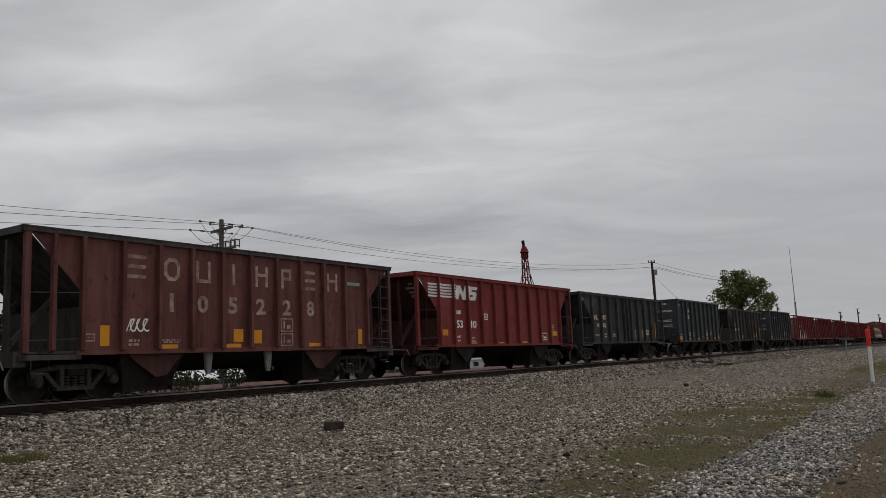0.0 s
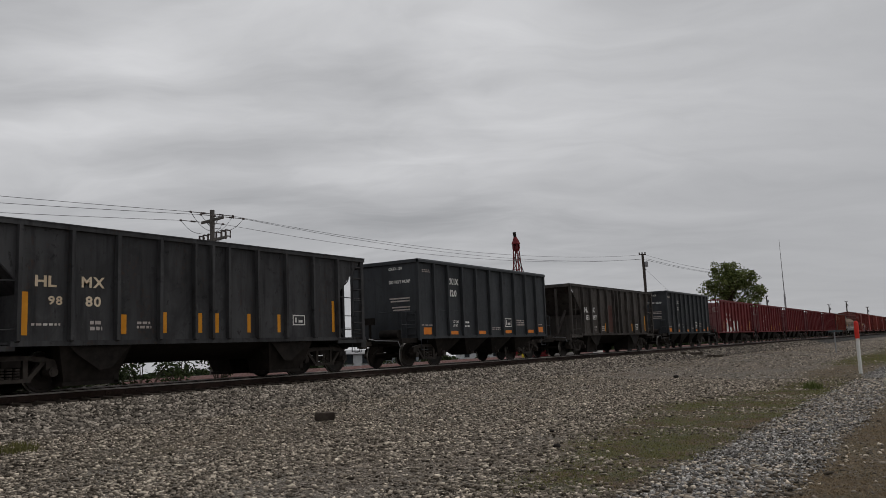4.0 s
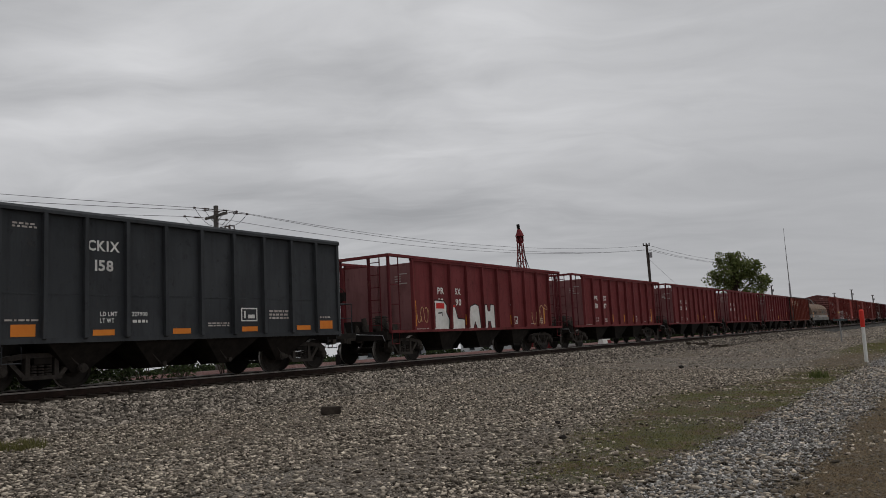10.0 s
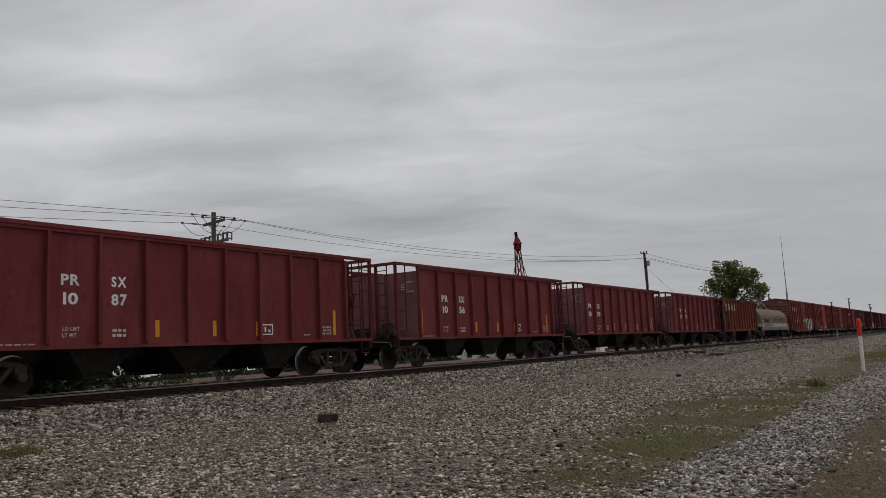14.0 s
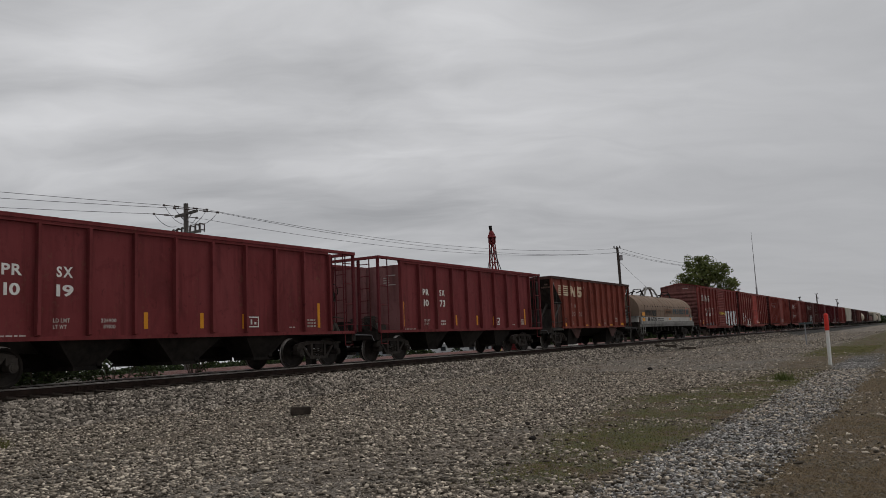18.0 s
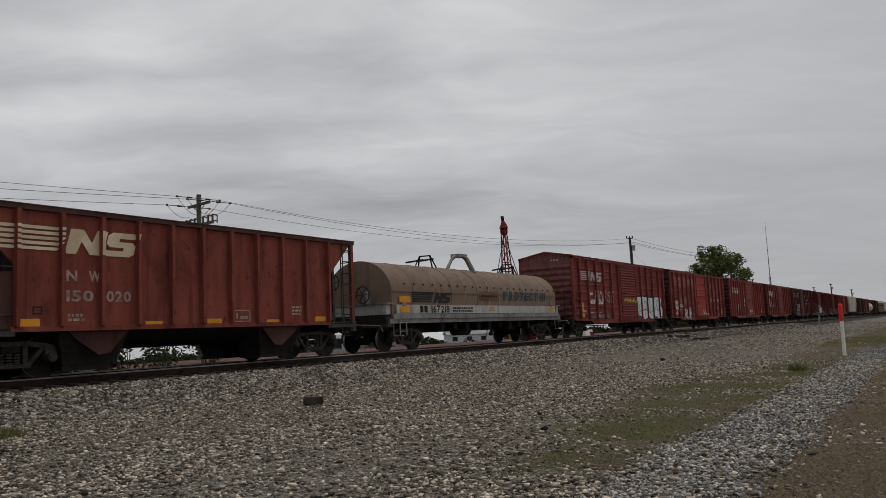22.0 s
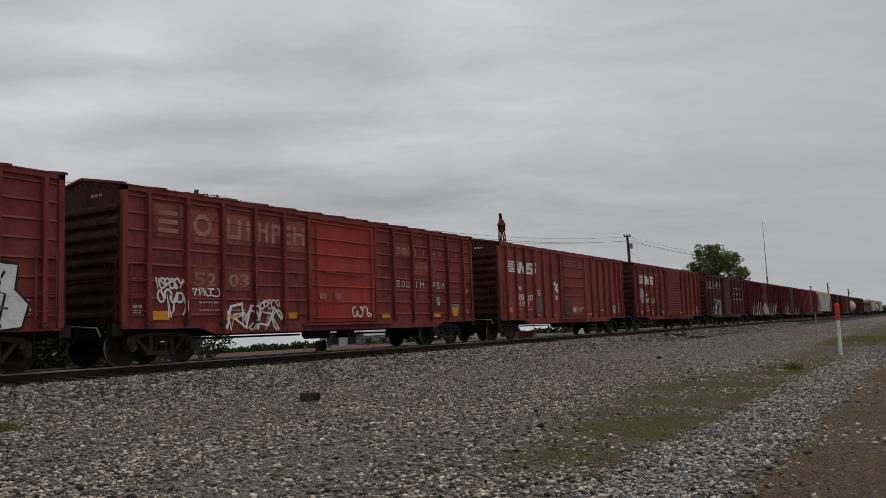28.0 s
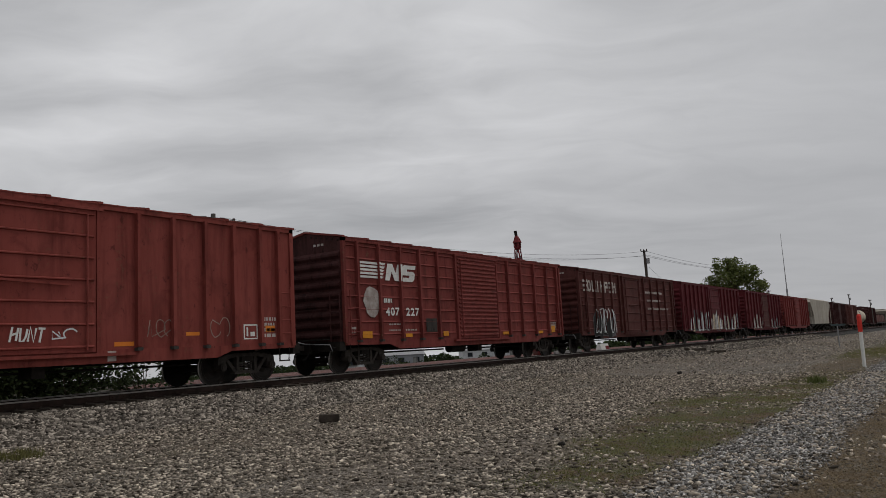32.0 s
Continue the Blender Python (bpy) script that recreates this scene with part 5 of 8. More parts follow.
def grass_zone(x, y):
    """Green strip between the gravel apron and the stony wheel track."""
    lo = 2.72 + 0.12 * wavy(x, y, 0.6, 5) + 0.16 * wavy(x, y, 3.3, 28)
    hi = 4.35 + 1.4 * smooth(8, 18, x) - 1.3 * smooth(19, 25, x) + 0.3 * wavy(x, y, 0.5, 6)
    g = smooth(lo - 0.1, lo + 0.25, y) * smooth(hi + 0.9, hi - 0.6, y + 0.3 * wavy(x, y, 2.4, 17)) * smooth(7.0, 8.6, x) * smooth(33, 25, x)
    g = g * (0.66 + 0.34 * smooth(-0.5, 0.25, wavy(x, y, 3.1, 7)))
    far = smooth(38, 48, x) * smooth(6.2, 4.6, y)
    return np.maximum(g, far)


def straw_zone(x, y):
    s = smooth(1.95, 1.4, y + 0.15 * wavy(x, y, 0.6, 8)) * (0.75 + 0.25 * smooth(-0.3, 0.5, wavy(x, y, 0.8, 9)))
    band = np.exp(-((y - 10.7 - 0.05 * (x - 8)) / 0.6) ** 2) * smooth(-0.3, 0.5, wavy(x, y, 0.55, 10)) * 0.55
    verge = smooth(21, 27, x) * smooth(56, 42, x) * smooth(5.6, 4.2, y + 0.4 * wavy(x, y, 0.7, 18)) * smooth(2.6, 3.2, y) * 0.8
    far = smooth(36, 44, x) * smooth(3.6, 2.4, y) * 0.85
    return np.maximum(np.maximum(s, band), np.maximum(verge, far))


def stone_zone(x, y):
    edge = y + 0.14 * wavy(x, y, 3.6, 29)
    track = smooth(1.3, 1.9, edge) * smooth(3.05, 2.55, edge) * smooth(4.5, 6.5, x) * smooth(46, 36, x)
    return np.maximum(track, smooth(13.6, 14.2, y) * smooth(22.5, 21.5, y))


def axis(*spans):
    out = []
    for a, b, n in spans:
        out += list(np.linspace(a, b, n, endpoint=False))
    return np.array(out + [spans[-1][1]])


def ground_material():
    m, nt, b = material("gravel_ground")
    co = node(nt, "ShaderNodeTexCoord").outputs["Object"]
    at = node(nt, "ShaderNodeAttribute", attribute_name="zones")
    z = node(nt, "ShaderNodeSeparateColor", {"Color": at.outputs["Color"]})
    fine, mid, broad = noise_tex(nt, co, 22.0, 5.0, 0.7), noise_tex(nt, co, 4.0, 4.0, 0.6), noise_tex(nt, co, 0.35, 4.0, 0.55)
    vor = node(nt, "ShaderNodeTexVoronoi", {"Vector": co}, Scale=34.0)
    grit = mix(nt, ramp(nt, fine, 0.3, 0.7), (0.060, 0.050, 0.039), (0.27, 0.235, 0.192))
    grit = mix(nt, 0.65, grit, mix(nt, ramp(nt, node(nt, "ShaderNodeSeparateColor", {"Color": vor.outputs["Color"]}).outputs[0], 0.15, 0.95), (0.030, 0.026, 0.023), (0.40, 0.360, 0.308)))
    grit = mix(nt, math_node(nt, "MULTIPLY", ramp(nt, broad, 0.42, 0.68), 0.45), grit, (0.20, 0.152, 0.118))
    # ground between the stones, darkened to paint in the shade of their gaps
    stone = mix(nt, ramp(nt, fine, 0.35, 0.65), (0.018, 0.017, 0.016), (0.085, 0.083, 0.078))
    patch = noise_tex(nt, co, 1.1, 4.0, 0.6, 0.5)
    turf = mix(nt, ramp(nt, mid, 0.35, 0.65), (0.050, 0.058, 0.018), (0.115, 0.112, 0.042))
    turf = mix(nt, ramp(nt, patch, 0.46, 0.56, 0.0, 0.9), turf, mix(nt, ramp(nt, mid, 0.35, 0.65), (0.070, 0.044, 0.028), (0.150, 0.098, 0.064)))
    straw = mix(nt, ramp(nt, mid, 0.35, 0.65), (0.072, 0.051, 0.029), (0.150, 0.106, 0.062))
    straw = mix(nt, ramp(nt, patch, 0.48, 0.58, 0.0, 0.7), straw, mix(nt, ramp(nt, mid, 0.35, 0.65), (0.052, 0.046, 0.020), (0.110, 0.090, 0.044)))
    straw = mix(nt, ramp(nt, fine, 0.60, 0.68, 0.0, 0.6), straw, (0.20, 0.175, 0.145))
    c = mix(nt, z.outputs[2], grit, stone)
    c = mix(nt, math_node(nt, "MULTIPLY", z.outputs[1], ramp(nt, mid, 0.3, 0.6, 0.3, 1.0)), c, straw)
    c = mix(nt, math_node(nt, "MULTIPLY", z.outputs[0], ramp(nt, mid, 0.3, 0.55, 0.55, 1.0)), c, turf)
    c = mix(nt, at.outputs["Alpha"], mix(nt, z.outputs[0], mix(nt, ramp(nt, mid, 0.3, 0.7), (0.120, 0.060, 0.054), (0.200, 0.112, 0.100)), (0.030, 0.031, 0.020)), c)
    nt.links.new(c, b.inputs["Base Color"])
    b.inputs["Roughness"].default_value = 0.95
    b.inputs["Specular IOR Level"].default_value = 0.2
    bump(nt, b, math_node(nt, "ADD", vor.outputs["Distance"], math_node(nt, "MULTIPLY", fine, 0.6)), 1.0, 0.05)
    return m


def build_ground():
    xs = axis((-3000, -60, 12), (-60, -5, 28), (-5, 45, 220), (45, 120, 120), (120, 400, 70), (400, 4500, 14))
    ys = axis((-3000, -40, 10), (-40, -2, 20), (-2, 23, 150), (23, 60, 24), (60, 4500, 16))
    X, Y = np.meshgrid(xs, ys)
    Z = ground_z(X, Y)
    nx, ny = len(xs), len(ys)
    v = np.stack([X, Y, Z], -1).reshape(-1, 3)
    i = (np.arange(ny - 1)[:, None] * nx + np.arange(nx - 1)[None, :]).reshape(-1)
    f = np.stack([i, i + 1, i + nx + 1, i + nx], 1)
    me = bpy.data.meshes.new("ground")
    me.from_pydata(v.tolist(), [], f.tolist())
    col = np.ones((len(v), 4), np.float32)
    bed = smooth(20.0, 21.0, v[:, 1])
    col[:, 0] = np.maximum(grass_zone(v[:, 0], v[:, 1]), smooth(37, 43, v[:, 1]) * 0.9)
    col[:, 3] = 1.0 - bed
    col[:, 1] = straw_zone(v[:, 0], v[:, 1])
    col[:, 2] = stone_zone(v[:, 0], v[:, 1])
    me.color_attributes.new("zones", "FLOAT_COLOR", "POINT").data.foreach_set("color", col.ravel())
    me.shade_smooth()
    me.materials.append(ground_material())
    return tagged(new("ground", me), "dull tan gravel ground with thin grass and straw patches", "ground", kind="structure")


build_ground()


def build_track():
    track = tagged(new("railway_track"), "single railway track on grey crushed stone ballast", "track", kind="structure")
    track.location = (0, TRACK_Y, 0)
    prof = [(-0.07, -0.18), (0.07, -0.18), (0.07, -0.165), (0.02, -0.15), (0.012, -0.05), (0.036, -0.035), (0.036, -0.006), (0.028, 0.0), (-0.028, 0.0), (-0.036, -0.006), (-0.036, -0.035), (-0.012, -0.05), (-0.02, -0.15), (-0.07, -0.165)]
    for s in (-1, 1):
        g = Geo()
        g.prism_x([(s * 0.755 + y, z) for y, z in prof], -80, 900)
        me = g.mesh("rail", M["rail_side"])
        me.materials.append(M["rail_top"])
        me.materials.append(M["rail_head"])
        for p in me.polygons:
            if p.center.z > -0.01 and abs(p.normal.x) < 0.5:
                p.material_index = 1
            elif p.center.z > -0.04 and abs(p.normal.x) < 0.5:
                p.material_index = 2
        part("rail", me, None, track, "rusty steel rail with a worn bright top")
    g = Geo()
    g.box(-0.115, -1.3, -0.40, 0.115, 1.3, -0.185)
    for s in (-1, 1):
        g.box(-0.1, s * 0.755 - 0.17, -0.185, 0.1, s * 0.755 + 0.17, -0.172)
        for k in (-1, 1):
            g.box(-0.06, s * 0.755 + k * 0.085 - 0.012, -0.172, -0.03, s * 0.755 + k * 0.085 + 0.012, -0.145)
    tie = g.mesh("tie", M["tie"])
    for k in range(230):
        part("tie", tie, None, track, at=(-6 + k * 0.53, 0, 0))
    for x in (12.0, 35.8, 59.5):
        g = Geo()
        g.box(x - 0.46, -0.79, -0.145, x + 0.46, -0.772, -0.045)
        for k in range(6):
            g.tube((x - 0.38 + k * 0.152, -0.81, -0.095), (x - 0.38 + k * 0.152, -0.77, -0.095), 0.018, 6)
        part("joint_bar", g, M["rail_side"], track)


build_track()


def scatter(name, label, mat, pts, sizes, seed, sink=0.35, flatness=0.7):
    """Many angular stones in one mesh: flat-topped six-cornered chips."""
    r = np.random.RandomState(seed)
    n = len(pts)
    base = np.array([(0.8 * math.cos(k * math.tau / 3), 0.8 * math.sin(k * math.tau / 3), 0.55) for k in range(3)] + [(math.cos((k + 0.5) * math.tau / 3), math.sin((k + 0.5) * math.tau / 3), -0.55) for k in range(3)])
    v = (base[None] * r.uniform(0.6, 1.2, (n, 6, 1)) + r.uniform(-0.28, 0.28, (n, 6, 3))) * 0.57
    v = v * (np.array([1.3, 0.9, flatness * 1.35]) * r.uniform(0.7, 1.3, (n, 1, 3)))
    a, t = r.uniform(0, math.tau, n), r.normal(0, 0.38, n)
    ca, sa, ct, st = np.cos(a)[:, None], np.sin(a)[:, None], np.cos(t)[:, None], np.sin(t)[:, None]
    x, y, z = v[..., 0], v[..., 1] * ct - v[..., 2] * st, v[..., 1] * st + v[..., 2] * ct
    v = np.stack([x * ca - y * sa, x * sa + y * ca, z], -1) * sizes[:, None, None]
    zz = ground_z(pts[:, 0], pts[:, 1]) + sizes * (0.42 - sink) + sizes * r.uniform(-0.25, 0.3, n)
    v = v + np.stack([pts[:, 0], pts[:, 1], zz], -1)[:, None]
    tris = np.array([(0, 1, 2), (3, 5, 4), (0, 3, 1), (1, 3, 4), (1, 4, 2), (2, 4, 5), (2, 5, 0), (0, 5, 3)])
    f = (tris[None] + 6 * np.arange(n)[:, None, None]).reshape(-1, 3)
    me = bpy.data.meshes.new(name)
    me.vertices.add(6 * n)
    me.vertices.foreach_set("co", v.ravel())
    me.loops.add(f.size)
    me.loops.foreach_set("vertex_index", f.ravel())
    me.polygons.add(len(f))
    me.polygons.foreach_set("loop_start", np.arange(len(f)) * 3)
    me.update(calc_edges=True)
    me.materials.append(mat)
    return tagged(new(name, me), label, "gravel", kind="stuff")


def in_view(x, y):
    """The part of the plan within sight, with some margin."""
    a = np.degrees(np.arctan2(y, x))
    return (a > -1) & (a < 68)


def sample(r, n, x0, x1, y0, y1, power=1.0):
    """Points, thinning out along x."""
    u = r.uniform(0, 1, n) ** power
    return np.stack([x0 + (x1 - x0) * u, r.uniform(y0, y1, n)], 1)


def build_stones():
    r = np.random.RandomState(11)
    p = np.concatenate([sample(r, 92000, 2, 45, 13.7, 16.50, 1.25), sample(r, 12000, 45, 110, 13.7, 16.6, 1.3)])
    p = p[in_view(p[:, 0], p[:, 1])]
    scatter("ballast_stones", "angular grey crushed stone ballast on the track shoulder", M["stone"], p, (0.038 + 0.066 * r.uniform(0, 1, len(p)) ** 1.7) * (1 + np.clip(p[:, 0] - 25, 0, 60) * 0.012), 12)
    # narrow strip of much darker stones along the near rail
    p = sample(r, 16000, 1, 70, 16.44, 16.80, 1.3)
    scatter("stained_stones", "blackish brown ballast along the rail", M["darkstone"], p, r.uniform(0.045, 0.085, len(p)), 16)
    p = sample(r, 9000, 2, 60, 16.95, 18.3, 1.2)
    scatter("crib_stones", "rust-stained ballast between the rails", M["ruststone"], p, r.uniform(0.04, 0.08, len(p)), 13)
    p = np.concatenate([sample(r, 170000, 4, 30, 0.5, 14.0, 1.45), sample(r, 20000, 28, 80, 3, 14.0, 1.3), sample(r, 9000, 76, 150, 4, 14.2, 1.2)])
    p = p[in_view(p[:, 0], p[:, 1])]
    keep = r.uniform(0, 1, len(p)) > 1.0 * np.maximum(grass_zone(p[:, 0], p[:, 1]), straw_zone(p[:, 0], p[:, 1]))
    dusty = smooth(0.0, 0.7, wavy(p[:, 0] * 0.35, p[:, 1], 1.1, 19) + 0.5 * wavy(p[:, 0] * 0.5, p[:, 1], 2.6, 20))
    keep = keep & (r.uniform(0, 1, len(p)) > 0.62 * dusty)
    p = p[keep]
    size = (0.017 + 0.040 * r.uniform(0, 1, len(p)) ** 2.4) * (1 + np.clip(p[:, 0] - 20, 0, 60) * 0.012)
    scatter("gravel_stones", "loose tan and grey gravel on the trackside apron", M["gravel"], p, size * 1.22, 14, 0.24, 0.42)
    p = np.concatenate([sample(r, 70000, 6, 34, 1.35, 3.05, 1.5), sample(r, 5000, 33, 46, 1.35, 3.05)])
    p = p[(stone_zone(p[:, 0], p[:, 1]) > r.uniform(0, 1, len(p)))]
    scatter("wheel_track_stones", "bluish grey stones in a worn wheel track", M["bluestone"], p, 0.015 + 0.028 * r.uniform(0, 1, len(p)) ** 1.8, 15, 0.3, 0.65)


def near_stones():
    """The apron goes on round and behind the camera."""
    r = np.random.RandomState(31)
    p = np.stack([r.uniform(-9, 6.5, 52000), r.uniform(-8, 14, 52000)], 1)
    p = p[~(in_view(p[:, 0], p[:, 1]) & (p[:, 0] > 4))]
    scatter("apron_stones", "loose gravel round the standpoint", M["gravel"], p, 0.016 + 0.045 * r.uniform(0, 1, len(p)) ** 2, 32, 0.3, 0.6)
    p = np.stack([r.uniform(-25, 3, 14000), r.uniform(13.8, 16.7, 14000)], 1)
    scatter("shoulder_stones", "grey ballast on the shoulder of the track", M["stone"], p, 0.035 + 0.06 * r.uniform(0, 1, len(p)) ** 1.6, 33)


build_stones()
near_stones()


def blades(name, label, mat, pts, heights, seed, category="grass", bend=(0.1, 0.7)):
    """Thin bent blades in one mesh."""
    r = np.random.RandomState(seed)
    n = len(pts)
    z = ground_z(pts[:, 0], pts[:, 1])
    a, lean = r.uniform(0, math.tau, n), r.uniform(bend[0], bend[1], n) * heights
    w = r.uniform(0.004, 0.009, n) * (1 + np.clip(pts[:, 0] - 15, 0, 60) * 0.05)
    dx, dy = np.cos(a), np.sin(a)
    p = np.stack([pts[:, 0], pts[:, 1], z - 0.01], -1)
    s = np.stack([-dy, dx, 0 * a], -1) * w[:, None]
    m = p + np.stack([dx * lean * 0.45, dy * lean * 0.45, heights * 0.6], -1)
    t = p + np.stack([dx * lean, dy * lean, heights], -1)
    v = np.stack([p - s, p + s, m + s * 0.8, m - s * 0.8, t], 1).reshape(-1, 3)
    k = 5 * np.arange(n)
    f = [(i, i + 1, i + 2, i + 3) for i in k] + [(i + 3, i + 2, i + 4) for i in k]
    me = bpy.data.meshes.new(name)
    me.from_pydata(v.tolist(), [], f)
    me.materials.append(mat)
    return tagged(new(name, me), label, category, kind="stuff")


def build_grass():
    r = np.random.RandomState(21)
    p = sample(r, 120000, 7, 60, 2.4, 7.0, 1.9)
    p = p[grass_zone(p[:, 0], p[:, 1]) * (0.45 + 0.55 * smooth(-0.3, 0.3, wavy(p[:, 0], p[:, 1], 1.9, 27))) > r.uniform(0, 1, len(p))]
    blades("grass", "thin short green and ochre grass in gravel", M["grass"], p, r.uniform(0.012, 0.04, len(p)), 22, bend=(0.4, 1.8))
    p = np.concatenate([sample(r, 75000, 6, 30, -0.4, 2.2, 1.5), sample(r, 9000, 5, 25, 9.3, 12.3, 1.3), sample(r, 22000, 8, 40, 2.6, 6.0, 1.5), sample(r, 9000, 28, 70, -1.0, 5.0, 1.2)])
    s = np.maximum(straw_zone(p[:, 0], p[:, 1]), grass_zone(p[:, 0], p[:, 1]) * (0.2 + 0.7 * smooth(0.2, -0.4, wavy(p[:, 0], p[:, 1], 1.9, 27))))
    p = p[s > r.uniform(0, 1, len(p))]
    blades("dry_grass", "dry brown grass stubble among stones", M["straw"], p, r.uniform(0.010, 0.034, len(p)), 23, bend=(0.9, 2.6))
    # tufts along the foot of the ballast, and a single weed
    q = []
    for k in range(26):
        c = (r.uniform(5.2, 7.4), 12.75 + r.uniform(-0.4, 0.35))
        q.append(np.array(c) + r.normal(0, 0.10, (70, 2)))
    q = np.concatenate(q)
    blades("grass_tufts", "low olive grass tufts at the ballast foot", M["grass"], q, r.uniform(0.05, 0.14, len(q)), 24)
    w = np.array((24.1, 3.5)) + r.normal(0, 0.11, (220, 2))
    blades("weed", "dark green weed clump in the gravel", M["leaf"], w, r.uniform(0.06, 0.28, len(w)), 25, "weed")


build_grass()


def rock(name, label, x, y, size, seed, mat=None, stretch=(1, 1, 0.6), turn=0.0):
    r = random.Random(seed)
    b = bmesh.new()
    bmesh.ops.create_icosphere(b, subdivisions=2, radius=0.5)
    for v in b.verts:
        n = v.co.normalized()
        v.co = Vector((n.x * stretch[0], n.y * stretch[1], n.z * stretch[2])) * size * 0.5 * (0.8 + 0.4 * noise.noise(n * 1.7 + Vector((seed, 0, 0))))
    me = bpy.data.meshes.new(name)
    b.to_mesh(me)
    b.free()
    me.materials.append(mat or M["darkrock"])
    ob = tagged(new(name, me), label, "rock")
    ob.location = (x, y, float(ground_z(x, y)) + size * stretch[2] * 0.22 + 0.025)
    ob.rotation_euler = (0, 0, turn)
    return ob


rock("dark_rock", "blackened lump of slag on the gravel", 10.65, 4.98, 0.13, 1)
rock("dark_rock", "small black lump of slag on the gravel", 12.55, 5.95, 0.11, 2)
rock("dark_rock", "flat black scrap lump on the gravel", 31.6, 9.5, 0.42, 3, None, (1, 0.6, 0.35))
rock("dark_rock", "black lump at the ballast foot", 6.0, 12.9, 0.22, 5)
rock("pale_rock", "pale limestone lump beside grass tufts", 5.62, 11.35, 0.16, 4, M["postwhite"], (1, 0.7, 0.6))
for k, (x, y, a, l) in enumerate(((53.0, 14.75, -1.0, 1.3), (54.3, 13.65, -0.9, 1.0), (52.2, 15.1, 0.5, 0.6))):
    g = Geo()
    g.beam((-l / 2, 0, 0.09), (l / 2, 0, 0.11), 0.2, 0.16)
    g.beam((-l / 2 - 0.04, 0.02, 0.07), (-l / 2 + 0.5, 0.02, 0.08), 0.24, 0.12)
    ob = tagged(part("old_tie", g, M["tie"]), "discarded black tie lying beside the ballast", "railway tie", "discarded ties")
    ob.location, ob.rotation_euler = (x, y, float(ground_z(x, y))), (0, 0, a)


def timber_block():
    g = Geo()
    g.prism([(-0.20, 0.0), (0.19, 0.0), (0.205, 0.155), (-0.195, 0.165)], -0.09, 0.09)
    me = g.mesh("timber_block", M["tie"])
    b = bmesh.new()
    b.from_mesh(me)
    bmesh.ops.bevel(b, geom=b.edges[:], offset=0.012, segments=2, affect="EDGES")
    b.to_mesh(me)
    b.free()
    ob = tagged(new("timber_block", me), "short dark sawn timber block on the gravel", "wood block")
    x, y = 12.72, 11.16
    ob.location, ob.rotation_euler = (x, y, float(ground_z(x, y)) + 0.02), (0, 0, radians(-42))


timber_block()


# ---- poles, wires, tower, mast, marker post, sign ----
def sag(p, q, drop, n=14):
    return [Vector(p).lerp(Vector(q), k / n) - Vector((0, 0, drop * 4 * (k / n) * (1 - k / n))) for k in range(n + 1)]


POLE_A, POLE_B = (35.0, 40.0), (88.0, 29.0)
TOP_A, TOP_B = 10.1, 10.3


def pole_with_arms():
    x, y = POLE_A
    pole = tagged(new("utility_pole"), "weathered wooden utility pole with cut-out switches and insulators", "utility pole", "utility poles")
    pole.location = (x, y, -1.1)
    z = TOP_A + 1.1
    part("shaft", Geo().tube((0, 0, -0.7), (0, 0, z), 0.19, 14, 0.15), M["pole_wood"], pole)
    along = (Vector((POLE_B[0], POLE_B[1], 0)) - Vector((x, y, 0))).normalized()
    cross = Vector((-along.y, along.x, 0))
    for zz, half in ((z - 0.66, 1.35), (z - 1.98, 1.75)):
        part("crossarm", Geo().beam(cross * -half + Vector((0, 0, zz)), cross * half + Vector((0, 0, zz)), 0.12, 0.16), M["pole_wood"], pole)
        for s in (-1, 1):
            part("brace", Geo().beam(cross * s * half * 0.6 + Vector((0, 0, zz)), Vector((0, 0, zz - 0.55)), 0.03, 0.05), M["galv"], pole)
    for s, zz in ((0, z - 0.25), (-1, z - 0.62), (1, z - 0.62)):
        for d in (-1, 1):
            g = Geo()
            a = cross * s * 1.3 + Vector((0, 0, zz)) + along * d * 0.15
            for k in range(3):
                g.tube(a + along * d * (0.12 * k + 0.35), a + along * d * (0.12 * k + 0.42), 0.06, 8)
            g.tube(a, a + along * d * 1.3, 0.025, 6)
            g.tube(a + along * d * 1.3, a + along * d * 1.42, 0.07, 8)
            part("insulator", g, M["porcelain"], pole)
    for k in range(6):
        c = cross * (-1.65, -1.15, -0.5, 0.55, 1.15, 1.65)[k] + Vector((0, 0, z - 1.9))
        g = Geo()
        g.tube(c + Vector((0, 0, -0.1)), c + Vector((0, 0, 0.40)), 0.06, 8)
        g.beam(c + Vector((0, 0, 0.40)), c + along * 0.34 + Vector((0, 0, 0.36)), 0.07, 0.07)
        g.beam(c, c + along * 0.36, 0.07, 0.07)
        g.tube(c + along * 0.32 + Vector((0, 0, -0.12)), c + along * 0.34 + Vector((0, 0, 0.36)), 0.04, 6)
        part("cutout_switch", g, M["porcelain"], pole)
    for s, z0 in ((-1, z - 0.62), (0, z - 0.25), (1, z - 0.62)):
        for d in (-1, 1):
            pts = sag(cross * s * 1.3 + along * d * 1.5 + Vector((0, 0, z0)), cross * (s * 1.15 + d * 0.25) + along * d * 0.2 + Vector((0, 0, z - 1.4)), 0.3, 8)
            part("jumper_wire", Geo().pipe(pts, 0.016, 5), M["wire"], pole)


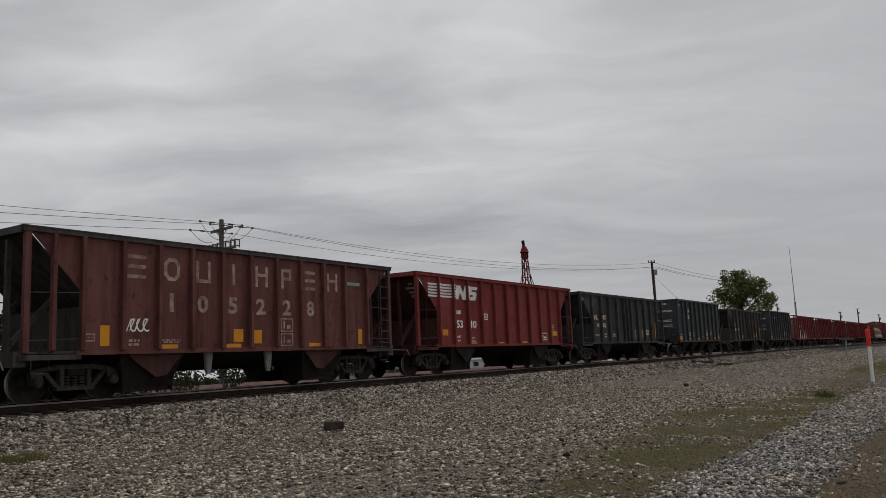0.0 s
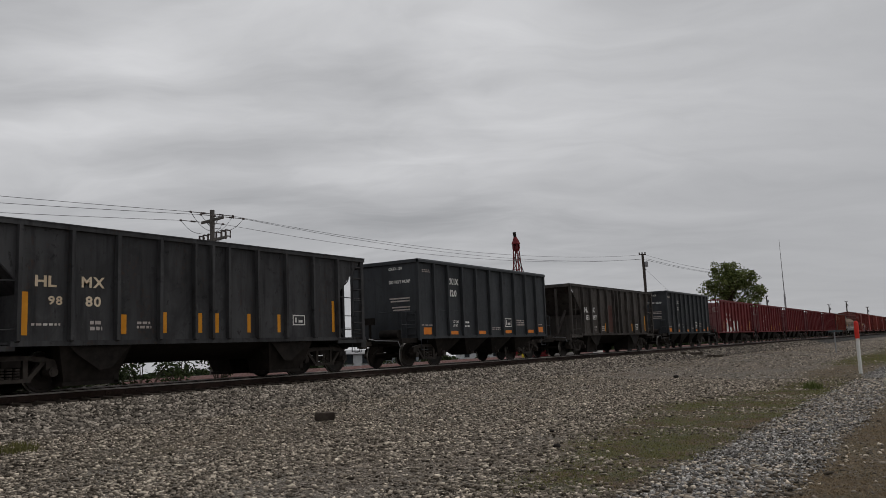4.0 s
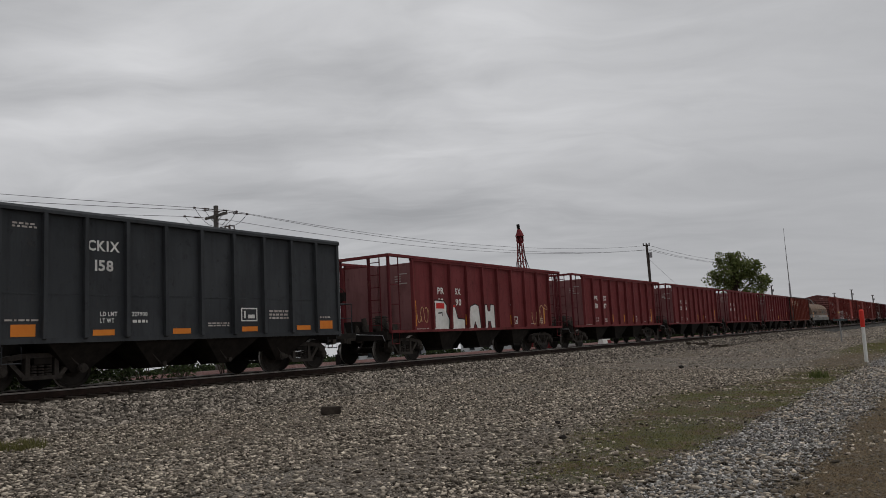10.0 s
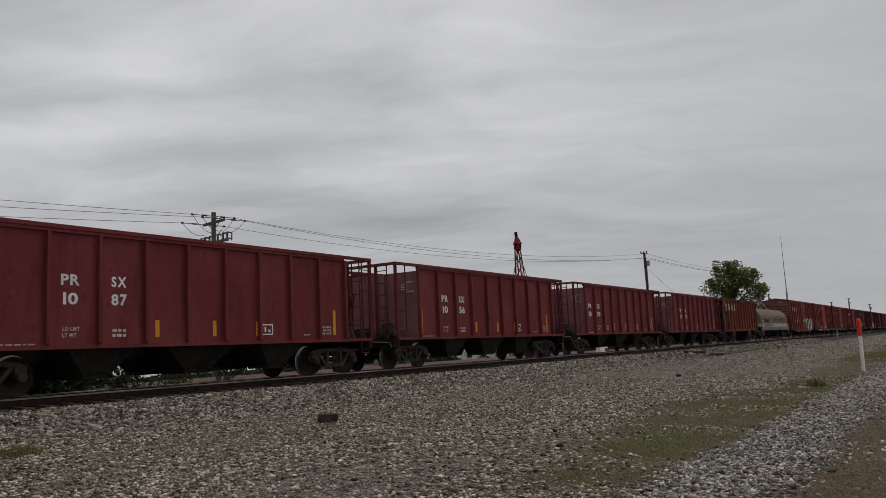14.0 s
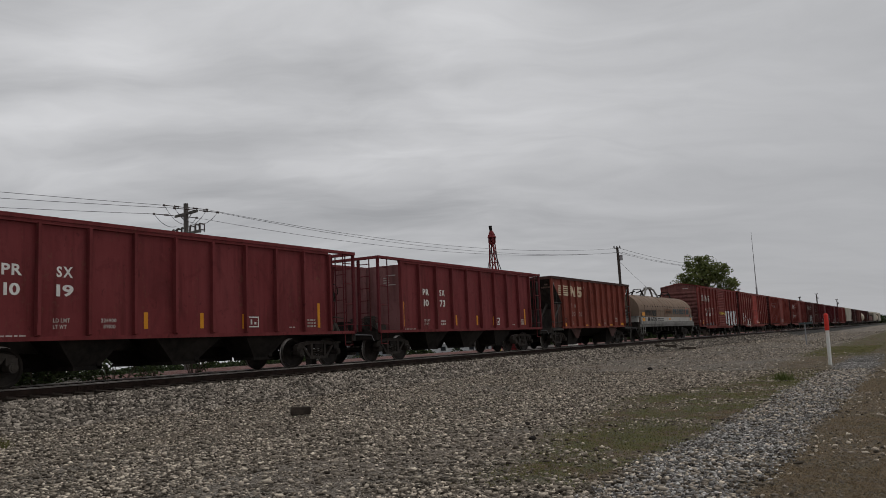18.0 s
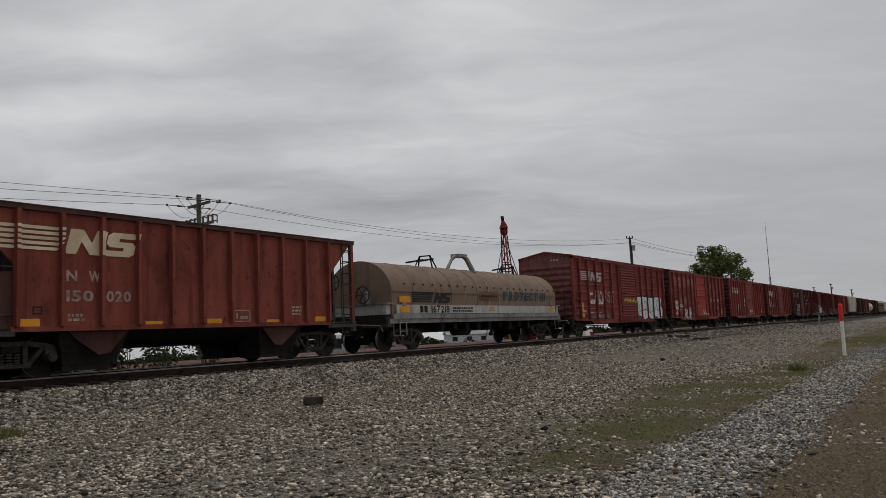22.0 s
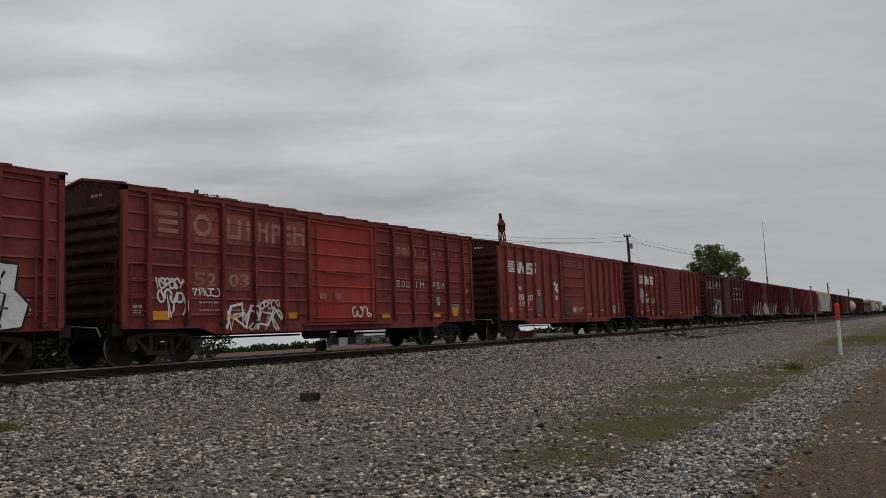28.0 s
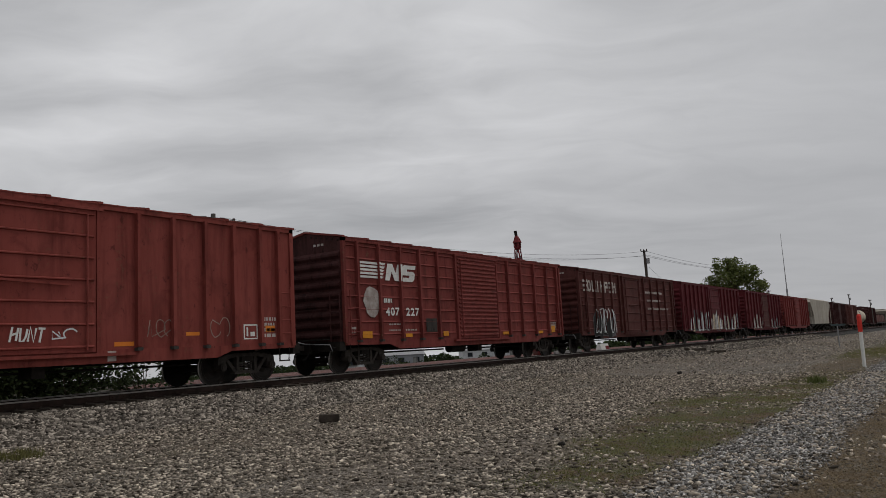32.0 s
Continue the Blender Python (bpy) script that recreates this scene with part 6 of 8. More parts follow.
def plain_pole(x, y, top, lean, label):
    pole = tagged(new("utility_pole"), label, "utility pole", "utility poles")
    pole.location = (x, y, -1.1)
    z = top + 1.1
    part("shaft", Geo().tube((0, 0, -0.7), (lean, 0, z), 0.18, 12, 0.13), M["pole_dark"], pole)
    part("top_pin", Geo().beam((lean - 0.25, 0.3, z - 0.1), (lean + 0.15, -0.35, z - 0.1), 0.08, 0.1), M["pole_dark"], pole)
    for k in range(3):
        part("insulator", Geo().tube((lean + 0.1 * k - 0.2, 0.3 - 0.3 * k, z - 0.05), (lean + 0.1 * k - 0.2, 0.3 - 0.3 * k, z + 0.15), 0.07, 8), M["porcelain"], pole)
    part("riser", Geo().tube((lean * 0.9 + 0.16, -0.12, z * 0.62), (lean * 0.97 + 0.16, -0.12, z - 0.9), 0.05, 6), M["galv"], pole)
    part("fuse_box", Geo().box(lean + 0.05, -0.45, z - 1.5, lean + 0.35, -0.2, z - 0.9), M["galv"], pole)


pole_with_arms()
plain_pole(POLE_B[0], POLE_B[1], TOP_B, -0.75, "dark slender wooden utility pole")


def wire(p, q, drop, r=0.02):
    g = Geo().pipe(sag(p, q, drop, 18), r, 5)
    tagged(part("power_line", g, M["wire"]), "dark sagging overhead power line", "wire", "overhead lines")


ax, ay = POLE_A
bx, by = POLE_B
dirx = Vector((bx - ax, by - ay, 0)).normalized()
crs = Vector((-dirx.y, dirx.x, 0))
RISE, DROP = (-0.65, 1.1, 0.2), 1.2
for s, za, zb, rise in ((-1, TOP_A - 0.62, TOP_B - 0.55, RISE[0]), (0, TOP_A - 0.25, TOP_B - 0.05, RISE[1]), (1, TOP_A - 0.62, TOP_B - 0.5, RISE[2])):
    a = Vector((ax, ay, za)) + crs * s * 1.3
    wire(a + dirx * 1.5, Vector((bx, by, zb)) + crs * s * 0.3, DROP, 0.013)
    wire(a - dirx * 1.5, a - Vector((48, -14.0 - 4 * s, -rise)), 0.4, 0.014)
    wire(Vector((bx, by, zb)) + crs * s * 0.3, Vector((115, 26.5, 9.75 + (zb - TOP_B) * 0.7)) + crs * s * 0.3, 0.25, 0.016)
wire((bx, by, 8.6), (103.0, 23.4, -0.9), 0.2, 0.012)
plain_pole(115.0, 26.5, 9.9, 0.0, "dark wooden utility pole behind the tree")


def lattice_tower():
    x, y = 70.0, 35.6
    t = tagged(new("lattice_tower"), "slim red lattice tower with a lantern-like head", "tower")
    t.location = (x, y, -1.1)
    top, w0, w1 = 11.0, 0.66, 0.21
    corner = lambda i, k: Vector(((-1, 1, 1, -1)[i % 4] * (w0 + (w1 - w0) * k), (-1, -1, 1, 1)[i % 4] * (w0 + (w1 - w0) * k), top * k)) + Vector((-0.17, 0.33, 0)) * k
    for i in range(4):
        part("leg", Geo().beam(corner(i, -0.05), corner(i, 1), 0.09, 0.09), M["towerred"], t)
    n = 12
    for j in range(n):
        for i in range(4):
            part("brace", Geo().beam(corner(i, j / n), corner(i + 1, (j + 1) / n), 0.04, 0.05), M["towerred"], t)
            part("girt", Geo().beam(corner(i, (j + 1) / n), corner(i + 1, (j + 1) / n), 0.04, 0.05), M["towerred"], t)
    hx, hy = -0.17, 0.33
    g = Geo().tube((hx, hy, top), (hx, hy, top + 0.14), 0.28, 8, 0.36)
    part("lantern_floor", g, M["towerred"], t)
    for k in range(4):
        a = (k + 0.5) * math.tau / 4
        part("lantern_post", Geo().beam((hx + 0.29 * math.cos(a), hy + 0.29 * math.sin(a), top + 0.12), (hx + 0.29 * math.cos(a), hy + 0.29 * math.sin(a), top + 0.72), 0.14, 0.14), M["towerred"], t)
    g = Geo().tube((hx, hy, top + 0.66), (hx, hy, top + 0.95), 0.47, 8, 0.34)
    g.tube((hx, hy, top + 0.95), (hx - 0.02, hy + 0.05, top + 1.35), 0.34, 8, 0.17)
    part("lantern_roof", g, M["towerred"], t)
    part("vent_stack", Geo().tube((hx - 0.02, hy + 0.05, top + 1.3), (hx - 0.05, hy + 0.1, top + 1.85), 0.15, 8, 0.17), M["running"], t)
    for dx, dy in ((0.75, -1.5), (-0.9, 1.0)):
        part("guy_cable", Geo().pipe([(hx, hy, top), (hx + dx * 1.9, hy + dy * 1.9, 0)], 0.04, 5), M["wire"], t)


lattice_tower()


def radio_mast():
    m = tagged(new("radio_mast"), "thin pale grey guyed radio mast", "mast")
    m.location = (197, 32.7, -1.1)
    part("lower_tube", Geo().tube((0, 0, 0), (-0.2, 0, 11), 0.26, 10, 0.2), M["galv"], m)
    part("upper_tube", Geo().tube((-0.2, 0, 11), (-0.85, 0, 23.8), 0.11, 8, 0.035), M["galv"], m)


radio_mast()
for x, y, top in ((203.0, 37.8, 10.0), (248.0, 29.8, 8.6), (258.0, 26.4, 9.6), (276.0, 22.6, 8.1)):
    plain_pole(x, y, top, 0.0, "distant thin dark pole beside the line")


def marker_post():
    p = tagged(new("marker_post"), "white plastic marker post with a red cap", "marker post")
    x, y = 32.6, 3.09
    p.location = (x, y, float(ground_z(x, y)) - 0.02)
    part("post", Geo().tube((0, 0, 0), (0.03, 0, 1.30), 0.062, 14), M["postwhite"], p)
    g = Geo()
    g.tube((0.03, 0, 1.28), (0.04, 0, 1.86), 0.078, 14)
    g.tube((0.04, 0, 1.86), (0.04, 0, 1.92), 0.078, 14, 0.04)
    part("cap", g, M["postred"], p, "red dome-topped cap")


marker_post()


def small_sign():
    s = tagged(new("line_sign"), "small faded grey-green trackside sign on a post", "sign")
    x, y = 66.0, 7.75
    s.location = (x, y, float(ground_z(x, y)) - 0.02)
    part("post", Geo().tube((0, 0, 0), (0, 0, 1.75), 0.045, 8), M["galv"], s)
    part("panel", Geo().box(-0.05, -0.55, 1.58, 0.0, 0.42, 1.72), M["signgreen"], s)


small_sign()


def stub_post():
    s = tagged(new("stub_post"), "short black steel stub post beside the far rail", "post")
    x, y = 23.4, 19.95
    s.location = (x, y, float(ground_z(x, y)) - 0.02)
    part("post", Geo().box(-0.14, -0.14, 0, 0.14, 0.14, 0.62), M["running"], s)
    part("plate", Geo().box(-0.22, -0.22, 0.0, 0.22, 0.22, 0.06), M["running"], s)


stub_post()


# ---- trees and bushes ----
def leaf_cloud(r, centres, per, size, mat, name, parent):
    """A crown of many small leaves round the given (centre, radius) clumps."""
    v, f = [], []
    for c, rad in centres:
        for _ in range(int(per * rad * rad)):
            d = Vector((r.gauss(0, 1), r.gauss(0, 1), r.gauss(0, 1))).normalized() * rad * r.uniform(0.55, 1.08)
            p = Vector(c) + Vector((d.x, d.y, d.z * 0.85))
            a = Vector((r.gauss(0, 1), r.gauss(0, 1), r.gauss(0, 0.6))).normalized() * size * r.uniform(0.6, 1.3)
            b = a.cross(Vector((r.gauss(0, 1), r.gauss(0, 1), r.gauss(0, 1)))).normalized() * size * 0.45
            n = len(v)
            v += [p - a, p + b, p + a, p - b]
            f.append((n, n + 1, n + 2, n + 3))
    me = bpy.data.meshes.new(name)
    me.from_pydata([tuple(q) for q in v], [], f)
    me.materials.append(mat)
    return part(name, me, None, parent)


def tree(x, y, height, width, seed, label, base=-1.1, leaf=0.19):
    r = random.Random(seed)
    t = tagged(new("tree"), label, "tree")
    t.location = (x, y, base)
    trunk = Geo()
    p, rad = Vector((0, 0, 0)), height * 0.028
    for k in range(5):
        q = p + Vector((r.uniform(-0.15, 0.15), r.uniform(-0.15, 0.15), height * 0.14))
        trunk.tube(p, q, rad, 9, rad * 0.86)
        p, rad = q, rad * 0.86
    part("trunk", trunk, M["bark"], t)
    clumps = []
    for k in range(24):
        a, h = k * 2.4 + r.uniform(-0.4, 0.4), r.uniform(0.40, 0.97)
        reach = width / 2 * math.sin(min(1.0, (1.04 - h) / 0.62) * math.pi / 2) * r.uniform(0.55, 1.0)
        e = Vector((math.cos(a) * reach, math.sin(a) * reach, height * h - 0.2))
        s = Vector((0, 0, height * min(0.68, h * 0.75)))
        m = s.lerp(e, 0.5) + Vector((0, 0, 0.3))
        limb = Geo().tube(s, m, height * 0.011, 6, height * 0.008).tube(m, e, height * 0.008, 6, height * 0.003)
        part("limb", limb, M["bark"], t)
        clumps.append((e, width * r.uniform(0.11, 0.185)))
        for _ in range(2):
            clumps.append((e + Vector((r.gauss(0, 1), r.gauss(0, 1), r.gauss(0, 0.7))) * width * 0.09, width * r.uniform(0.06, 0.11)))
    for k in range(26):
        a, h = r.uniform(0, math.tau), r.uniform(0.62, 0.98)
        reach = width * 0.5 * math.sin(min(1.0, (1.06 - h) / 0.5) * math.pi / 2) + 0.35
        e = Vector((math.cos(a) * reach, math.sin(a) * reach, height * h + 0.15))
        part("twig", Geo().tube(e * 0.75 + Vector((0, 0, height * h * 0.2)), e, 0.05, 5, 0.015), M["bark"], t)
        clumps += [(e, 0.34), (e * 0.93 + Vector((0, 0, height * h * 0.05)), 0.45)]
    leaf_cloud(r, clumps, 120, leaf, M["leaf"], "crown", t)
    return t


tree(108.0, 24.3, 11.5, 8.0, 5, "full green broad-leaved tree behind the train")


def bush(x, y, h, w, seed, label="tangled dark green bush behind the track", dense=430):
    r = random.Random(seed)
    b = tagged(new("bush"), label, "bush", "trackside bushes")
    b.location = (x, y, float(ground_z(x, y)) - 0.03)
    clumps = []
    for k in range(12):
        e = Vector((r.uniform(-w / 2, w / 2), r.uniform(-w / 3, w / 3), h * r.uniform(0.35, 0.9)))
        part("stem", Geo().tube((e.x * 0.3, e.y * 0.3, 0), e, 0.03, 5, 0.012), M["bark"], b)
        clumps.append((e, h * r.uniform(0.14, 0.24)))
        clumps.append((Vector((e.x, e.y, e.z * 0.5)), h * r.uniform(0.16, 0.26)))
    leaf_cloud(r, clumps, dense, 0.11, M["bush"], "foliage", b)


for k, (x, y, h, w) in enumerate(((17.9, 28.6, 4.3, 2.6), (15.4, 28.9, 4.5, 3.2), (12.6, 28.0, 4.2, 3.6), (9.6, 29.0, 4.2, 3.8), (6.2, 28.5, 4.1, 4.0), (2.6, 29.0, 4.2, 4.0))):
    bush(x, y, h, w, 40 + k)
for k, (x, y, h, w) in enumerate(((21.0, 28.3, 2.1, 2.6), (23.6, 29.2, 1.9, 2.2), (26.3, 29.6, 2.3, 2.0), (47.0, 40.0, 1.5, 3.4), (56.0, 42.0, 1.4, 3.0))):
    bush(x, y, h, w, 60 + k, "thin scraggy bush with gaps beyond the track", 120)


def scrub():
    r = random.Random(91)
    clumps = []
    for k in range(110):
        x, y = r.uniform(12, 190), r.uniform(44, 58)
        h = r.uniform(0.3, 0.8) * (1.3 if math.sin(x * 0.35) > 0.4 else 0.8)
        clumps.append((Vector((x, y, float(ground_z(x, y)) + h * 0.4)), h * r.uniform(0.6, 0.95)))
    tagged(leaf_cloud(r, clumps, 170, 0.16, M["bush"], "scrub", None), "low dark scrub beyond the railway bed", "scrub", kind="stuff")


scrub()


def barrier(x, y):
    b = tagged(new("road_barrier"), "white plastic barrier with a red end panel", "barrier")
    b.location = (x, y, float(ground_z(x, y)))
    part("body", Geo().prism_x([(-0.3, 0), (0.3, 0), (0.12, 0.62), (-0.12, 0.62)], -0.9, 0.9), M["postwhite"], b)
    part("panel", Geo().prism_x([(-0.27, 0.12), (0.27, 0.12), (0.18, 0.42), (-0.18, 0.42)], 0.1, 0.91), M["towerred"], b)


barrier(65.2, 26.0)


def yard_clutter():
    """Guard post, red crate and concrete blocks on the reddish ground beyond the track."""
    x, y = 53.6, 27.4
    b = tagged(new("guard_post"), "squat yellow steel guard post beyond the track", "bollard")
    b.location = (x, y, float(ground_z(x, y)) - 0.02)
    part("post", Geo().tube((0, 0, 0), (0, 0, 0.66), 0.14, 12).tube((0, 0, 0.66), (0, 0, 0.72), 0.14, 12, 0.06), M["yellow"], b)
    x, y = 53.9, 26.3
    c = tagged(new("crate"), "red slatted steel crate on bare ground", "crate")
    c.location, c.rotation_euler = (x, y, float(ground_z(x, y))), (0, 0, radians(-40))
    part("body", Geo().box(-0.5, -0.4, 0.08, 0.5, 0.4, 0.56), M["darkoxide"], c)
    for k in range(3):
        part("slat", Geo().box(-0.55, -0.44, 0.10 + 0.17 * k, 0.55, -0.4, 0.21 + 0.17 * k), M["towerred"], c)
    for sx in (-1, 1):
        part("corner_post", Geo().box(sx * 0.52 - 0.05, -0.47, 0, sx * 0.52 + 0.05, -0.37, 0.62), M["darkoxide"], c)
    for k, (x, y, w) in enumerate(((54.8, 25.1, 1.1), (55.6, 24.4, 0.9))):
        g = Geo().prism_x([(-0.3, 0), (0.3, 0), (0.24, 0.34), (-0.24, 0.34)], -w / 2, w / 2)
        o = tagged(part("concrete_block", g, M["concrete"]), "pale grey concrete block on bare ground", "concrete block", "concrete blocks")
        o.location, o.rotation_euler = (x, y, float(ground_z(x, y)) - 0.01), (0, 0, radians(-50))


yard_clutter()


# ---- low buildings and woods behind the line ----
def shed(x, y, w, d, h, turn, wall, label, windows=3):
    b = tagged(new("shed"), label, "building", "far sheds")
    b.location, b.rotation_euler = (x, y, float(ground_z(x, y)) - 0.3), (0, 0, turn)
    part("wall", Geo().box(-w / 2, -d / 2, 0, w / 2, d / 2, h), wall, b)
    g = Geo()
    g.prism_x([(-d / 2 - 0.4, h), (d / 2 + 0.4, h), (0, h + d * 0.14)], -w / 2 - 0.4, w / 2 + 0.4)
    part("roof", g, M["roofgrey"], b)
    for k in range(windows):
        x0 = -w / 2 + (k + 0.5) * w / windows
        wn = part("window", Geo().box(x0 - 0.7, -d / 2 - 0.05, 1.1, x0 + 0.7, -d / 2 - 0.01, 2.2), M["glass"], b)
        part("frame", Geo().box(x0 - 0.8, -d / 2 - 0.07, 1.0, x0 + 0.8, -d / 2 - 0.03, 1.1), M["greysill"], wn)
    part("door", Geo().box(w * 0.32, -d / 2 - 0.06, 0, w * 0.32 + 1.0, -d / 2 - 0.01, 2.1), M["greysill"], b)


shed(78, 63, 5.0, 3.4, 2.3, radians(-48), M["wallwhite"], "small white metal-clad hut", 2)
shed(150, 112, 14, 8, 2.8, radians(-44), M["wallgrey"], "low grey block shed", 4)
shed(196, 112, 16, 8, 2.8, radians(-50), M["wallwhite"], "low white shed with a grey roof", 4)


def far_woods():
    r = random.Random(77)
    clumps = []
    for k in range(260):
        a = radians(-4 + 74 * k / 260)
        d = r.uniform(420, 520)
        h = r.uniform(0.5, 2.4) if a > 0.35 else r.uniform(1.5, 4.5)
        clumps.append((Vector((d * math.cos(a), d * math.sin(a), float(ground_z(0, d * math.sin(a))) + h - 1.4)), r.uniform(2.5, 4.6)))
    v = new("far_woods")
    ob = leaf_cloud(r, clumps, 9, 1.3, M["bush"], "far_woods", None)
    bpy.data.objects.remove(v)
    tagged(ob, "low dark line of distant woods", "woods", kind="stuff")


far_woods()


# ---- the train, from the leading car back ----
YS = -1.5 - 0.006      # plane of the paint on hopper sides


def strips(car, boxes, mat, y=YS):
    for x0, z0, x1, z1 in boxes:
        part("reflector", flat(Geo(), x0, z0, x1, z1, y), mat, car)


def words(car, items, mat, y=YS):
    for s, x0, z0, x1, z1 in items:
        part("lettering", text_geo(Geo(), s, x0, z0, x1, z1, y), mat, car)


def stencil_box(car, x0, z0, x1, z1, mat, y=YS):
    g = ring_rect(Geo(), x0, z0, x1, z1, y, 0.035)
    flat(g, x0 + 0.1, z0 + 0.08, x0 + 0.16, z1 - 0.08, y), flat(g, x0 + 0.24, z0 + 0.08, x1 - 0.1, (z0 + z1) / 2, y)
    part("stencil", g, mat, car)


# leading red-brown hopper with a worn name
P_A = [0.64, 1.31, 2.3, 3.28, 4.25, 5.22, 6.2, 7.17, 8.13, 9.1, 10.07, 11.15]
a = open_hopper("hopper_car", "dull red-brown ribbed open hopper with worn white lettering", -109.0, 12.46, 3.68, M["oxide"], P_A, M["patchbrown"], frame_mat=M["grime"], chord=M["grime"])
name_blocks(a, [(2.45, 2.95), (3.46, 3.92), (4.42, 4.88), (5.45, 5.85), (6.42, 6.88), (7.40, 7.80), (8.36, 8.80), (9.34, 9.80)], 2.74, 3.30, YS, M["dullpink"])
words(a, [("1", 3.62, 1.98, 3.74, 2.44), ("0", 4.46, 1.98, 4.80, 2.42), ("5", 5.46, 1.98, 5.78, 2.42), ("2", 6.44, 1.98, 6.78, 2.42), ("2", 7.44, 1.98, 7.78, 2.42), ("8", 8.42, 1.98, 8.74, 2.42)], M["dullpink"])
part("graffiti", scrawl(Geo(), 2.38, 1.50, 3.06, 1.82, 0.04, YS, 4, 4), M["white"], a)
strips(a, [(1.78, 1.18, 2.01, 1.64), (3.38, 1.09, 3.87, 1.20), (5.4, 1.10, 5.9, 1.20), (5.64, 1.24, 5.97, 1.58), (6.32, 1.20, 6.64, 1.56), (8.5, 1.08, 9.0, 1.20), (10.75, 1.15, 10.94, 1.62)], M["amber"])
part("placard", flat(Geo(), 10.2, 2.98, 10.88, 3.08, YS), M["green_ink"], a)
stencil_box(a, 7.36, 1.52, 7.84, 1.90, M["dullpink"]), stencil_box(a, 7.36, 1.12, 7.84, 1.48, M["dullpink"])
stencil_box(a, 1.38, 1.28, 1.66, 1.46, M["dullpink"])
small_print(a, 2.5, 1.18, 2.8, 1.36, YS, M["dullpink"], 2), small_print(a, 3.35, 1.24, 3.95, 1.34, YS, M["dullpink"], 2)

for x in (4.95, 7.03):
    part("lock_strut", Geo().prism([(x - 0.13, 0.99), (x + 0.13, 0.99), (x + 0.08, 0.6), (x + 0.05, 0.45), (x - 0.05, 0.45), (x - 0.08, 0.6)], -1.36, -1.28), M["greysill"], a, "dull grey door lock strut")
    part("lock_pin", Geo().tube((x + 0.1, -1.42, 0.52), (x + 0.1, -1.3, 0.52), 0.05, 8), M["truckiron"], a)


def slope_print(car, H, rows, mat):
    """Rows of bars on the underside of the leading slope sheet."""
    g = Geo()
    a, b = Vector((0.05, 0, H - 0.01)), Vector((1.9, 0, 1.80))
    d = (b - a).normalized()
    under = Vector((d.z, 0, -d.x)) * 0.045
    for q, (y0, y1) in enumerate(rows):
        n = max(2, round((y1 - y0) / 0.1))
        for k in range(n):
            u = y0 + (y1 - y0) * k / n
            c = [a + d * t + under + Vector((0, -yy, 0)) for t, yy in ((0.42 + 0.2 * q, u), (0.42 + 0.2 * q, u + 0.07), (0.53 + 0.2 * q, u + 0.07), (0.53 + 0.2 * q, u))]
            g.add(c, [(0, 1, 2, 3)])
    tagged(part("small_print", g, mat, car), kind="stuff")


# brighter red hopper with the striped emblem
P_B = [1.42] + [2.4 + 1.02 * k for k in range(9)] + [11.6]
b = open_hopper("hopper_car", "brick-red ribbed open hopper with a white striped emblem", -95.05, 13.0, 3.66, M["brick"], P_B, frame_mat=M["soot_shade"])
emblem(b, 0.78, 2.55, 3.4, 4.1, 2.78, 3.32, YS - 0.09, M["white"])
slope_print(b, 3.66, ((0.95, 1.15), (0.75, 1.3), (0.8, 1.2), (0.8, 1.1)), M["white_worn"])
small_print(b, 2.52, 2.22, 2.98, 2.46, YS, M["white"], 1)
words(b, [("153", 2.53, 1.70, 3.08, 1.99), ("110", 3.53, 1.70, 4.09, 1.99), ("LD LMT", 2.53, 1.32, 2.92, 1.42), ("LT WT", 2.53, 1.16, 2.86, 1.26)], M["white"])
small_print(b, 3.55, 1.16, 3.95, 1.42, YS, M["white_worn"], 2), small_print(b, 10.6, 1.66, 11.1, 1.95, YS, M["white_worn"], 3)
stencil_box(b, 4.71, 2.04, 5.0, 2.29, M["white"]), stencil_box(b, 9.74, 1.21, 10.3, 1.54, M["white"])
strips(b, [(1.51, 1.42, 2.02, 1.64), (3.58, 1.06, 4.08, 1.15), (5.8, 1.06, 6.3, 1.15), (7.85, 1.06, 8.38, 1.16), (10.88, 1.41, 11.38, 1.62)], M["amber"])

# two grimy black hoppers, with a cleaner black car after each
P_C = [1.34, 2.51, 3.64, 4.8, 5.85, 6.4, 6.95, 8.0, 9.1, 10.25, 11.36]
c = open_hopper("hopper_car", "grimy black ribbed open hopper with amber strips", -80.85, 12.7, 3.6, M["black"], P_C, brake_z=3.1)
words(c, [("HL", 1.72, 2.24, 2.2, 2.48), ("MX", 2.78, 2.26, 3.35, 2.50), ("98", 2.02, 1.86, 2.34, 2.05), ("80", 2.88, 1.84, 3.26, 2.07)], M["cream"])
strips(c, [(1.44, 1.22, 1.58, 2.12), (3.78, 1.23, 3.92, 1.68), (4.9, 1.25, 5.04, 1.75), (6.0, 1.25, 6.12, 1.75), (6.55, 1.25, 6.67, 1.75), (7.66, 1.25, 7.78, 1.75), (8.8, 1.25, 8.92, 1.75), (11.14, 1.25, 11.26, 2.2)], M["amber"])
stencil_box(c, 9.42, 1.45, 9.93, 1.75, M["white"])
small_print(c, 1.66, 1.42, 2.3, 1.50, YS, M["white_worn"], 1), small_print(c, 3.0, 1.32, 3.3, 1.58, YS, M["white_worn"], 2), small_print(c, 4.2, 1.36, 4.6, 1.56, YS, M["white_worn"], 2)

P_D = [0.94, 1.88, 2.92, 3.98, 5.06, 6.14, 7.22, 8.3, 9.34]


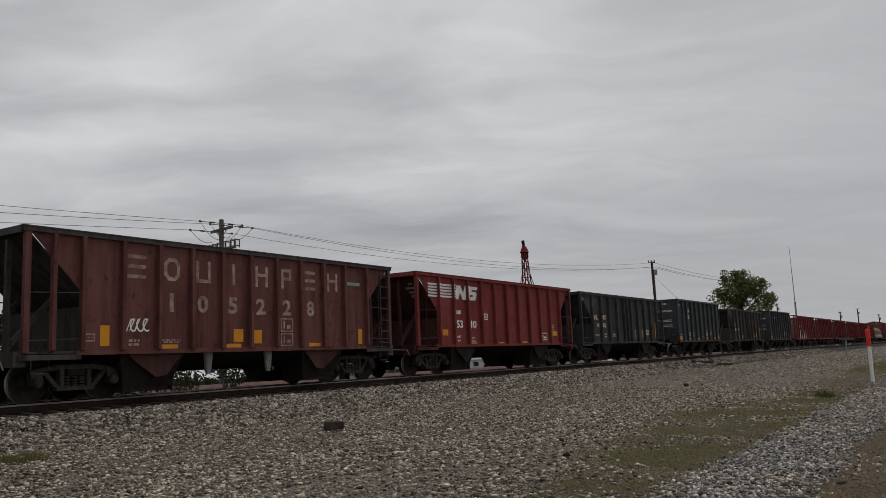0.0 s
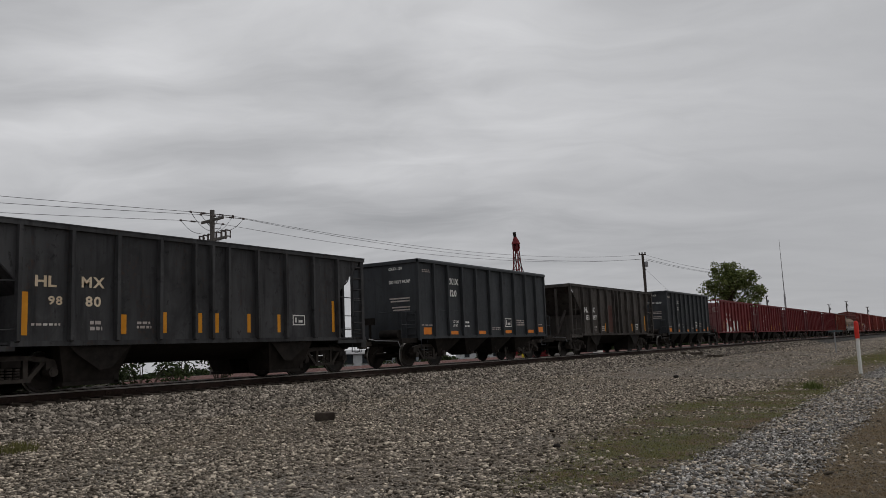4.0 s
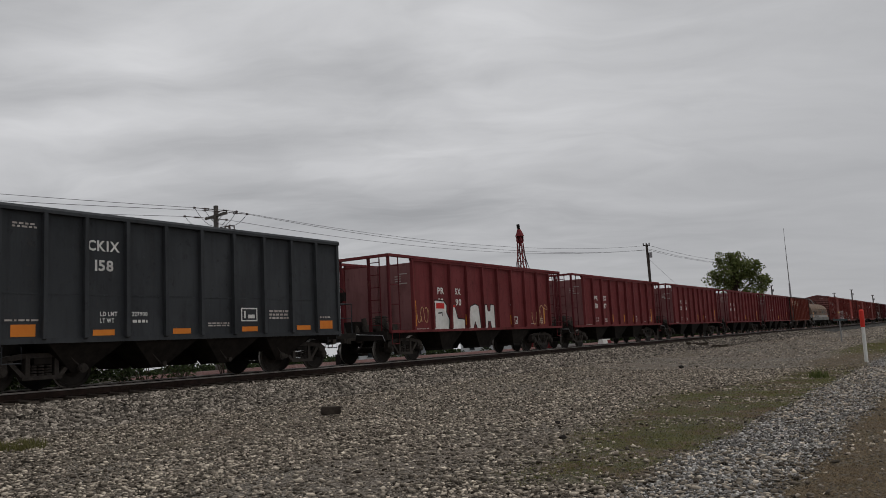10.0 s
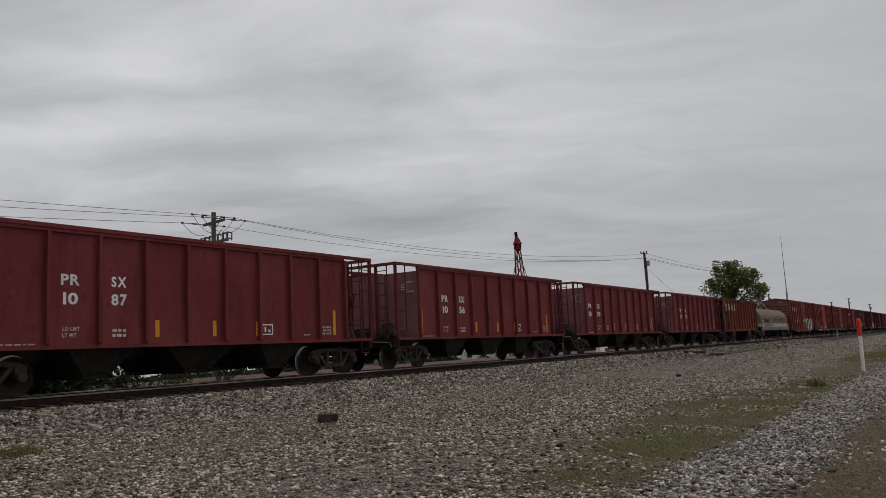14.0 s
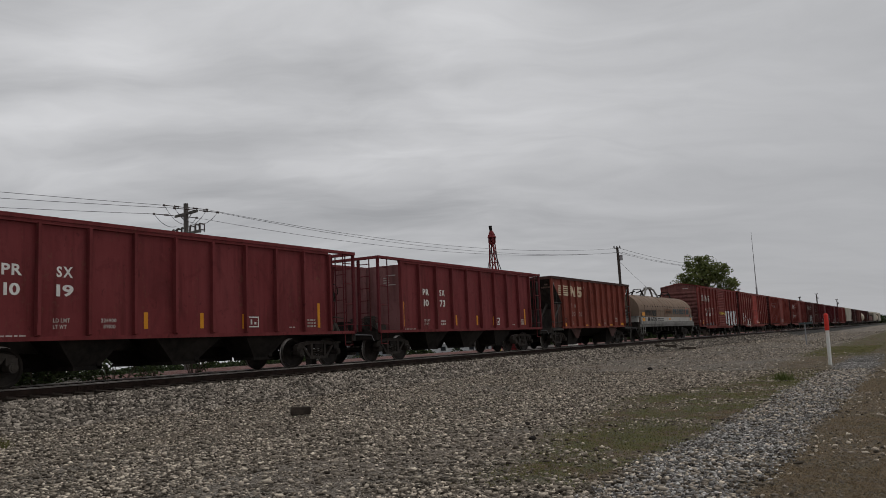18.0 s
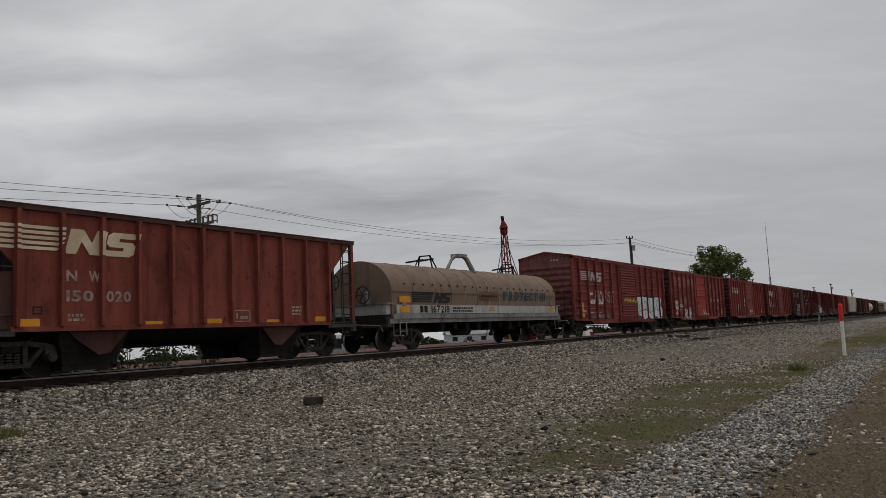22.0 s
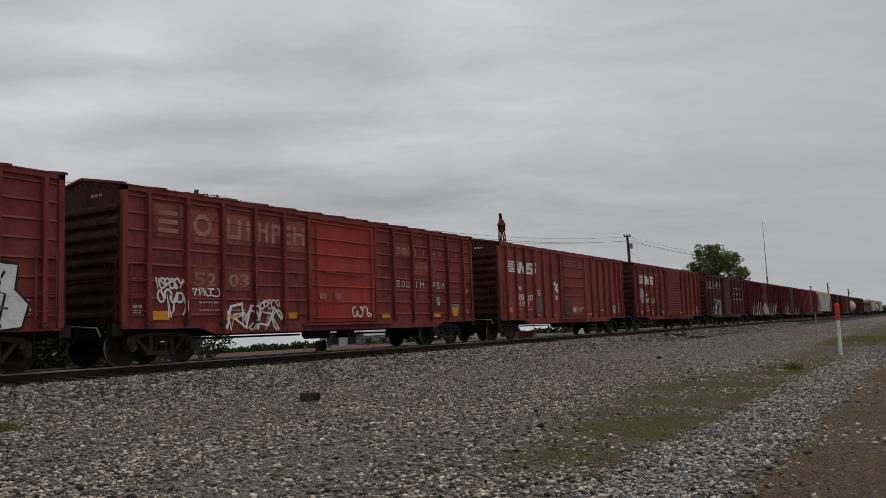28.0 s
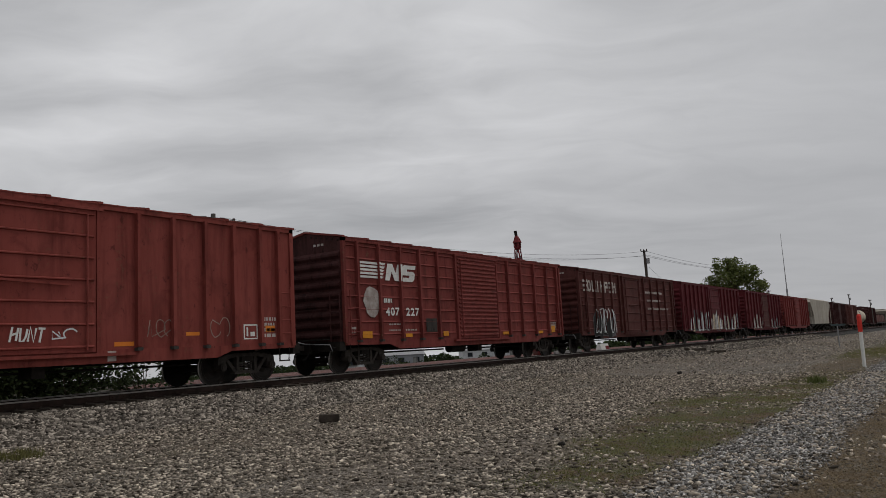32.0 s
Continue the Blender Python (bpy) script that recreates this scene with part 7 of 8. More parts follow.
def black_car(s0, number):
    d = coal_gondola_hopper("hopper_car", "clean slate-black smooth-sided coal hopper with orange strips", s0, 10.36, 3.84, M["slate"], P_D)
    y = -1.526
    words(d, [("CKIX", 1.96, 3.02, 2.76, 3.26), (number, 2.14, 2.57, 2.60, 2.82), ("LD LMT", 2.27, 1.56, 2.70, 1.66), ("LT WT", 2.27, 1.41, 2.62, 1.51)], M["white"], y)
    if number == "158":
        words(d, [("227900", 3.08, 1.56, 3.5, 1.66)], M["white"], y)
    else:
        small_print(d, 3.08, 1.56, 3.5, 1.67, y, M["white"], 1)
    small_print(d, 3.1, 1.41, 3.5, 1.52, y, M["white"], 1), small_print(d, 5.3, 1.30, 6.0, 1.42, y, M["white_worn"], 2), small_print(d, 7.45, 1.48, 8.2, 1.76, y, M["white_worn"], 3)
    small_print(d, 0.28, 3.40, 0.8, 3.53, y, M["white_worn"], 2), small_print(d, 0.15, 1.46, 0.85, 1.52, y, M["white_worn"], 1), small_print(d, 9.4, 1.5, 10.0, 1.58, y, M["white_worn"], 1)
    stencil_box(d, 6.42, 1.42, 7.0, 1.78, M["white"], y)
    strips(d, [(0.27, 1.14, 0.79, 1.39), (2.09, 1.13, 2.63, 1.26), (4.22, 1.13, 4.76, 1.26), (6.44, 1.15, 7.0, 1.28), (8.53, 1.16, 9.1, 1.29), (9.46, 1.18, 10.08, 1.42)], M["orange"], y)
    g = Geo()
    for s, y0, z0, w, h in (("DO NOT HUMP", -1.05, 3.02, 0.95, 0.12), ("CKIX " + number, -1.05, 3.52, 0.6, 0.11)):
        tg = text_geo(Geo(), s, 0, 0, w, h, 0)
        g.add([(-0.016, -y0 - x - (0.0) - 1.3, z + z0) for x, _, z in tg.v], tg.f)
    part("end_lettering", g, M["white"], d)
    g = Geo()
    for k in range(4):
        z = 2.45 - 0.1 * k - (0.12 if k > 1 else 0)
        g.add([(-0.016, -0.25 - 0.05 * k, z), (-0.016, -1.15, z), (-0.016, -1.15, z + 0.05), (-0.016, -0.25 - 0.05 * k, z + 0.05)], [(0, 1, 2, 3)])
    part("small_print", g, M["white_worn"], d)
    return d


black_car(-65.0, "120")
P_E = [1.48, 2.57, 3.7, 4.8, 5.86, 6.38, 6.95, 7.95, 9.05, 10.2, 11.38]
e = open_hopper("hopper_car", "rusty grime-black ribbed open hopper with a patch panel", -51.65, 12.7, 3.58, M["grime"], P_E, brake_z=3.1)
words(e, [("HL", 1.82, 2.18, 2.29, 2.44), ("MX", 2.72, 2.20, 3.22, 2.45), ("153", 2.0, 1.80, 2.42, 2.03), ("097", 2.83, 1.80, 3.43, 2.04)], M["white"])
part("patch_panel", Geo().box(4.93, -1.515, 1.15, 5.72, -1.50, 2.62), M["patchbrown"], e, "dull brown patch panel")
strips(e, [(1.6, 1.25, 1.72, 2.1), (4.55, 1.2, 4.67, 1.63), (8.78, 1.2, 8.9, 1.63), (11.1, 1.2, 11.23, 2.1)], M["amber"])
stencil_box(e, 9.38, 1.29, 9.88, 1.6, M["white"])
words(e, [("LD LMT", 3.05, 1.38, 3.4, 1.47), ("LT WT", 3.05, 1.24, 3.35, 1.33)], M["white_worn"]), small_print(e, 4.1, 1.22, 4.5, 1.5, YS, M["white_worn"], 3)
black_car(-35.85, "158")

# five maroon hoppers of one kind
MAROON = ((-21.50, "10", "90"), (-6.45, "10", "87"), (8.58, "10", "56"), (23.65, "10", "19"), (38.65, "10", "73"))
for k, (s0, n1, n2) in enumerate(MAROON):
    h = frame_end_hopper("hopper_car", "maroon ribbed open hopper with open end frames" + (" and large white graffiti" if k == 0 else ""), s0, M["maroon"], M["maroon_end"])
    dx = -1.1 if k == 3 else 0.1 if k == 0 else 0.0
    words(h, [("PR", 1.55 + dx, 2.37, 1.99 + dx, 2.61), ("SX", 2.77 + dx, 2.37, 3.16 + dx, 2.61), (n1, 1.60 + dx, 1.95, 1.95 + dx, 2.21), (n2, 2.77 + dx, 1.95, 3.18 + dx, 2.21)], M["white"])
    strips(h, [(0.12, 1.20, 0.24, 2.1), (3.95 if k else 3.55, 1.22, 4.07 if k else 3.67, 1.62), (5.7, 1.22, 5.82, 1.62), (7.2, 1.2, 7.32, 1.6), (10.4, 1.2, 10.52, 1.95)], M["amber"])
    stencil_box(h, 7.42, 1.23, 7.84, 1.53, M["white"])
    if k:
        words(h, [("LD LMT", 1.6, 1.38, 2.0, 1.47), ("LT WT", 1.6, 1.24, 1.92, 1.33)], M["white_worn"])
        if k == 3:
            words(h, [("226900", 2.78, 1.38, 3.18, 1.47), ("89100", 2.84, 1.24, 3.16, 1.33)], M["white_worn"])
        else:
            small_print(h, 2.8, 1.24, 3.15, 1.46, YS, M["white_worn"], 2)
    small_print(h, 9.75, 1.22, 10.3, 1.5, YS, M["white_worn"], 3), small_print(h, 0.25, 1.09, 1.0, 1.14, YS, M["white_worn"], 1), small_print(h, 9.1, 1.2, 9.4, 1.26, YS, M["white_worn"], 1)
    g = Geo()
    for q in range(5):
        y0, z = -0.95 + (0.14 if q in (1, 2, 3) else 0.0), 3.05 - 0.085 * q
        g.add([(-0.018, y0, z), (-0.018, y0 - 0.40 + (0.14 if q in (1, 2, 3) else 0.0), z), (-0.018, y0 - 0.40 + (0.14 if q in (1, 2, 3) else 0.0), z + 0.035), (-0.018, y0, z + 0.035)], [(0, 1, 2, 3)])
    part("small_print", g, M["white_worn"], h)
    if k == 0:
        blocks = (
            [(1.28, 1.03), (1.25, 2.02), (1.42, 2.14), (2.02, 2.12), (2.22, 1.95), (2.18, 1.70), (2.38, 1.42), (2.30, 1.04)],
            [(2.46, 1.98), (2.76, 2.0), (2.96, 1.47), (3.46, 1.43), (3.46, 1.04), (2.56, 1.04), (2.50, 1.5)],
            [(3.68, 1.04), (3.92, 1.93), (4.30, 2.03), (4.56, 1.95), (4.70, 1.04), (4.40, 1.04), (4.24, 1.34), (4.08, 1.04)],
            [(4.84, 1.04), (4.86, 2.0), (5.22, 2.01), (5.28, 1.76), (5.46, 1.76), (5.52, 2.03), (5.82, 2.0), (5.84, 1.04), (5.52, 1.04), (5.46, 1.34), (5.28, 1.34), (5.22, 1.04)])
        for pts in blocks:
            part("graffiti_letter", poly(Geo(), pts, YS - 0.088), M["white"], h)
            part("graffiti_outline", stroke(Geo(), pts + pts[:1], 0.05, YS - 0.092), M["blackink"], h)
        part("graffiti_outline", stroke(Geo(), [(1.62, 1.66), (1.9, 1.68), (1.88, 1.55)], 0.05, YS - 0.092), M["blackink"], h)
        part("graffiti", flat(Geo(), 1.5, 1.83, 2.05, 2.03, YS - 0.1), M["redspray"], h)
        part("graffiti", flat(Geo(), 2.62, 1.88, 2.82, 1.98, YS - 0.1), M["redspray"], h)
        part("graffiti", scrawl(Geo(), 0.3, 1.3, 1.15, 1.9, 0.03, YS, 12, 4), M["gold"], h)
        part("graffiti", scrawl(Geo(), 9.25, 1.15, 10.8, 2.1, 0.035, YS - 0.088, 9, 4), M["gold"], h)
        part("graffiti", stroke(Geo(), [(7.25, 2.05), (7.38, 1.9), (7.42, 1.65)], 0.07, YS), M["white"], h)

# old rust-red hopper with a cream emblem
P_L = [1.33, 2.32, 3.3, 4.28, 5.25, 6.22, 7.2, 8.16, 9.16, 10.16, 11.2]
l = open_hopper("hopper_car", "faded rust-red ribbed open hopper with a cream striped emblem", 52.4, 12.5, 3.66, M["rustred"], P_L, M["patchbrown"], frame_mat=M["grime"], chord=M["patchbrown"])
for s in (-1, 1):
    part("end_panel", Geo().box(0.16, min(s * 1.47, s * 1.485), 1.06, 1.34, max(s * 1.47, s * 1.485), 2.24), M["patchbrown"], l, "dull brown end panel")
    part("end_brace", Geo().beam((-0.02, s * 1.52, 1.3), (0.95, s * 1.52, 2.2), 0.04, 0.09), M["grime"], l)
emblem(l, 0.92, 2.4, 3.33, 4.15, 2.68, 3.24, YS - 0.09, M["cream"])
words(l, [("N", 2.46, 2.08, 2.72, 2.32), ("W", 3.0, 2.08, 3.3, 2.32), ("150", 2.46, 1.63, 3.12, 1.88), ("020", 3.45, 1.63, 4.1, 1.88)], M["dullpink"])
strips(l, [(1.38, 1.06, 1.87, 1.26), (4.5, 1.07, 5.0, 1.18), (6.4, 1.07, 6.9, 1.22), (8.55, 1.07, 9.05, 1.18), (10.6, 1.08, 11.1, 1.25)], M["amber"])
stencil_box(l, 7.3, 1.12, 7.92, 1.45, M["dullpink"]), stencil_box(l, 1.7, 1.35, 1.92, 1.52, M["blackink"])
small_print(l, 2.5, 1.2, 2.9, 1.4, YS, M["dullpink"], 2), small_print(l, 9.6, 1.3, 10.0, 1.6, YS, M["dullpink"], 3)

slope_print(l, 3.66, ((1.0, 1.2), (0.75, 1.3)), M["dullpink"])

coil_car(67.25)

YB = -1.5 - 0.006
YR = YB - 0.072        # paint that runs over posts


def evenly(a, b, n):
    return [a + (b - a) * k / (n - 1) for k in range(n)]


def lower_print(car, seed):
    small_print(car, 2.3, 1.50, 3.0, 1.58, YB, M["white_worn"], 1, seed), small_print(car, 2.3, 1.30, 3.9, 1.38, YB, M["white_worn"], 1, seed + 1)
    small_print(car, 0.3, 1.25, 0.55, 1.5, YB, M["white_worn"], 2, seed + 2), small_print(car, 14.9, 1.2, 15.5, 1.6, YB, M["white_worn"], 4, seed + 3)


n = boxcar("boxcar", "weathered red boxcar with corrugated sliding door and silver graffiti", 83.3, 16.2, M["boxred"], [0.79, 1.99, 3.17, 4.4, 5.63], [10.98, 12.19, 13.41, 14.74, 15.75], (6.82, 9.98), M["boxred"], True, True, end_mat=M["dusty_end"])
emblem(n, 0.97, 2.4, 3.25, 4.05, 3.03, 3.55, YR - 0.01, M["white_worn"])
small_print(n, 2.24, 2.27, 2.7, 2.53, YB - 0.022, M["white"], 1)
words(n, [("409", 2.23, 1.77, 3.0, 2.05), ("265", 3.47, 1.77, 4.22, 2.05)], M["white"], YB - 0.022)
part("graffiti", sprayed(Geo(), "HORSE", 2.98, 1.92, 6.1, 2.5, 0.06, YR - 0.012), M["white_worn"], n)
piece = [(10.28, 1.12), (10.22, 2.28), (11.3, 2.33), (12.9, 2.26), (14.1, 2.34), (15.2, 2.28), (15.15, 1.75), (15.45, 1.45), (15.3, 0.95), (14.5, 0.86), (13.9, 1.04), (13.1, 0.84), (12.3, 0.98), (11.5, 0.82), (10.9, 1.0)]
part("graffiti", poly(Geo(), piece, YR - 0.01), M["silver"], n)
part("graffiti_outline", stroke(Geo(), piece + piece[:1], 0.06, YR - 0.014), M["blackink"], n)
for k in range(9):
    x, z = 10.5 + 0.54 * k, 1.15 + 0.12 * math.sin(2.3 * k)
    line = [(x, z), (x + 0.12, z + 0.55), (x - 0.12, z + 0.62), (x + 0.1, z + 1.02), (x + 0.42, z + 0.9), (x + 0.34, z + 0.4), (x + 0.5, z + 0.05)][: 4 + k % 4]
    part("graffiti_outline", stroke(Geo(), line, 0.055, YR - 0.022), M["blackink"], n)
part("graffiti_outline", stroke(Geo(), [(10.5, 1.35), (11.6, 1.5), (12.8, 1.3), (13.9, 1.55), (15.0, 1.35)], 0.05, YR - 0.03), M["patchgrey"], n)
part("graffiti", scrawl(Geo(), 7.3, 1.92, 9.9, 2.14, 0.06, -1.63, 33, 9), M["yellow"], n)
part("paint_mark", poly(Geo(), [(1.05, 1.35), (1.62, 1.35), (1.62, 1.43), (1.24, 1.43), (1.24, 1.84), (1.05, 1.84)], YB - 0.022), M["gold"], n)
part("primer_patch", poly(Geo(), [(2.1, 1.0), (5.2, 1.0), (5.15, 1.2), (4.9, 1.32), (4.65, 1.14), (3.9, 1.22), (3.3, 1.1), (2.7, 1.14)], YB - 0.022), M["patchgrey"], n)
lower_print(n, 1)
o = boxcar("boxcar", "faded red boxcar with a bright repainted plug door and graffiti", 101.0, 16.55, M["boxred"], [0.7, 1.88, 3.06, 4.26, 5.42], [10.95, 12.15, 13.35, 14.6, 15.8], (6.5, 9.85), M["doorred"], False, True, end_mat=M["soot_shade"])
name_blocks(o, [(1.0, 1.6), (2.1, 2.7), (3.25, 3.75), (3.9, 4.15), (4.4, 4.8), (4.95, 5.3), (5.5, 5.75), (5.85, 6.35)], 3.25, 3.80, YB - 0.022, M["ghost"], 0.11)
for x0, x1, z0, z1 in ((0.8, 1.78, 3.12, 3.95), (2.0, 2.95, 3.05, 3.9), (3.2, 4.15, 3.1, 3.92), (4.38, 5.3, 3.12, 3.88), (5.55, 6.4, 3.05, 3.95), (2.0, 2.95, 1.8, 2.5), (3.2, 4.1, 1.85, 2.45), (11.05, 12.05, 3.2, 3.7), (12.25, 13.25, 2.6, 3.1)):
    part("faded_patch", flat(Geo(), x0, z0, x1, z1, YB - 0.016), M["fadedred"], o, "orange-red faded paint patch")
words(o, [("5", 2.1, 1.95, 2.5, 2.3), ("2", 2.55, 1.95, 2.85, 2.3), ("0", 3.3, 1.95, 3.65, 2.3), ("3", 3.7, 1.95, 4.05, 2.3)], M["ghost"], YB - 0.022)
name_blocks(o, [(11.2, 11.45), (11.55, 11.8), (12.25, 12.45), (12.85, 13.1), (13.5, 13.75), (14.0, 14.2)], 3.32, 3.56, YB - 0.022, M["ghost"], 0.05)
name_blocks(o, [(12.25, 12.5), (13.0, 13.25), (13.5, 13.7)], 2.74, 2.98, YB - 0.022, M["ghost"], 0.05)
name_blocks(o, [(11.15, 11.35), (11.45, 11.65), (11.75, 11.95), (12.3, 12.55), (12.65, 12.9), (13.5, 13.7), (13.8, 14.0), (14.1, 14.35)], 2.14, 2.38, YB - 0.022, M["white_worn"], 0.05)
part("placard", Geo().box(13.75, -1.535, 1.62, 13.95, -1.51, 1.82), M["green_ink"], o), part("graffiti", scrawl(Geo(), 15.75, 1.2, 16.25, 2.2, 0.05, YR - 0.01, 41, 2), M["white"], o)
part("graffiti", scrawl(Geo(), 0.9, 1.85, 1.78, 2.12, 0.05, YR - 0.01, 35, 6), M["white"], o)
part("graffiti", scrawl(Geo(), 1.0, 1.5, 1.75, 1.85, 0.06, YR - 0.012, 72, 4), M["white"], o)
part("graffiti", scrawl(Geo(), 4.3, 1.35, 5.2, 1.62, 0.035, YR - 0.01, 73, 6), M["white"], o)
part("graffiti", stroke(Geo(), [(3.2, 0.82), (3.35, 1.42), (3.75, 1.5), (3.8, 1.2), (3.5, 1.1), (3.9, 0.85), (4.1, 1.45), (4.45, 1.4), (4.4, 0.95), (4.75, 0.9), (5.0, 1.4), (5.3, 1.05)], 0.09, YR - 0.012), M["white"], o)
part("graffiti", scrawl(Geo(), 1.2, 1.1, 1.8, 1.8, 0.05, YR - 0.01, 36, 2), M["white"], o)
part("graffiti", scrawl(Geo(), 2.05, 1.68, 2.95, 1.9, 0.035, YR - 0.01, 37, 6), M["white"], o)
part("graffiti", scrawl(Geo(), 3.25, 0.75, 5.3, 1.35, 0.06, YR - 0.01, 38, 6), M["white"], o)
part("graffiti", scrawl(Geo(), 8.5, 1.1, 9.5, 1.45, 0.05, -1.63, 39, 4), M["white"], o)
part("primer_patch", flat(Geo(), 6.9, 1.65, 7.2, 1.85, -1.615), M["ghost"], o), part("primer_patch", flat(Geo(), 7.6, 1.65, 7.9, 1.85, -1.615), M["ghost"], o)
part("placard", flat(Geo(), 13.8, 1.5, 14.0, 1.65, YB - 0.024), M["white_worn"], o)
lower_print(o, 5)
p = boxcar("boxcar", "brick-red smooth-sided boxcar with a striped emblem and plug door", 120.0, 16.12, M["lightbrick"], [0.67, 1.61, 2.55, 3.51, 4.53, 5.51], [10.9, 11.9, 12.9, 13.85, 14.8, 15.5], (6.6, 9.86), M["lightbrick"], False, False, end_mat=M["soot_shade"])
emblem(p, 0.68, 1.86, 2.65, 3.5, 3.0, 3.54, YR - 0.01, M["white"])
small_print(p, 1.69, 2.26, 2.15, 2.52, YB, M["white"], 1)
words(p, [("451", 1.69, 1.78, 2.38, 2.05), ("027", 2.67, 1.78, 3.40, 2.04)], M["white"], YB)
part("graffiti", sprayed(Geo(), "HUNT", 1.72, 1.50, 2.7, 1.74, 0.045, YR - 0.01), M["white"], p)
part("graffiti", sprayed(Geo(), "HUNT", 7.85, 1.22, 8.6, 1.50, 0.045, -1.63), M["white"], p)
part("paint_patch", flat(Geo(), 3.62, 1.24, 4.45, 1.92, YB), M["patchgrey"], p), part("paint_patch", flat(Geo(), 6.75, 1.1, 7.3, 1.8, -1.616), M["grime"], p)
for q, (x, z) in enumerate(((5.85, 2.75), (6.1, 2.65), (5.95, 2.5), (6.15, 2.4), (6.0, 2.05))):
    part("paper_tag", flat(Geo(), x, z - 0.2, x + 0.2, z, YB), M["white"], p)
small_print(p, 1.7, 1.34, 2.2, 1.41, YB, M["white_worn"], 1), small_print(p, 2.75, 1.34, 3.3, 1.41, YB, M["white_worn"], 1)
part("paper_tag", flat(Geo(), 10.12, 0.74, 10.34, 0.97, YB - 0.014), M["white_worn"], p)
part("graffiti", scrawl(Geo(), 11.2, 1.25, 11.9, 1.7, 0.025, YB, 61, 3), M["dullpink"], p), part("graffiti", scrawl(Geo(), 13.1, 1.2, 13.7, 1.75, 0.03, YB, 62, 2), M["dullpink"], p)
part("graffiti", scrawl(Geo(), 8.75, 1.25, 9.3, 1.48, 0.035, -1.64, 63, 2), M["silver"], p)
stencil_box(p, 3.9, 2.0, 4.2, 2.28, M["white"], YB), stencil_box(p, 14.2, 1.15, 14.7, 1.55, M["white"], YB), small_print(p, 14.9, 1.2, 15.4, 1.8, YB, M["white_worn"], 4)
q = boxcar("boxcar", "red boxcar with corrugated sliding door and a white paint blot", 138.4, 16.2, M["boxred"], [0.65, 1.8, 3.0, 4.17, 5.34], [10.8, 12.0, 13.3, 14.6, 15.7], (6.62, 9.81), M["boxred"], True, True, end_mat=M["soot_shade"])
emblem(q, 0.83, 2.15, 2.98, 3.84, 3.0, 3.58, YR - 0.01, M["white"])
words(q, [("407", 2.12, 1.81, 2.9, 2.09), ("227", 3.29, 1.81, 4.09, 2.09)], M["white"], YB - 0.022)
small_print(q, 2.04, 2.25, 2.5, 2.48, YB - 0.022, M["white"], 1)
part("paint_blot", poly(Geo(), [(1.4 + 0.44 * math.cos(k * 0.45) * (1 + 0.1 * math.sin(3.7 * k)), 2.28 + 0.5 * math.sin(k * 0.45) * (1 + 0.1 * math.cos(5.1 * k))) for k in range(14)], YB - 0.024), M["white_worn"], q)
part("paint_patch", flat(Geo(), 4.5, 1.24, 5.2, 1.72, YB - 0.024), M["grime"], q)
lower_print(q, 9)
for car in (n, o, q):
    strips(car, [(0.84, 1.08, 1.34, 1.30), (3.2, 1.08, 3.6, 1.2), (5.6, 1.08, 5.95, 1.25), (10.2, 1.06, 10.7, 1.18), (13.5, 1.06, 14.0, 1.18), (14.9, 1.1, 15.3, 1.4)], M["amber"], YB - 0.026)
strips(p, [(0.68, 1.23, 1.17, 1.45), (3.6, 1.04, 4.1, 1.14), (5.5, 1.04, 6.0, 1.12), (10.3, 1.07, 10.82, 1.17), (12.3, 1.28, 12.72, 1.37), (15.0, 1.34, 15.36, 1.52)], M["orange"], YB)

# cars that stay far off
def painted_band(car, x0, x1, z0, z1, seed, tones, y):
    """Graffiti piece of upright blocks with ragged tops and dark outlines."""
    r, x, k = random.Random(seed), x0, 0
    while x < x1:
        w = r.uniform(0.35, 0.8)
        top = z1 - r.uniform(0.0, 0.42) * (z1 - z0)
        pts = [(x + r.uniform(-0.08, 0.05), z0 + r.uniform(-0.05, 0.12)), (x + w, z0 + r.uniform(-0.05, 0.12)), (x + w + r.uniform(-0.1, 0.1), top - r.uniform(0.1, 0.4)), (x + w * 0.55, top), (x + r.uniform(-0.05, 0.1), top - r.uniform(0.05, 0.4))]
        part("graffiti_letter", poly(Geo(), pts, y - 0.002 * (k % 3)), M[r.choice(tones)], car)
        line = [(x + w * r.uniform(0.1, 0.4), z0 + 0.15), (x + w * r.uniform(0.3, 0.7), (z0 + top) / 2), (x + w * r.uniform(0.5, 0.9), top - 0.35)]
        part("graffiti_outline", stroke(Geo(), pts + pts[:1], 0.05, y - 0.008), M["blackink" if k % 2 else "patchgrey"], car)
        part("graffiti_outline", stroke(Geo(), line, 0.07, y - 0.012), M["blackink"], car)
        x += w * 1.02
        k += 1


r_car = boxcar("boxcar", "brown-red boxcar with large worn name and silver graffiti", 156.9, 16.0, M["darkoxide"], evenly(0.8, 5.6, 5), evenly(9.8, 15.3, 5), (6.2, 9.0), M["darkoxide"], False, True)
name_blocks(r_car, [(0.5 + 0.6 * k, 0.95 + 0.6 * k) for k in range(8)], 3.15, 3.75, YR - 0.01, M["white_worn"], 0.12)
painted_band(r_car, 1.6, 4.5, 0.75, 2.2, 52, ("blackink", "blackink", "patchgrey"), YR - 0.01)
part("graffiti", scrawl(Geo(), 1.6, 0.9, 4.7, 2.3, 0.06, YR - 0.03, 51, 7), M["silver"], r_car)
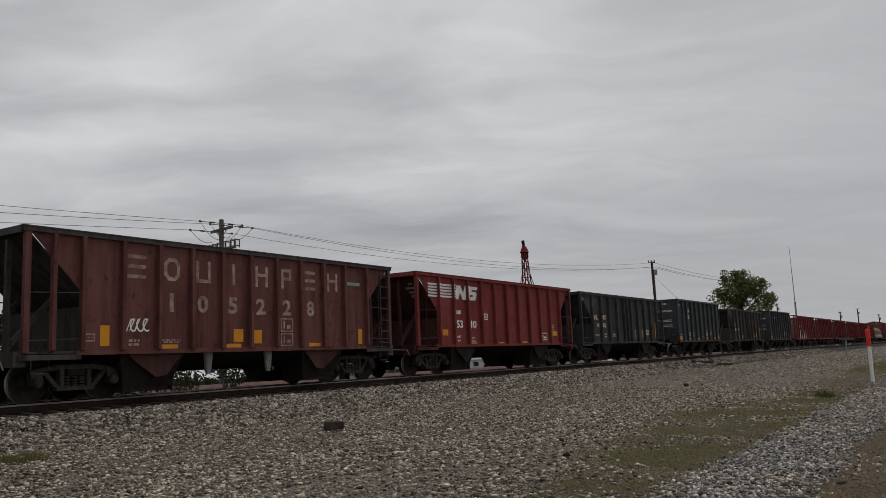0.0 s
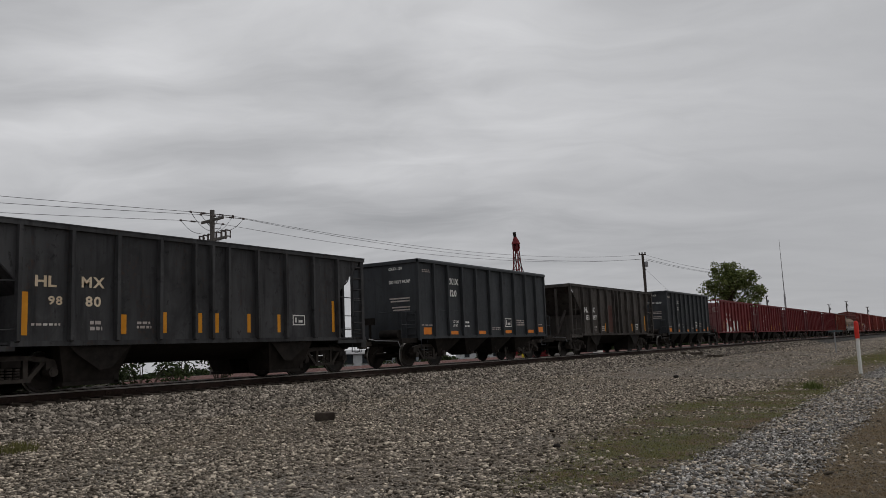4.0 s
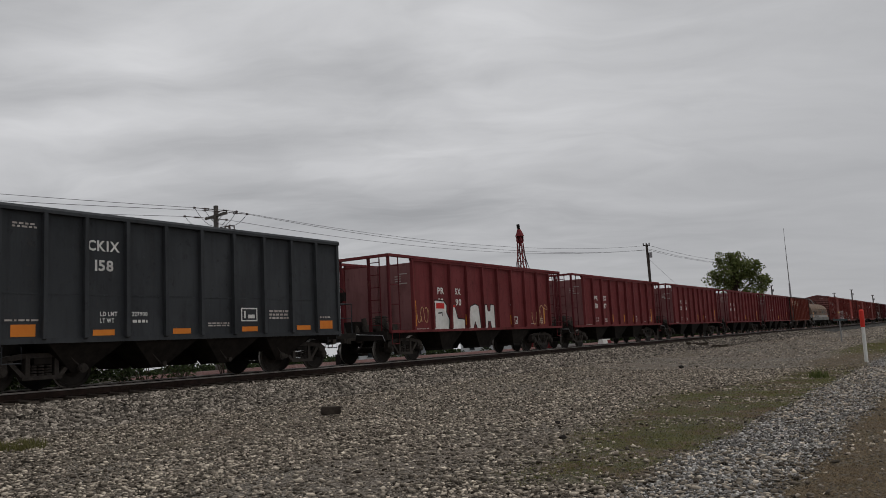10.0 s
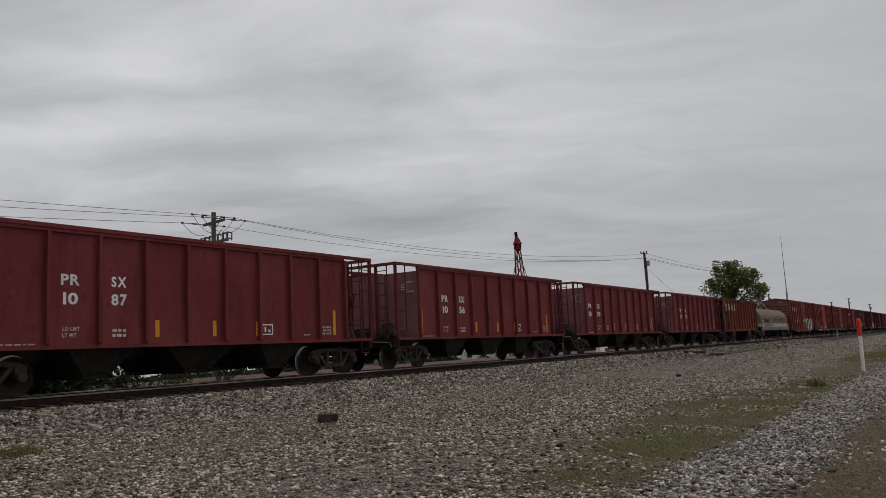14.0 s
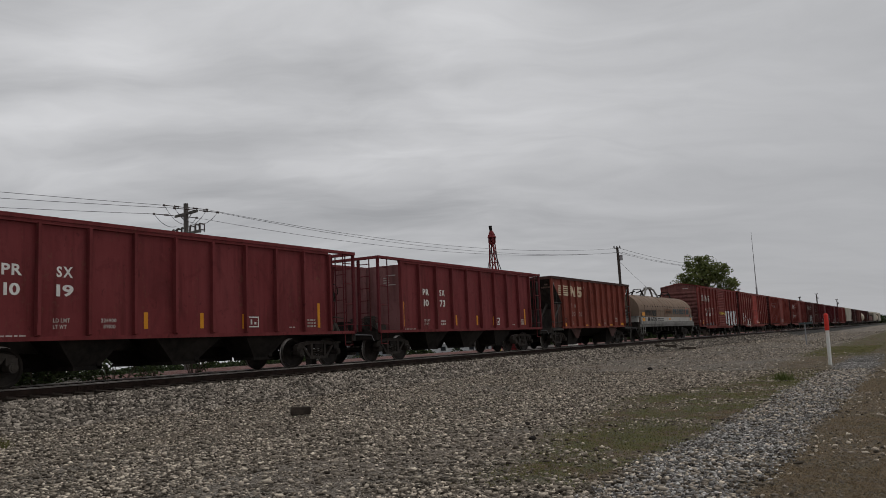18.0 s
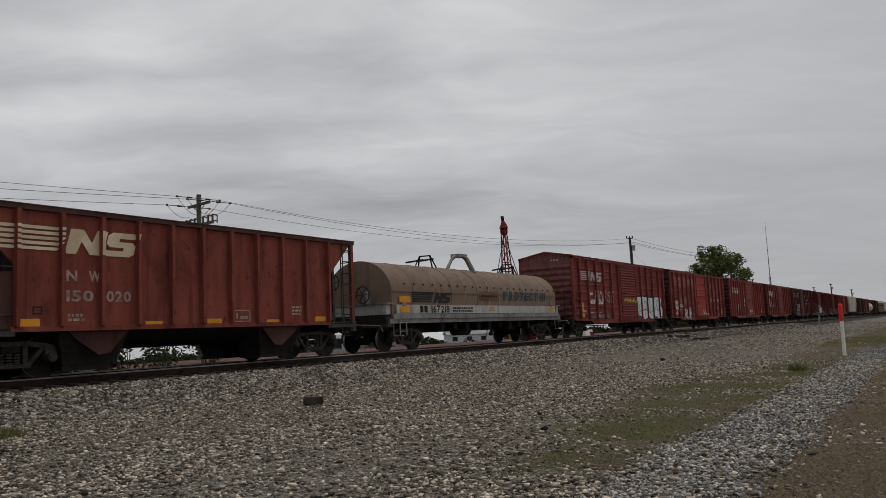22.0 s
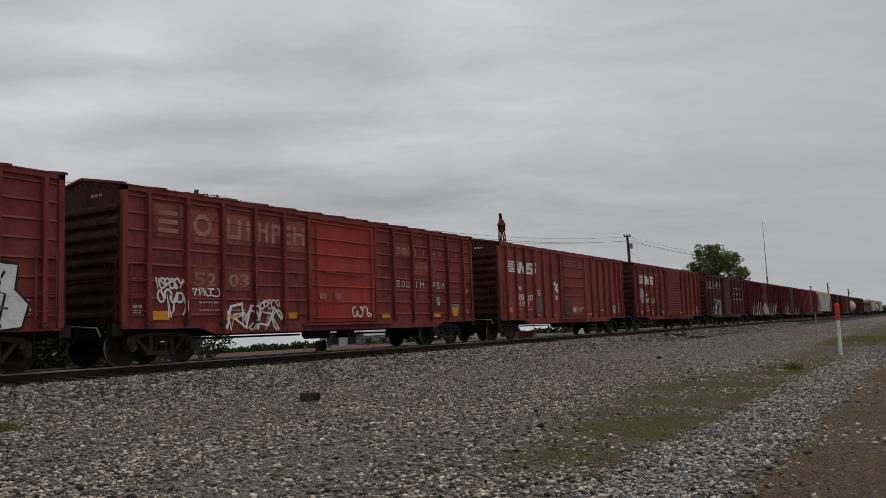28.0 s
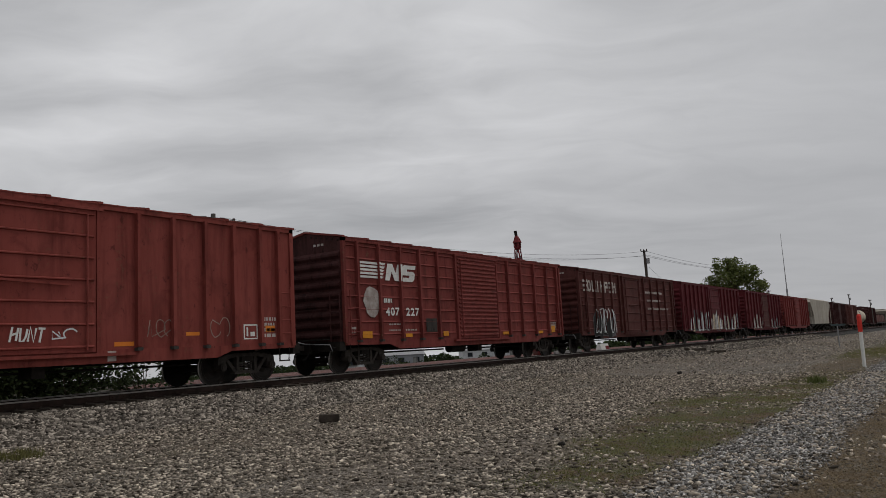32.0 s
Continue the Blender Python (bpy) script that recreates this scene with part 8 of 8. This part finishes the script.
small_print(r_car, 10.0, 3.3, 13.5, 3.5, YR, M["white_worn"], 1), small_print(r_car, 10.4, 2.8, 13.0, 3.0, YR, M["white_worn"], 1), small_print(r_car, 10.4, 2.3, 14.5, 2.5, YR, M["white_worn"], 1)
s_car = boxcar("boxcar", "dark maroon boxcar with a band of white graffiti", 174.8, 17.2, M["darkmaroon"], evenly(0.9, 6.2, 6), evenly(10.8, 16.4, 6), (6.8, 10.2), M["darkmaroon"], False, False)
painted_band(s_car, 1.6, 15.8, 0.85, 2.5, 53, ("silver", "white_worn", "cream", "patchgrey", "silver"), YR - 0.01)
t_car = boxcar("boxcar", "dark maroon boxcar with white and pink graffiti", 194.4, 16.6, M["darkmaroon"], evenly(0.9, 6.0, 5), evenly(10.4, 15.8, 5), (6.6, 9.8), M["darkoxide"], False, False)
painted_band(t_car, 2.0, 6.2, 0.85, 2.4, 55, ("silver", "white_worn", "ghost"), YR - 0.01)
painted_band(t_car, 10.5, 15.0, 0.85, 2.1, 56, ("white_worn", "ghost", "patchgrey"), YR - 0.01)
boxcar("boxcar", "plain red boxcar with ribbed sides", 213.2, 16.4, M["brick"], evenly(0.9, 6.0, 5), evenly(10.4, 15.6, 5), (6.6, 9.8), M["brick"], False, False)
covered_hopper(231.7)
boxcar("boxcar", "dark brown boxcar with a plug door", 253.0, 15.9, M["soot_shade"], evenly(0.9, 6.0, 5), evenly(10.2, 15.2, 5), (6.5, 9.6), M["soot_shade"], False, False)
boxcar("boxcar", "dark maroon boxcar far down the train", 270.6, 16.4, M["oxide"], evenly(0.9, 6.0, 5), evenly(10.4, 15.6, 5), (6.6, 9.8), M["oxide"], False, False)
tank_car(290.0)
boxcar("boxcar", "dark boxcar far down the train", 309.4, 16.4, M["soot_shade"], evenly(0.9, 6.0, 5), evenly(10.4, 15.6, 5), (6.6, 9.8), M["grime"], False, False)
flat_car(328.5)
covered_hopper(357.5)
tank_car(379.0)
covered_hopper(396.5)
# car that has just passed
open_hopper("hopper_car", "red-brown open hopper ahead of the named one", -123.2, 12.46, 3.68, M["oxide"], P_A, frame_mat=M["grime"])


# ---- movement ----
def run(t):
    """How far the train has gone, from 16 s."""
    u = t - 16.0
    return 7.398 * u + 0.00197 * u * u + 0.004 * max(0.0, t - 24.0) ** 2


def motions():
    times = [0.0, 0.1] + [float(k) for k in range(1, 32)] + [31.9, 32.0]
    for car, s0 in TRAIN:
        walk(car, [(t, pose(s0 - run(t), TRACK_Y, 0)) for t in times])
    steps = [2 * k / FPS for k in range(481)]
    turns = [math.degrees((run(t) - run(0)) / WHEEL_R) for t in steps]
    for ws, x in SPINNING:
        walk(ws, [(t, pose(x, 0, WHEEL_R, 0, -(a % 360), 0)) for t, a in zip(steps, turns)])


motions()
